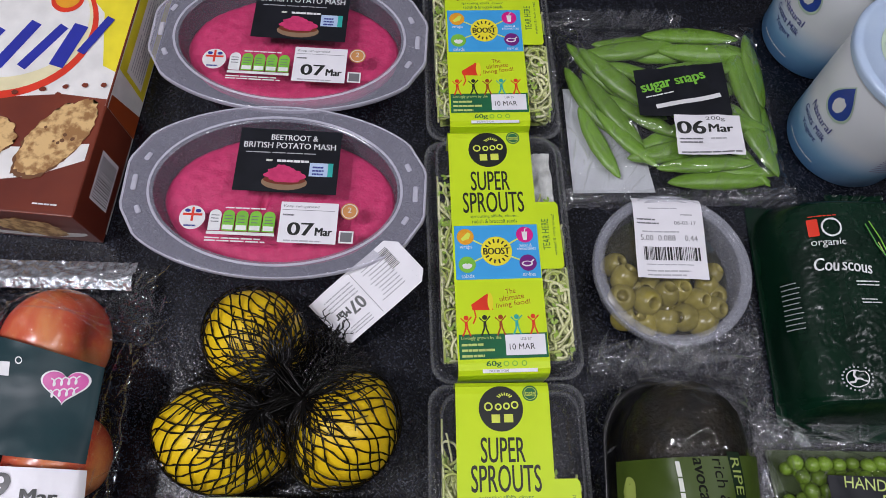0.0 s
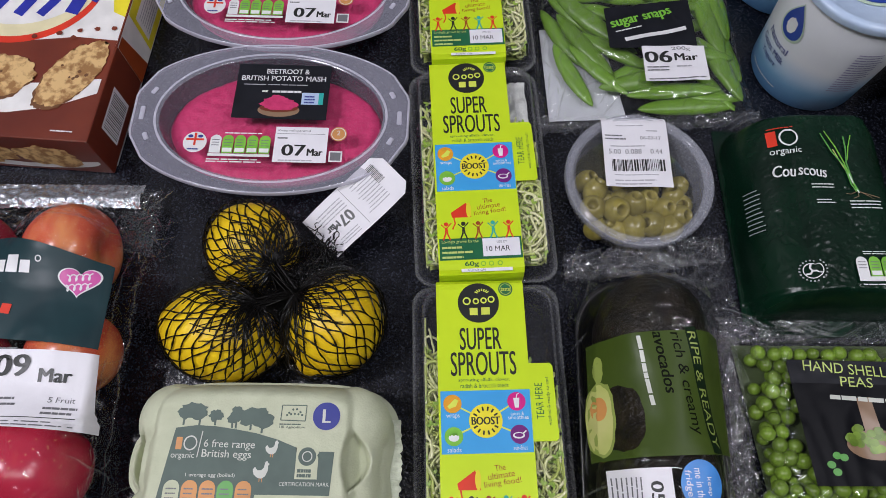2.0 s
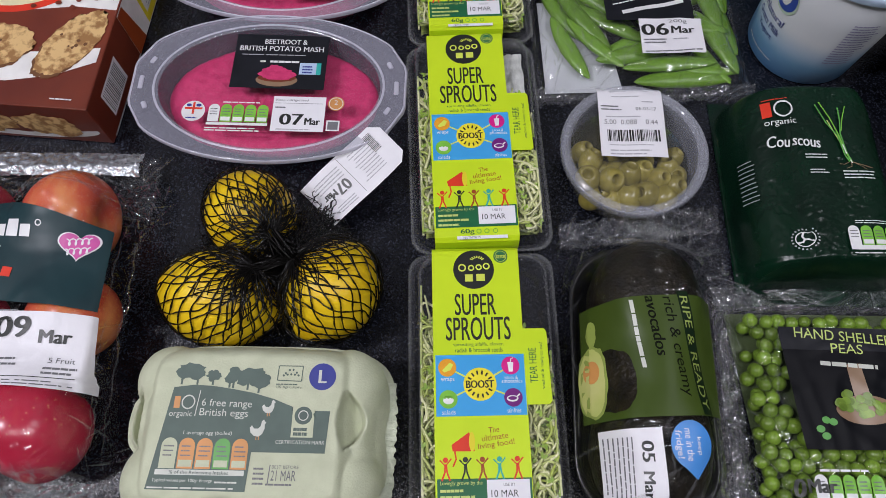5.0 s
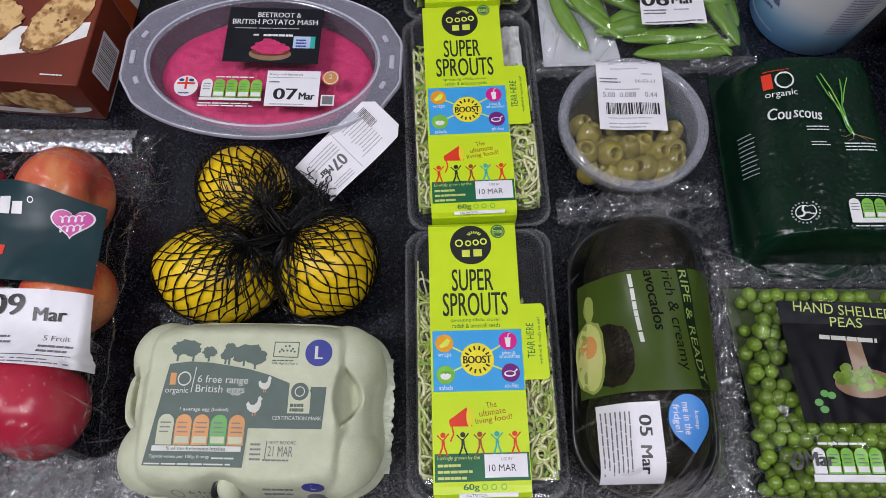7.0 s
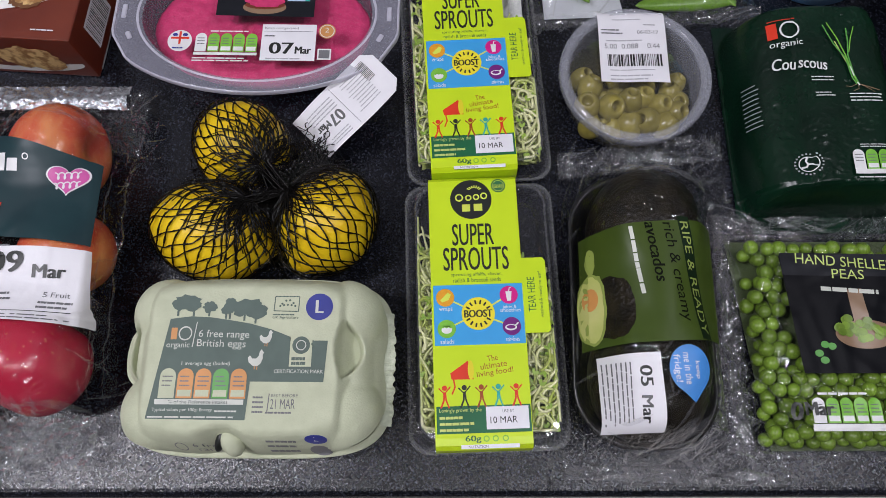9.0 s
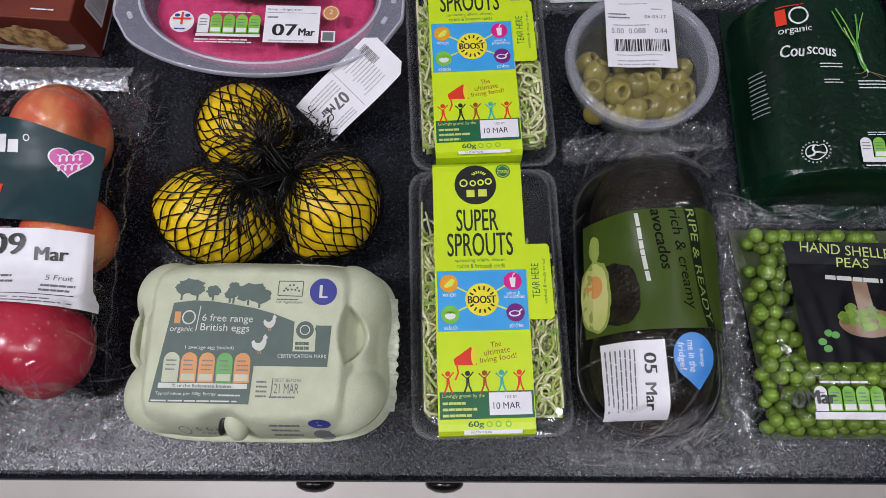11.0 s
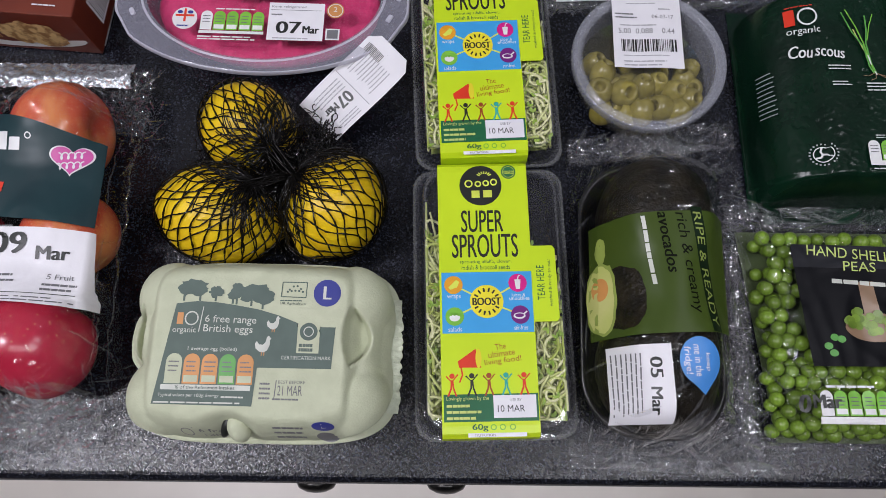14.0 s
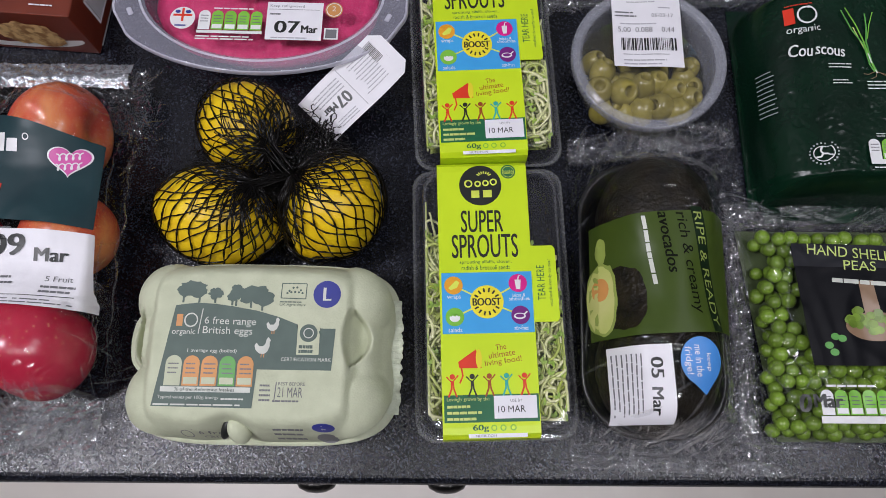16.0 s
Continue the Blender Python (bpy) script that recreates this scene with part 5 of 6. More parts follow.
def avocado_pack():
    t_ = thing("avocado_pack", 0.1225, 0.1065, TOP, -1.5, "black tray of two avocados in clear film", "avocado pack")
    rr = lambda w, h, z: [(x, y, z) for x, y in rrect(w, h, 0.034, 10)]
    mesh("tray", *loft([rr(0.066, 0.148, 0.0008), rr(0.072, 0.154, 0.004), rr(0.079, 0.160, 0.022), rr(0.084, 0.166, 0.0225), rr(0.084, 0.166, 0.0215)], True), M["black_tray"], t_, "rounded black plastic tray", True)

    def pear(phi):
        return 1 - 0.14 * math.cos(phi), 1.0
    for y, s in ((-0.036, 1), (0.036, -1)):
        mesh("avocado", *ellipsoid((0.0, y, 0.031), (0.15 * s, s, 0), 0.046, 0.0335, 44, 30, pear, 0.035, 260), M["avocado"], t_, "dark knobbly ripe avocado", True)

    def cover(x, y):
        e = min(1, max(0, (0.096 - abs(y)) / 0.02))
        taut = (0.0645 - 20 * x * x) * max(0.0, 1 - (abs(y) / 0.0850) ** 18) if abs(x) < 0.043 else 0.0
        return 0.002 + max(avocado_top(x, y), taut, 0.020 * e * max(0.0, 1 - (abs(x) / 0.05) ** 6)) + 0.0012

    def smooth_cover(x, y):
        return sum(cover(x + a, y + b) for a, b in ((0, 0), (0.006, 0), (-0.006, 0), (0, 0.007), (0, -0.007), (0.004, 0.004), (-0.004, -0.004))) / 7 + 0.0012
    film_sheet("film", t_, -0.047, 0.050, -0.094, 0.094, smooth_cover, M["film"], 90, 150, 3.3, 0.0013, 60, label="clear crinkled wrapping film")
    for y0, y1, x0, x1, tilt in ((-0.1005, -0.0925, -0.046, 0.074, -0.01), (0.0935, 0.1135, -0.045, 0.064, 0.16)):
        film_sheet("end_seal", t_, x0, x1, y0, y1, lambda x, y: 0.006, M["film_facet"], 110, 18, y0 * 40, 0.0045, 60, skew=lambda x, y, k=tilt: (x, y + k * x), label="crimped clear film end")
    film_sheet("film_wing", t_, 0.046, 0.064, -0.100, 0.10, lambda x, y: 0.008 + 0.30 * max(0, 0.064 - x), M["film"], 26, 90, 8.0, 0.003, 60, skew=lambda x, y: (x + (0.022 * max(0.0, (-y - 0.03) / 0.07) if x > 0.05 else 0.0), y), label="loose clear film")

    folds(t_, -0.030, 0.072, -0.098, -0.070, lambda x, y: smooth_cover(x, y) if abs(x) < 0.05 and abs(y) < 0.094 else 0.008, 20, 16, 25, 0.040, 0.0020)
    folds(t_, -0.044, 0.062, 0.070, 0.112, lambda x, y: smooth_cover(x, y) if abs(x) < 0.05 and abs(y) < 0.094 else 0.008, 26, 17, 30, 0.034, 0.0018)
    for args in ((-0.040, 0.070, -0.098, -0.078, 46, 11, 70), (-0.044, 0.060, 0.072, 0.110, 34, 12, 70), (0.036, 0.068, -0.095, 0.09, 14, 13, 70), (-0.046, -0.034, -0.09, 0.09, 10, 14, 90), (-0.03, 0.036, -0.084, -0.02, 12, 15, 60)):
        folds(t_, *args[:4], lambda x, y: smooth_cover(x, y) if abs(x) < 0.05 and abs(y) < 0.094 else 0.008, *args[4:])

    def on(u, v, o):
        x, y = u * 0.001, v * 0.001
        return x, y, smooth_cover(x, y) + 0.0018 + o * 0.001
    pr = Print(t_, on)
    band = mesh("printed_band", *grid(48, 30, lambda a, b: on(-39 + 74 * a + 0.0, -31.5 + 66 * b + 5 * a, 0)), M["olive_label"], t_, "olive green printed band", True)
    pr = Print(band, on)
    down = Print(band, lambda s_, t_2, o: on(t_2 + 0.15 * (s_ + 36), -s_, o))
    down.rect("dark_stripe", -40, 9, 27, 15.5, M["deep_green"], 0.15, 24, 4)
    down.text("RIPE & READY", -37, 10, 24, 14.4, M["olive_light_ink"], 0.3)
    down.text("rich & creamy", -36, -1.6, 18, 6.2, M["avocado_ink"], 0.25)
    down.text("avocados", -36, -9.6, -3, -3.4, M["avocado_ink"], 0.25, bold=0.02)
    down.bars(-34, -18.2, 9, -15.8, 1, M["chalk_ink"], 0.25, fill=0.85, name="brand_bar")
    pr.disc("printed_avocado", -26.5, -9, 11.0, M["avocado"], 0.15, 18, 32, 6, 0.10)
    pr.disc("printed_leaf", -35.0, 19, 2.2, M["olive_light_ink"], 0.15, 8, 20, 4, 0.2)
    pr.disc("printed_half_rind", -34.6, -8.5, 6.2, M["olive_light_ink"], 0.30, 21.0, 32, 6, 0.12)
    pr.disc("printed_half_avocado", -35.0, -8.5, 5.4, M["avocado_flesh"], 0.42, 19.4, 32, 6, 0.12)
    pr.disc("printed_stone_hollow", -35.4, -3, 3.4, M["tan_ink"], 0.55, 6.5, 20, 3)
    pr.rect("date_label", -33, -75.5, -4.5, -35.5, M["white_paper"], 0.2, 14, 18, turn=3, label="white printed date label")
    low = Print(t_, lambda s_, t_2, o: on(t_2 + 0.06 * (s_ - 57), -s_, o))
    low.text("05", 42, -15.5, 52, -9.5, M["black_ink"], 0.5, bold=0.03)
    low.text("Mar", 57, -15.5, 70.5, -10.5, M["black_ink"], 0.5, bold=0.03)
    low.bars(40, -31.5, 73, -18, 7, M["grey_ink"], 0.5, fill=0.3)
    pr.disc("blue_sticker", 9.5, -43, 11, M["sky_sticker"], 0.2, 12.5, 30, 5)
    pr.shape("blue_sticker", [(1, -51), (18, -51), (11.5, -60)], M["sky_sticker"], 0.25, 2)
    low.text("keep", 39, 12.5, 48, 15.5, M["white_ink"], 0.45)
    low.text("me in the", 35, 7, 51, 11, M["white_ink"], 0.45)
    low.text("fridge!", 36, 1, 50, 5.5, M["white_ink"], 0.45)
    return t_


avocado_pack()


# ---- apples in a bag ----
APPLES = [(-0.2365, 0.2030, 0.0310, "apple_warm"), (-0.2230, 0.1370, 0.0275, "apple_warm"), (-0.2310, 0.0730, 0.0335, "apple"), (-0.3020, 0.1980, 0.0310, "apple"), (-0.2900, 0.1290, 0.0290, "apple"), (-0.3020, 0.0600, 0.0320, "apple_warm")]


def apple(x, y, r, mat, k):
    a = Vector((math.cos(k * 2.1) * 0.7, math.sin(k * 2.1) * 0.7, 0.05)).normalized()

    def form(phi):
        dip = math.exp(-((phi / 0.42) ** 2)) * 0.34 + math.exp(-(((math.pi - phi) / 0.36) ** 2)) * 0.22
        return 1.0 + 0.05 * math.cos(phi), 0.97 * (1 - dip)
    ob = mesh("apple", *ellipsoid((0, 0, 0), a, r * 0.96, r, 48, 36, form, 0.007, 18), M[mat], smooth=True)
    ob.matrix_world = pose(x, y, TOP + r)
    return tagged(ob, "red and orange blushed apple inside clear bag" if mat == "apple_warm" else "deep red blushed apple inside clear bag", "apple", "bagged apples")


for k, (x, y, r, m) in enumerate(APPLES):
    apple(x, y, r, m, k)


def apple_bag():
    ox, oy = -0.268, 0.135
    t_ = thing("apple_bag", ox, oy, TOP, 0, "clear plastic bag of apples with dark teal band", "fruit bag")

    def cover(x, y):
        z = 0.0
        for ax, ay, r, m in APPLES:
            d = (x + ox - ax) ** 2 + (y + oy - ay) ** 2
            rr = (r + 0.0035) ** 2
            if d < rr:
                z = max(z, r + math.sqrt(rr - d))
        edge = min(1, max(0, 0.112 - abs(y)) / 0.03) * min(1, max(0, 0.082 - abs(x)) / 0.022)
        taut = 0.0550 - 3.0 * max(0.0, x - 0.025) ** 2 if -0.047 < y < 0.062 else 0.0
        return max(z, 0.034 * edge ** 0.7, taut * min(1, max(0, 0.084 - x) / 0.004))

    def soft(x, y):
        s = 0.010
        return sum(cover(x + a * s, y + b * s) for a, b in ((0, 0), (1, 0), (-1, 0), (0, 1), (0, -1), (0.7, 0.7), (-0.7, -0.7), (0.7, -0.7), (-0.7, 0.7))) / 9 + 0.0022

    film_sheet("film", t_, -0.080, 0.080, -0.112, 0.106, soft, M["film"], 110, 150, 5.1, 0.0014, 52, label="clear crinkled bag film")
    film_sheet("foil_seal", t_, -0.080, 0.066, 0.102, 0.121, lambda x, y: 0.028 - 0.5 * abs(y - 0.108), M["bright_seal"], 110, 14, 1.2, 0.0022, 160, label="shiny crimped bag seal")
    film_sheet("film_corner", t_, 0.055, 0.078, 0.070, 0.118, lambda x, y: 0.022 + 0.15 * (0.07 - x), M["film_seal"], 22, 40, 9.2, 0.004, 60, label="crumpled clear corner")
    film_sheet("end_seal", t_, -0.080, 0.072, -0.122, -0.092, lambda x, y: 0.013, M["film_gather"], 52, 11, 2.2, 0.0085, 42, skew=lambda x, y: (x, y + 0.010 * noise.noise((x * 30, 1.0, 5.0))), label="gathered clear bag end", smooth=False)

    for args in ((-0.078, 0.066, -0.126, -0.090, 70, 21, 75), (0.068, 0.080, -0.09, 0.10, 20, 23, 80), (-0.075, 0.06, 0.096, 0.104, 8, 24, 60), (0.05, 0.08, 0.07, 0.118, 16, 25, 60)):
        folds(t_, *args[:4], lambda x, y: soft(x, y) if abs(y) < 0.105 else 0.014, *args[4:])

    folds(t_, -0.060, 0.066, -0.124, -0.088, lambda x, y: soft(x, y) if abs(y) < 0.105 else 0.014, 26, 26, 70, 0.034, 0.0022)
    seams = [[(0.074 + 0.004 * noise.noise((k * 0.3, 2.0 * q, 1.0)) - 0.006 * q, 0.108 - 0.0052 * k, soft(0.070, 0.108 - 0.0052 * k) * (0.4 + 0.2 * q) + 0.006) for k in range(42)] for q in range(2)]
    seams += [[(0.020 + 0.0035 * k, 0.080 + 0.010 * q - 0.0012 * k * q, soft(0.020 + 0.0035 * k, 0.080 + 0.010 * q - 0.0012 * k * q) + 0.0015) for k in range(15)] for q in range(3)]
    tagged(mesh("crease", *ridges(seams, 0.0007, 0.0008), M["fold"], t_, "long pale creases of the bag"), kind="stuff")

    def on(u, v, o):
        x, y = u * 0.001, v * 0.001
        return x, y, soft(x, y) + 0.0020 + 0.0003 * wrinkle(x, y, 2.0, 30) + o * 0.001
    def band_at(a, b):
        u = -78 + 149 * a
        lo_, hi_ = 6 - max(0, u) * 0.085, 66 - max(0, u - 8) * 0.25
        return on(u, lo_ + (hi_ - lo_) * b, 0)
    band = mesh("teal_band", *grid(60, 26, band_at), M["teal_film"], t_, "dark teal printed band", True)
    pr = Print(band, on)
    for k, (w_, h_) in enumerate(((7, 9), (7, 7), (7.5, 10), (6.5, 9), (7, 7), (7, 10), (6.5, 7))):
        u = -29 + 8.2 * k
        pr.rect("brand_bar", u, 44.6 - 0.06 * u, u + w_, 44.6 - 0.06 * u + h_, M["white_ink"], 0.3, 4, 4, turn=-4)
    pr.ring("registered_mark", 31.5, 51, 1.3, 1.9, M["white_ink"], 0.3, 14)
    for k in range(5):
        pr.rect("brand_bar", -30 + 8.2 * k, 33.5 - 0.4 * k, -23 + 8.2 * k, 40 - 0.4 * k, M["white_ink"], 0.3, 4, 4, turn=-4)
    for k in range(7):
        pr.rect("slogan_bar", -30 + 7.4 * k, 22.6 - 0.6 * k, -24.4 + 7.4 * k, 28.4 - 0.6 * k, M["red_ink"], 0.3, 4, 3, turn=-6)
    for k in range(5):
        pr.rect("slogan_bar", -30 + 7.4 * k, 14 - 0.6 * k, -24.4 + 7.4 * k, 19.8 - 0.6 * k, M["red_ink"], 0.3, 4, 3, turn=-6)
    heart = [(54.8 + 11.6 * 16 * math.sin(t) ** 3 / 17, 39.5 + 9.6 * (13 * math.cos(t) - 5 * math.cos(2 * t) - 2 * math.cos(3 * t) - math.cos(4 * t)) / 17) for t in [2 * math.pi * k / 40 for k in range(40)]]
    pr.shape("heart_border", [(54.8 + (a - 54.8) * 1.1, 39.5 + (b - 39.5) * 1.1) for a, b in heart], M["white_ink"], 0.4, 1)
    pr.shape("heart_mark", heart, M["pink_ink"], 0.8, 1)
    for v, n_ in ((40.5, 4), (34.6, 4)):
        pr.stroke("heart_script", [(48 + 13.5 * k / 40 + 1.1 * math.sin(k * 6.28 * n_ / 40), v + 0.05 * k + 2.0 * math.cos(k * 6.28 * n_ / 40)) for k in range(41)], 0.7, M["white_ink"], 1.1)
    lab = mesh("date_label", *grid(34, 24, lambda a, b: on(17.5 + 54.5 * a + 2.2 * (1 - b), -44.5 + 43 * b - 1.5 * a, 0.8)), M["white_paper"], t_, "white printed date label", True)
    pl = Print(lab, on)
    pl.text("09", 20, -17, 39.5, -5, M["black_ink"], 1.2, bold=0.035)
    pl.text("Mar", 45.5, -20, 62, -12.5, M["black_ink"], 1.2, bold=0.035)
    pl.bars(20, -1.8, 33, 0, 1, M["grey_ink"], 1.2)
    pl.bars(20, -33, 40, -26.5, 2, M["grey_ink"], 1.2, fill=0.4)
    pl.text("5 Fruit", 53, -31, 66, -28, M["grey_ink"], 1.2)
    pl.bars(52, -37.5, 68, -32, 2, M["grey_ink"], 1.2, fill=0.45)
    pl.stroke("rule", [(20 + 4 * k, -39.5) for k in range(13)], 0.4, M["black_ink"], 1.2)
    pl.bars(20, -44, 70, -40.3, 2, M["grey_ink"], 1.2, fill=0.35)
    return t_


apple_bag()


# ---- bag of peas ----
def pea_bag():
    LEFT = -0.0735
    t_ = thing("pea_bag", 0.262, 0.093, TOP, 0, "clear bag of shelled green peas with black panel", "pea bag")

    def cover(x, y):
        e = min(1, max(0, x - LEFT + 0.004) / 0.012) * min(1, max(0, 0.08 - x) / 0.02) * min(1, max(0, y + 0.071) / 0.012) * min(1, max(0, 0.062 - y) / 0.014)
        return 0.003 + 0.0225 * e ** 0.5
    rnd = random.Random(21)
    me = None
    count = 0
    spots = []
    for layer in (0, 1):
        y = -0.064 + 0.0035 * layer
        row = 0
        while y < 0.056:
            x = LEFT + 0.0055 + 0.0045 * (row % 2) + 0.002 * layer
            while x < 0.07:
                hid = -0.046 < x and -0.020 < y < 0.036
                if not hid or layer == 0 and rnd.random() < 0.15:
                    spots.append((x + rnd.uniform(-0.0013, 0.0013), y + rnd.uniform(-0.0013, 0.0013), 0.0055 + 0.0085 * layer + rnd.uniform(-0.001, 0.0022), rnd.uniform(0.0040, 0.0050)))
                x += 0.0088
            y += 0.0080
            row += 1
    for x, y, z, r in spots:
        if layer == 1 and rnd.random() < 0.08:
            continue
        if me is None:
            ob = mesh("pea", *ellipsoid((0, 0, 0), (0, 0, 1), 1.0, 1.0, 18, 12), M["pea"], t_, "round green pea", True)
            me = ob.data
        else:
            ob = new("pea", me)
            ob.parent = t_
        ob.matrix_basis = pose(x, y, max(z, r + 0.0008), rnd.uniform(0, 90), rnd.uniform(0, 90), 0) @ Matrix.Diagonal((r, r * rnd.uniform(0.88, 1.05), r * rnd.uniform(0.9, 1.0), 1))
    # the shade between the peas is put into this sheet's dark colour
    mesh("back_film", *grid(2, 2, lambda a, b: (-0.070 + 0.15 * a - 0.012 * b * (1 - a) + 0.006, -0.07 + 0.13 * b, 0.0012)), M["shaded_back"], t_, "pale inner film of the bag")
    film_sheet("film", t_, -0.082, 0.084, -0.074, 0.064, cover, M["film"], 120, 100, 4.4, 0.0014, 50, label="clear crinkled bag film")
    film_sheet("top_seal", t_, -0.084, 0.086, 0.060, 0.078, lambda x, y: 0.005, M["film_facet"], 120, 16, 7.7, 0.0042, 60, label="crimped clear bag top")
    film_sheet("side_seal", t_, -0.086, -0.074, -0.072, 0.066, lambda x, y: 0.005, M["film_facet"], 12, 90, 6.1, 0.0035, 60, label="clear bag edge")

    for args in ((-0.084, 0.08, 0.056, 0.077, 36, 31, 75), (-0.086, -0.056, -0.07, 0.06, 22, 32, 80), (-0.08, 0.08, -0.073, -0.03, 14, 33, 40)):
        folds(t_, *args[:4], lambda x, y: cover(x, y) if -0.08 < x and abs(y) < 0.062 else 0.006, *args[4:])

    def on(u, v, o):
        x, y = u * 0.001, v * 0.001
        return x, y, cover(x, y) + 0.0028 + 0.0006 * wrinkle(x, y, 4.4, 40) + o * 0.001
    panel = mesh("black_panel", *grid(60, 40, lambda a, b: on(-51 - 5 * b + (130 + 5 * b) * a, -27.5 + 70.5 * b, 0)), M["charcoal_print"], t_, "charcoal printed film panel", True)
    pr = Print(panel, on)
    pr.rect("title_band", -55.5, 29.5, 75, 43.5, M["card_black"], 0.25, 40, 6, turn=-1)
    pr.text("HAND SHELLED", -46.5, 35.5, 13, 41.8, M["yellow_green_ink"], 0.6, turn=-5)
    pr.text("PEAS", -26, 28.2, -7, 34, M["yellow_green_ink"], 0.6, turn=-2.5)
    pr.bars(-34, 19.6, 10, 22.6, 1, M["chalk_ink"], 0.4, turn=-4, fill=0.85, name="brand_bar")
    pr.rect("spoon_handle_print", -18, 2, -9, 22, M["wood_print"], 0.3, 4, 8, turn=5)
    pr.disc("spoon_print", -12, -5, 18, M["wood_print"], 0.45, 8.5, 30, 5)
    rnd = random.Random(2)
    for k in range(34):
        a, q = rnd.uniform(0, 6.28), math.sqrt(rnd.random())
        pr.disc("printed_pea", -12 + 16 * q * math.cos(a), -1 + 7.0 * q * math.sin(a), 2.7, M["pea"], 0.7 + 0.02 * k, 2.3, 12, 1)
    for u, v in ((-37, -11), (-33, -12), (-41, -16), (-38.5, -20)):
        pr.disc("printed_pea", u, v, 2.5, M["leaf_ink"], 0.5, 2.1, 12, 1)
    pr.shape("green_flash", [(12, 14), (26, 18), (26, 6), (18, 4)], M["green_ink"], 0.5, 2)
    low = Print(t_, on)
    low.rect("reference_strip", -51, -59.5, -10, -55.5, M["white_ink"], 0.2, 14, 3)
    nutrition(low, -50.5, -55, -10.5, -41, ["white_ink", "green_ink", "green_ink", "green_ink", "green_ink"], 0.2)
    low.bars(-46, -39.5, -16, -37, 1, M["white_ink"], 0.2)
    low.text("0", -62, -53.5, -56, -43.5, M["black_ink"], 0.6, turn=-15, bold=0.035)
    low.text("Mar", -54, -51, -38.5, -43.5, M["black_ink"], 0.8, bold=0.035)
    return t_


pea_bag()


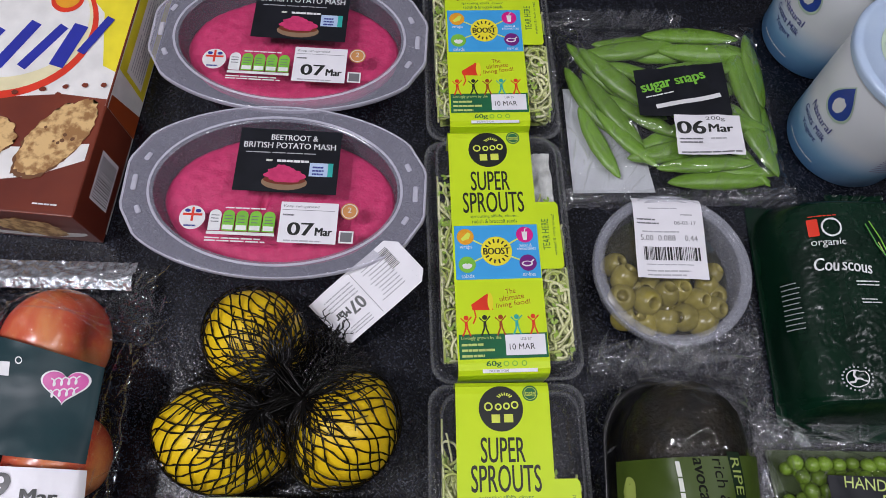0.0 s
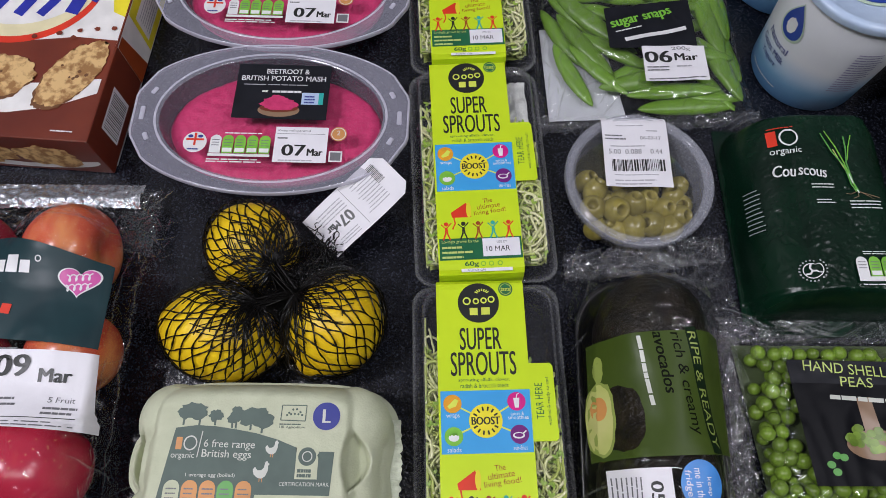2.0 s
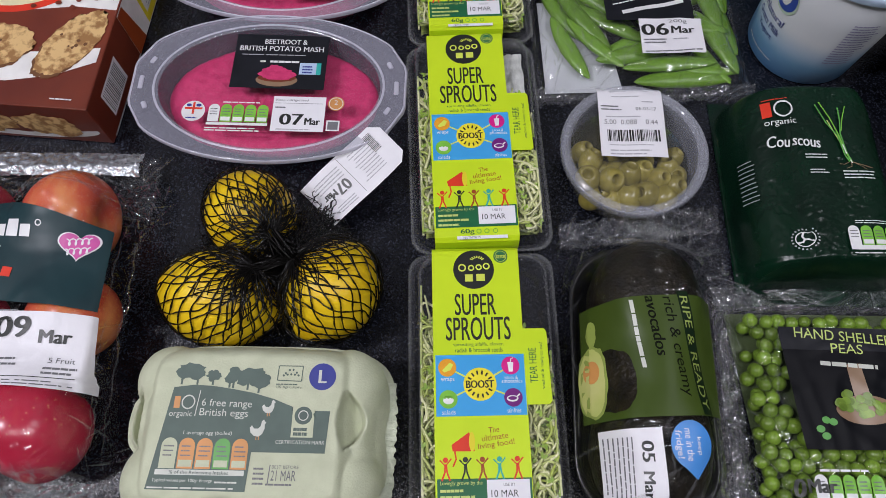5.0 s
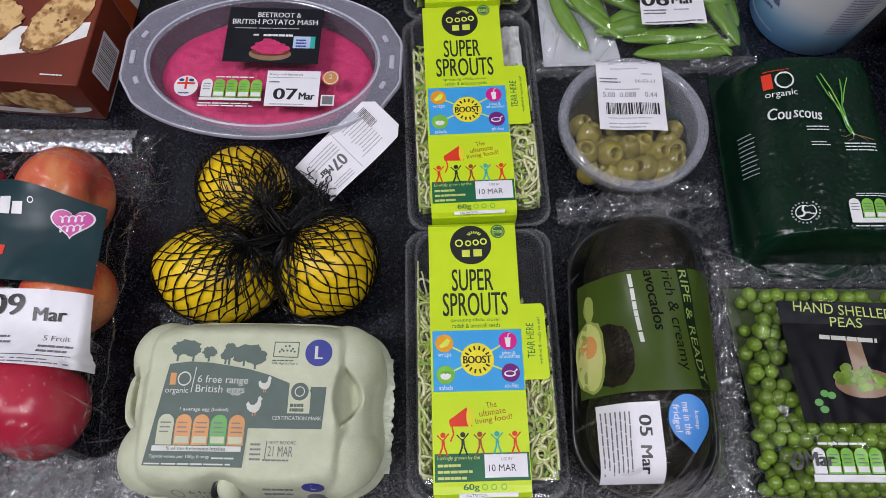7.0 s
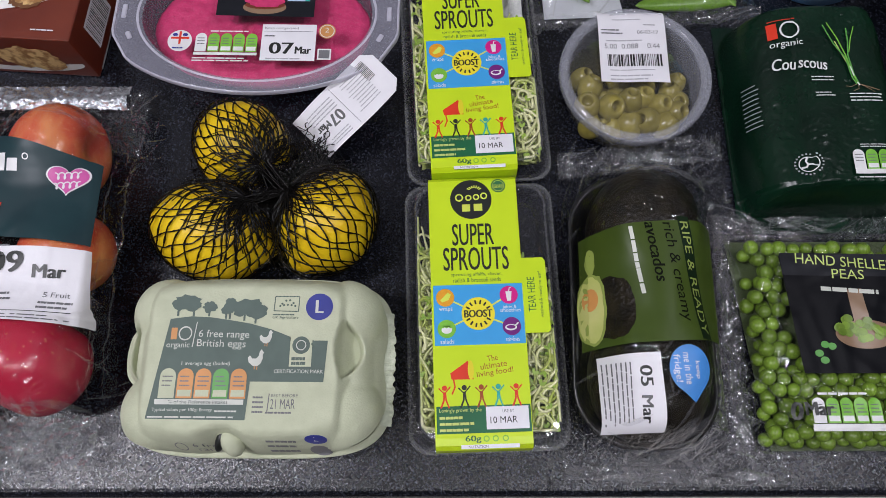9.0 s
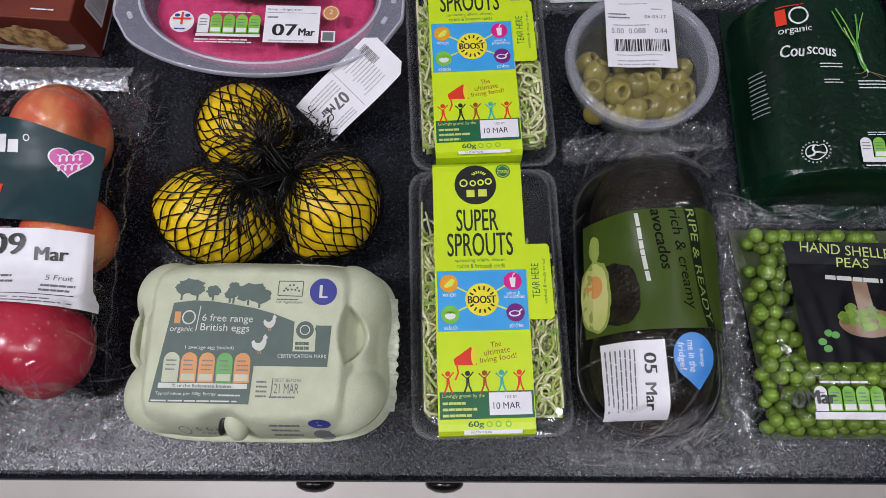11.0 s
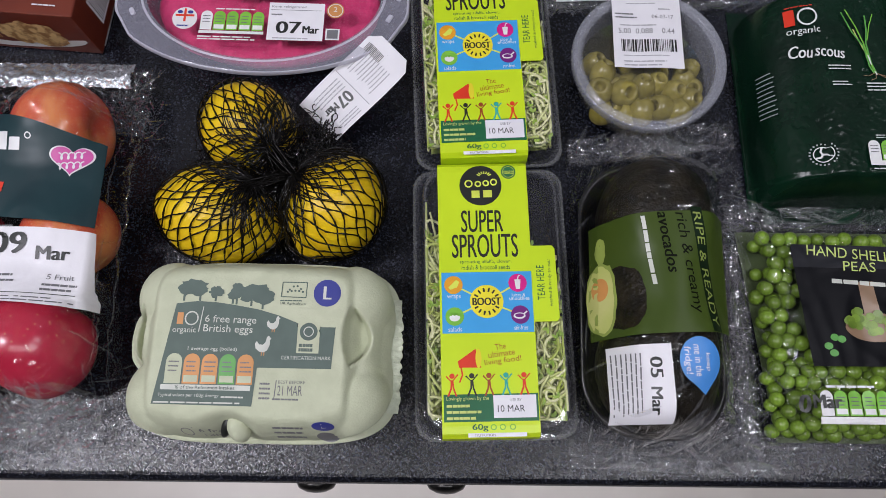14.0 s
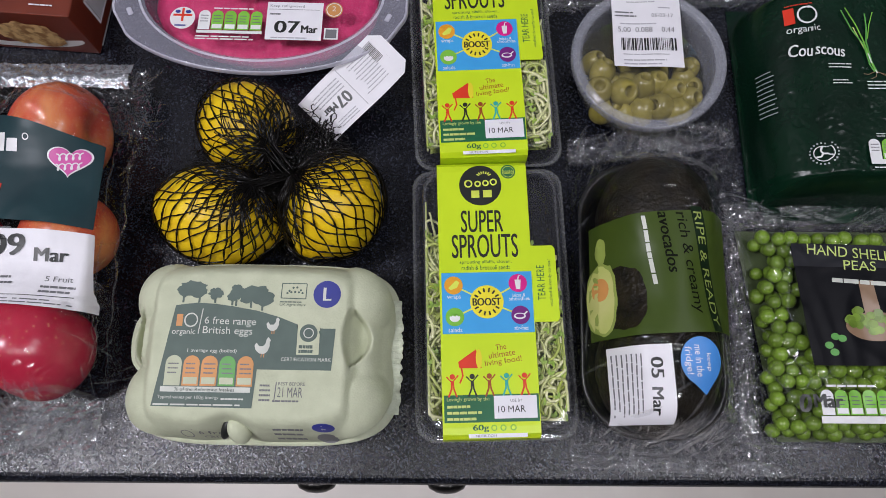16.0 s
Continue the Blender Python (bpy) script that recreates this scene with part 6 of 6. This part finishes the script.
# ---- couscous bag ----
def couscous_bag():
    ox, oy = 0.250, 0.2405
    t_ = thing("couscous_bag", ox, oy, TOP, 0, "dark bottle green plastic bag of couscous", "couscous bag")

    def height(x, y):
        # block with sloping flanks and a rounded far end
        far = max(0.0, y - 0.040) / 0.034
        half_l = 0.050 * math.sqrt(max(0.0, 1 - min(1, far) ** 2.6 * 0.55)) - 0.002 * (y < -0.06)
        dx = (x + 0.001) / max(half_l, 1e-4)
        q = max(0.0, 1 - abs(dx) ** (3.4 if dx < 0 else 6))
        e = min(1.0, max(0.0, 0.0735 - y) / 0.012) * min(1.0, max(0.0, y + 0.0725) / 0.010)
        z = 0.043 * q ** 0.55 * e ** 0.5
        return z * (1 - 0.10 * math.exp(-((y + 0.02) / 0.05) ** 2) * (x < -0.02)) + 0.0012 * noise.noise((x * 45, y * 45, 8)) * q

    bag = mesh("bag", *grid(110, 140, lambda a, b: (-0.053 + 0.104 * a, -0.0735 + 0.148 * b, max(0.0008, height(-0.053 + 0.104 * a, -0.0735 + 0.148 * b) + 0.0006 * wrinkle(a, b, 3.0, 6)))), M["bottle_green"], t_, "", True)
    film_sheet("front_seal", t_, -0.046, 0.048, -0.083, -0.072, lambda x, y: 0.004, M["bottle_green"], 60, 10, 3.1, 0.002, 60, label="folded green bag end")
    film_sheet("clear_fold", t_, -0.05, 0.05, -0.086, -0.079, lambda x, y: 0.003, M["film_seal"], 60, 6, 5.1, 0.002, 90, label="clear crimped bag edge")
    film_sheet("side_fold", t_, 0.002, 0.044, 0.070, 0.084, lambda x, y: 0.005, M["bottle_green"], 30, 10, 2.1, 0.002, 60, label="folded green bag top")

    def on(u, v, o):
        x, y = u * 0.001, v * 0.001
        return x, y, max(height(x, y), 0.001) + 0.0013 + o * 0.001
    pr = Print(bag, on)
    pr.bars(-33, 51.5, -17, 53, 1, M["red_ink"], 0.3)
    pr.rect("brand_block", -34, 38.5, -28.5, 50, M["red_ink"], 0.3, 3, 4)
    pr.ring("brand_ring", -21.5, 44, 4.6, 5.7, M["white_ink"], 0.3, 30, 1.12)
    pr.text("organic", -33.5, 30.6, -15.5, 36.4, M["white_ink"], 0.3, turn=-3)
    pr.text("Couscous", -33.5, 15, -2.5, 23, M["white_ink"], 0.3, turn=-7, bold=0.012, bend=-2)
    pr.bars(-14, 5.5, 3, 10, 2, M["white_ink"], 0.3, fill=0.35)
    pr.bars(-13, -5.5, -1, -1.5, 2, M["white_ink"], 0.3, fill=0.35)
    pr.bars(8, -9, 33, -2, 3, M["white_ink"], 0.3, fill=0.35)
    side = Print(bag, lambda u, v, o: on(u, v, o + 0.6))
    side.bars(-47.5, -18, -40.5, 14, 10, M["pale_grey_ink"], 0.3, fill=0.2)
    for pts, w, col in (([(2, 52), (7, 38), (13, 28), (15, 14), (17, 9)], 1.6, "leaf_ink"), ([(5, 54), (10, 42), (13.5, 30), (16, 16), (18, 9)], 1.5, "green_ink"), ([(17, 50), (16.5, 40), (15, 30), (16.5, 16), (18.5, 9)], 1.5, "leaf_ink"), ([(22, 51), (18.5, 42), (16, 32)], 1.0, "green_ink"), ([(8, 40), (11, 31), (15, 20)], 1.2, "yellow_green_ink"),
                        ([(15, 22), (16.5, 14), (18.5, 8)], 1.3, "white_ink"), ([(18, 9), (24, 7), (31, 5)], 0.9, "wood_print"), ([(17, 9), (13, 7), (10, 7.5)], 0.7, "wood_print"), ([(18, 9), (17.5, 5.5), (14, 4)], 0.7, "wood_print"), ([(19, 9), (25, 5), (27, 3.5)], 0.6, "wood_print")):
        pr.stroke("printed_leek", [(a - 3, b - 6) for a, b in pts], w * 0.62, M[col], 0.4)
    pr.ring("approval_ring", -23, -50, 4.6, 5.2, M["white_ink"], 0.4, 30)
    for k in range(20):
        t = 2 * math.pi * k / 20
        pr.rect("approval_dash", -23 + 6.9 * math.cos(t) - 0.5, -50 + 6.9 * math.sin(t) - 0.5, -23 + 6.9 * math.cos(t) + 0.5, -50 + 6.9 * math.sin(t) + 0.5, M["pale_grey_ink"], 0.4, 1, 1)
    for k in range(3):
        t = radians(90 + 120 * k)
        pr.stroke("approval_curve", [(-23, -50), (-23 + 2.2 * math.cos(t + 0.5), -50 + 2.2 * math.sin(t + 0.5)), (-23 + 4.6 * math.cos(t), -50 + 4.6 * math.sin(t))], 1.2, M["white_ink"], 0.5)
    nutrition(pr, 2, -55, 41, -42, ["white_ink", "green_ink", "green_ink", "green_ink", "green_ink"], 0.4)
    pr.rect("reference_strip", 2.5, -58, 42, -55, M["white_ink"], 0.4, 8, 2)
    pr.bars(8, -40.5, 34, -37.5, 2, M["white_ink"], 0.4, fill=0.35)
    pr.bars(4, -60.5, 40, -59, 1, M["white_ink"], 0.4)
    return t_


couscous_bag()


# ---- sugar snap peas ----
def sugar_snap_bag():
    ox, oy = 0.1475, 0.3915
    t_ = thing("sugar_snap_bag", ox, oy, TOP, 2.5, "clear bag of green sugar snap pea pods", "vegetable bag")
    pods = [(-10, 56, 2, 84), (25, 59, -3, 80), (45, 50, -8, 70), (-25, 46, 8, 78), (5, 46, 3, 76), (30, 43, -5, 74),
            (-50, 30, -52, 70), (-38, 20, -48, 78), (-58, 5, -62, 72), (-44, -5, -58, 76), (-28, 10, -40, 74), (-20, -12, -35, 70), (-55, -30, -68, 68), (-36, -30, -50, 66), (-15, 28, -25, 70),
            (58, 15, -82, 80), (66, -5, -78, 78), (60, -30, -68, 70), (52, 36, -72, 66), (68, 28, -88, 70), (50, -42, -60, 62),
            (20, -50, 3, 78), (30, -60, 0, 80), (-2, -40, 12, 74), (40, -52, -6, 70), (10, 5, -20, 80), (30, 12, 12, 80), (35, -15, -10, 78), (5, -22, 22, 74), (20, 28, 5, 78)]
    rnd = random.Random(4)

    def pod_mesh():
        rings, n, m = [], 12, 26
        for j in range(m + 1):
            s = j / m
            w = (math.sin(math.pi * s) ** 0.62) * (1 + 0.025 * math.sin(s * 26)) + 0.03
            bend = 0.10 * (s - 0.5) ** 2
            rings.append([((s - 0.5), bend + 0.100 * w * math.cos(2 * math.pi * i / n), 0.058 * w * math.sin(2 * math.pi * i / n) * (1 + 0.06 * math.sin(s * 30))) for i in range(n)])
        return loft(rings, True, True)
    me = None
    for k, (x, y, a, l) in enumerate(pods):
        if me is None:
            ob = mesh("pod", *pod_mesh(), M["pod"], t_, "plump green sugar snap pod", True)
            me = ob.data
        else:
            ob = new("pod", me)
            ob.parent = t_
        q = l * 0.001 * 0.92
        ob.matrix_basis = pose(x * 0.00098, y * 0.00098, 0.0055 + 0.0055 * (k % 2) + rnd.uniform(0, 0.002), rnd.uniform(-20, 20), 0, a) @ Matrix.Diagonal((q, q * rnd.choice((-1.05, 1.05)), q, 1))

    def cover(x, y):
        e = min(1, max(0, 0.076 - abs(x)) / 0.015) * min(1, max(0, 0.070 - abs(y)) / 0.015)
        return 0.002 + 0.0175 * e ** 0.5
    mesh("back_panel", *grid(4, 4, lambda a, b: (-0.073 + (0.048 + 0.01 * (1 - b)) * a, -0.066 + 0.085 * b, 0.0012)), M["white_back"], t_, "pale printed back of the bag")
    film_sheet("film", t_, -0.080, 0.080, -0.073, 0.073, cover, M["film_bag"], 120, 110, 1.4, 0.0026, 34, label="clear crinkled bag film")
    film_sheet("end_seal", t_, -0.082, 0.02, 0.066, 0.082, lambda x, y: 0.010, M["film_facet"], 80, 14, 2.4, 0.005, 60, label="crimped clear bag top")
    film_sheet("bottom_edge", t_, -0.082, 0.082, -0.080, -0.066, lambda x, y: 0.006, M["film_facet"], 100, 14, 3.4, 0.004, 60, label="crumpled clear bag edge")
    for args in ((-0.078, 0.076, -0.070, -0.035, 30, 41, 40), (-0.078, -0.035, -0.06, 0.06, 30, 42, 70), (0.04, 0.078, -0.06, 0.06, 24, 43, 80), (-0.07, 0.07, 0.035, 0.072, 30, 44, 40)):
        folds(t_, *args[:4], cover, *args[4:])

    def on(u, v, o):
        x, y = u * 0.001, v * 0.001
        return x, y, cover(x, y) + 0.0022 + 0.001 * wrinkle(x, y, 1.4, 30) + o * 0.001
    panel = mesh("black_panel", *grid(30, 22, lambda a, b: on(-26 + 66 * a, -16.5 - 2 * a + (37 + 9 * a) * b, 0)), M["card_black"], t_, "black printed film panel", True)
    pr = Print(panel, on)
    pr.text("sugar snaps", -22.5, 5, 25.5, 13, M["green_ink"], 0.4, turn=14, bold=0.03)
    pr.bars(-20, 0, 4, 2, 1, M["white_ink"], 0.4, turn=12)
    pr.rect("brand_bar", -14, -7, 34, -3.6, M["white_ink"], 0.4, 24, 3, turn=11)
    lab = mesh("date_label", *grid(20, 14, lambda a, b: on(-2.5 + 46.5 * a - 1.0 * (1 - b), -47.5 + 31 * b - 1.0 * a, 1.0)), M["white_paper"], t_, "white printed date label", True)
    pl = Print(lab, on)
    pl.text("06", -1.5, -32, 18, -22, M["black_ink"], 1.4, bold=0.035)
    pl.text("Mar", 20.5, -30.5, 37.5, -24.5, M["black_ink"], 1.4, bold=0.035)
    pl.text("200g", 19, -22.5, 33, -18.8, M["grey_ink"], 1.4)
    pl.bars(-1, -39, 20, -33.5, 2, M["grey_ink"], 1.4, fill=0.4)
    pl.bars(21, -36, 34, -33.6, 1, M["pale_grey_ink"], 1.4)
    pl.bars(-1, -46.6, 42, -44.6, 1, M["grey_ink"], 1.4)
    return t_


sugar_snap_bag()


# ---- yogurt pots ----
def yogurt_pot(x, y, turn):
    t_ = thing("yogurt_pot", x, y, TOP, turn, "tall white and pale blue yogurt pot with foil lid", "yogurt pot", "yogurt pots")
    rb, rt, h = 0.0405, 0.0468, 0.099
    pot = mesh("pot", *loft(lathe([(rb - 0.003, 0.0012), (rb - 0.001, 0.0008), (rb, 0.002), (rb + 0.3 * (rt - rb), 0.03), (rb + 0.62 * (rt - rb), 0.062), (rt - 0.0012, 0.088), (rt - 0.0022, 0.0905), (rt - 0.0006, 0.0935), (rt + 0.0010, h - 0.003)], 72), True), M["pot_print"], t_, "white pot fading to sky blue", True)
    lid = mesh("lid", *loft(lathe([(rt + 0.0014, h - 0.006), (rt + 0.0022, h - 0.002), (rt + 0.0016, h), (rt - 0.002, h + 0.0012), (rt - 0.004, h - 0.0006), (0.02, h - 0.001), (0.004, h - 0.001)], 72), False, True), M["lid_foil"], t_, "pale blue foil lid with round emblem", True)
    pl = Print(lid, flat(98.4))
    pl.ring("emblem_ring", 3, -2, 27, 29.5, M["pale_green"], 0.3, 48)
    pl.disc("emblem", 3, -2, 27, M["navy_bright"], 0.5, n=40)
    pl.disc("pale_shape", 4, -2, 12, M["white_ink"], 0.8, 15, wobble=0.15)
    pl.disc("pale_shape", -6, 12, 6, M["white_ink"], 0.8, 3.5, wobble=0.3)
    pl.disc("pale_shape", 15, 11, 6, M["white_ink"], 0.8, 3.0, wobble=0.3)
    for k in range(22):
        t = radians(190 + 160 * k / 21)
        pl.rect("emblem_dash", 3 + 23 * math.cos(t) - 1.2, -2 + 23 * math.sin(t) - 1.6, 3 + 23 * math.cos(t) + 1.2, -2 + 23 * math.sin(t) + 1.6, M["white_ink"], 0.9, 1, 1)
    for k in range(14):
        t = radians(125 + 60 * k / 13)
        pl.rect("edge_print", 38 * math.cos(t) - 1, 38 * math.sin(t) - 1.4, 38 * math.cos(t) + 1, 38 * math.sin(t) + 1.4, M["navy_ink"], 0.5, 1, 1)

    def round_(u, v, o):
        r = rb + (rt - rb) * v / 99 + 0.0005 + o * 0.001
        a = u / 43.5
        return r * math.cos(a), r * math.sin(a), v * 0.001
    pr = Print(pot, round_)
    drop = [(12.5 * math.sin(t) * math.sin(t / 2) ** 1.3, 70 + 15 * math.cos(t)) for t in [2 * math.pi * k / 40 for k in range(40)]]
    pr.shape("emblem_border", [(a * 1.16, 69.5 + (b - 70) * 1.12) for a, b in drop], M["pale_green"], 0.2, 2)
    pr.shape("emblem", drop, M["navy_bright"], 0.5, 2)
    pr.disc("pale_shape", 0, 66, 4.2, M["white_ink"], 0.8, 6.5, wobble=0.2)
    pr.text("Natural", -16, 42, 8, 48, M["navy_ink"], 0.3)
    pr.text("Goats Milk", -20, 33, 9, 38.5, M["navy_ink"], 0.3)
    pr.text("Yogurt", -14, 25, 5, 30.5, M["navy_ink"], 0.3)
    pr.bars(-18, 11, 18, 12.6, 1, M["white_ink"], 0.3)
    pr.bars(46, 30, 66, 74, 16, M["pale_violet"], 0.3, fill=0.4)
    return t_


def gradient_pot():
    m = material("pot_print", (0.78, 0.80, 0.82), 0.35, (0.74, 0.76, 0.79), 30)
    nt = m.node_tree
    b = nt.nodes["Principled BSDF"]
    tc = nt.nodes["Texture Coordinate"]
    sep = nt.nodes.new("ShaderNodeSeparateXYZ")
    nt.links.new(tc.outputs["Object"], sep.inputs[0])
    ramp = nt.nodes.new("ShaderNodeValToRGB")
    e = ramp.color_ramp.elements
    e[0].position, e[0].color = 0.004, (0.13, 0.33, 0.62, 1)
    e[1].position, e[1].color = 0.045, (0.78, 0.80, 0.82, 1)
    mid = e.new(0.02)
    mid.color = (0.22, 0.45, 0.68, 1)
    nt.links.new(sep.outputs["Z"], ramp.inputs["Fac"])
    mul = nt.nodes.new("ShaderNodeMixRGB")
    mul.blend_type, mul.inputs[0].default_value = "MULTIPLY", 0.25
    nt.links.new(ramp.outputs["Color"], mul.inputs[1])
    nt.links.new(b.inputs["Base Color"].links[0].from_socket, mul.inputs[2])
    nt.links.new(mul.outputs[0], b.inputs["Base Color"])
    return m


M["pot_print"] = gradient_pot()
yogurt_pot(0.2770, 0.3735, 200)
yogurt_pot(0.2720, 0.4625, 205)


# ---- cereal box ----
def cereal_box():
    t_ = thing("cereal_box", -0.2370, 0.2765, TOP, -4.0, "cereal box lying flat, brown and yellow printed card", "cereal box")
    W, L, H = 0.185, 0.262, 0.0435
    body = box("carton", -W, 0, 0, L, 0.0006, H, M["brown_box"], t_, "glossy printed carton", 0.0008)
    top = Print(body, lambda u, v, o: (u * 0.001, v * 0.001, H + o * 0.001))
    top.rect("white_field", -184, 78, -0.8, 261, M["box_white"], 0.15, 2, 2)
    top.shape("yellow_field", [(-0.8, 104), (-0.8, 261), (-184, 261), (-184, 215), (-60, 190), (-20, 150), (-10, 108)], M["box_yellow"], 0.25, 2)
    top.disc("red_border", -82, 132, 61, M["red_ink"], 0.35, 57, 60, 4)
    top.disc("cream_oval", -83, 134, 58, M["box_cream"], 0.45, 53.5, 60, 4)
    top.disc("white_oval", -83, 138, 55, M["box_white"], 0.55, 47, 60, 4)
    for pts, w in (([(-62, 101), (-43, 136)], 7), ([(-40, 104), (-32, 138)], 10), ([(-27, 116), (-14, 146)], 6), ([(-78, 100), (-62, 137)], 8), ([(-98, 100), (-84, 130)], 8), ([(-120, 104), (-108, 146)], 9)):
        top.stroke("blue_stroke", pts, w, M["royal_blue"], 0.75)
    top.disc("sun_mark", -47, 158, 11, M["red_ink"], 0.8)
    top.disc("sun_mark", -47, 159, 8.5, M["orange_ink"], 1.0)
    top.rect("brown_field", -184, 0.8, -0.8, 78, M["brown_box"], 0.2, 2, 2)
    top.shape("brown_edge", [(-184, 72), (-120, 74), (-60, 79), (-30, 84), (-0.8, 83), (-0.8, 70), (-184, 68)], M["brown_box"], 0.3)
    rnd = random.Random(6)
    for u, v in ((-60, 82), (-43, 86), (-29, 89.5), (-17, 91.5), (-5.5, 93), (-32, 83)):
        top.shape("chocolate_chip", [(u + rnd.uniform(1.6, 2.8) * math.cos(a), v + rnd.uniform(1.4, 2.4) * math.sin(a)) for a in [k * 1.05 for k in range(6)]], M["brown_box"], 0.9)
    top.shape("plate_print", [(-170, 30), (-130, 21), (-90, 17), (-60, 18.5), (-30, 25), (-3, 38), (-3, 50), (-40, 44), (-90, 40), (-170, 42)], M["box_white"], 0.5)
    for u, v, r, ry, tn in ((-24, 53, 31, 16, 60), (-78, 46, 29, 18, 12), (-134, 48, 27, 18, -6)):
        pts = []
        for k in range(70):
            a = 2 * math.pi * k / 70
            q = 1 + 0.10 * noise.noise((math.cos(a) * 3 + u, math.sin(a) * 3, 2)) + 0.09 * noise.noise((math.cos(a) * 9 + u, math.sin(a) * 9, 6))
            x, y = r * q * math.cos(a), ry * q * math.sin(a)
            px, py = u + x * math.cos(radians(tn)) - y * math.sin(radians(tn)), v + x * math.sin(radians(tn)) + y * math.cos(radians(tn))
            pts.append((min(-0.9 - 0.001 * k, px), py))
        top.shape("biscuit_shadow", [(a - 1.5, b - 3) for a, b in pts], M["biscuit_dark"], 0.7)
        top.shape("biscuit_print", pts, M["biscuit"], 0.9)
        for j in range(6):
            a, q = rnd.uniform(0, 6.28), rnd.random() * 0.6
            top.disc("biscuit_speck", min(-3, u + 0.6 * r * q * math.cos(a)), v + ry * q * math.sin(a), rnd.uniform(0.8, 1.6), M["biscuit_dark"], 1.1, n=8, rings=1, wobble=0.4)
    top.bars(-26, 6, -8, 8, 1, M["white_ink"], 1.0)
    side = Print(body, lambda u, v, o: (o * 0.001, u * 0.001, v * 0.001))
    side.rect("white_field", 78, 0.8, 261, 42.6, M["box_white"], 0.15, 2, 2)
    side.rect("yellow_field", 108, 2, 261, 42, M["box_yellow"], 0.3, 2, 2)
    side.rect("white_field", 112, 9, 258, 33, M["box_white"], 0.45, 2, 2)
    side.bars(116, 11, 250, 31, 7, M["pale_grey_ink"], 0.6, fill=0.3)
    side.shape("red_stripe", [(78, 1), (96, 1), (88, 42), (78, 42)], M["brown_red_ink"], 0.45)
    side.rect("barcode_panel", 18, 9, 52, 33, M["white_paper"], 0.3, 2, 2)
    for k in range(17):
        side.rect("barcode_bar", 20 + k * 1.75, 11, 20.4 + k * 1.75 + 0.7 * rnd.random(), 31, M["grey_ink"], 0.45, 1, 1)
    side.rect("white_edge", 6, 0.6, 80, 2.4, M["pale_grey_ink"], 0.3, 2, 1)
    end = Print(body, lambda u, v, o: (u * 0.001, -o * 0.001, v * 0.001))
    end.disc("plate_print", -58, 15, 54, M["box_white"], 0.2, 11, 40, 3)
    end.shape("plate_shade", [(-112, 16), (-58, 9.5), (-4, 17), (-4, 27), (-112, 27)], M["brown_box"], 0.3)
    for u, r in ((-38, 22), (-84, 24)):
        end.disc("biscuit_print", u, 21, r, M["biscuit"], 0.5, 13, 40, 4, 0.3)
    return t_


cereal_box()


def dark_squash():
    ob = mesh("squash", *ellipsoid((0, 0, 0), (0.2, 1, 0), 0.056, 0.041, 48, 32, None, 0.10, 130), M["leaf_dark"], smooth=True)
    ob.matrix_world = pose(0.362, 0.335, TOP + 0.040)
    return tagged(ob, "dark green and brown knobbly squash on worktop", "squash")


dark_squash()
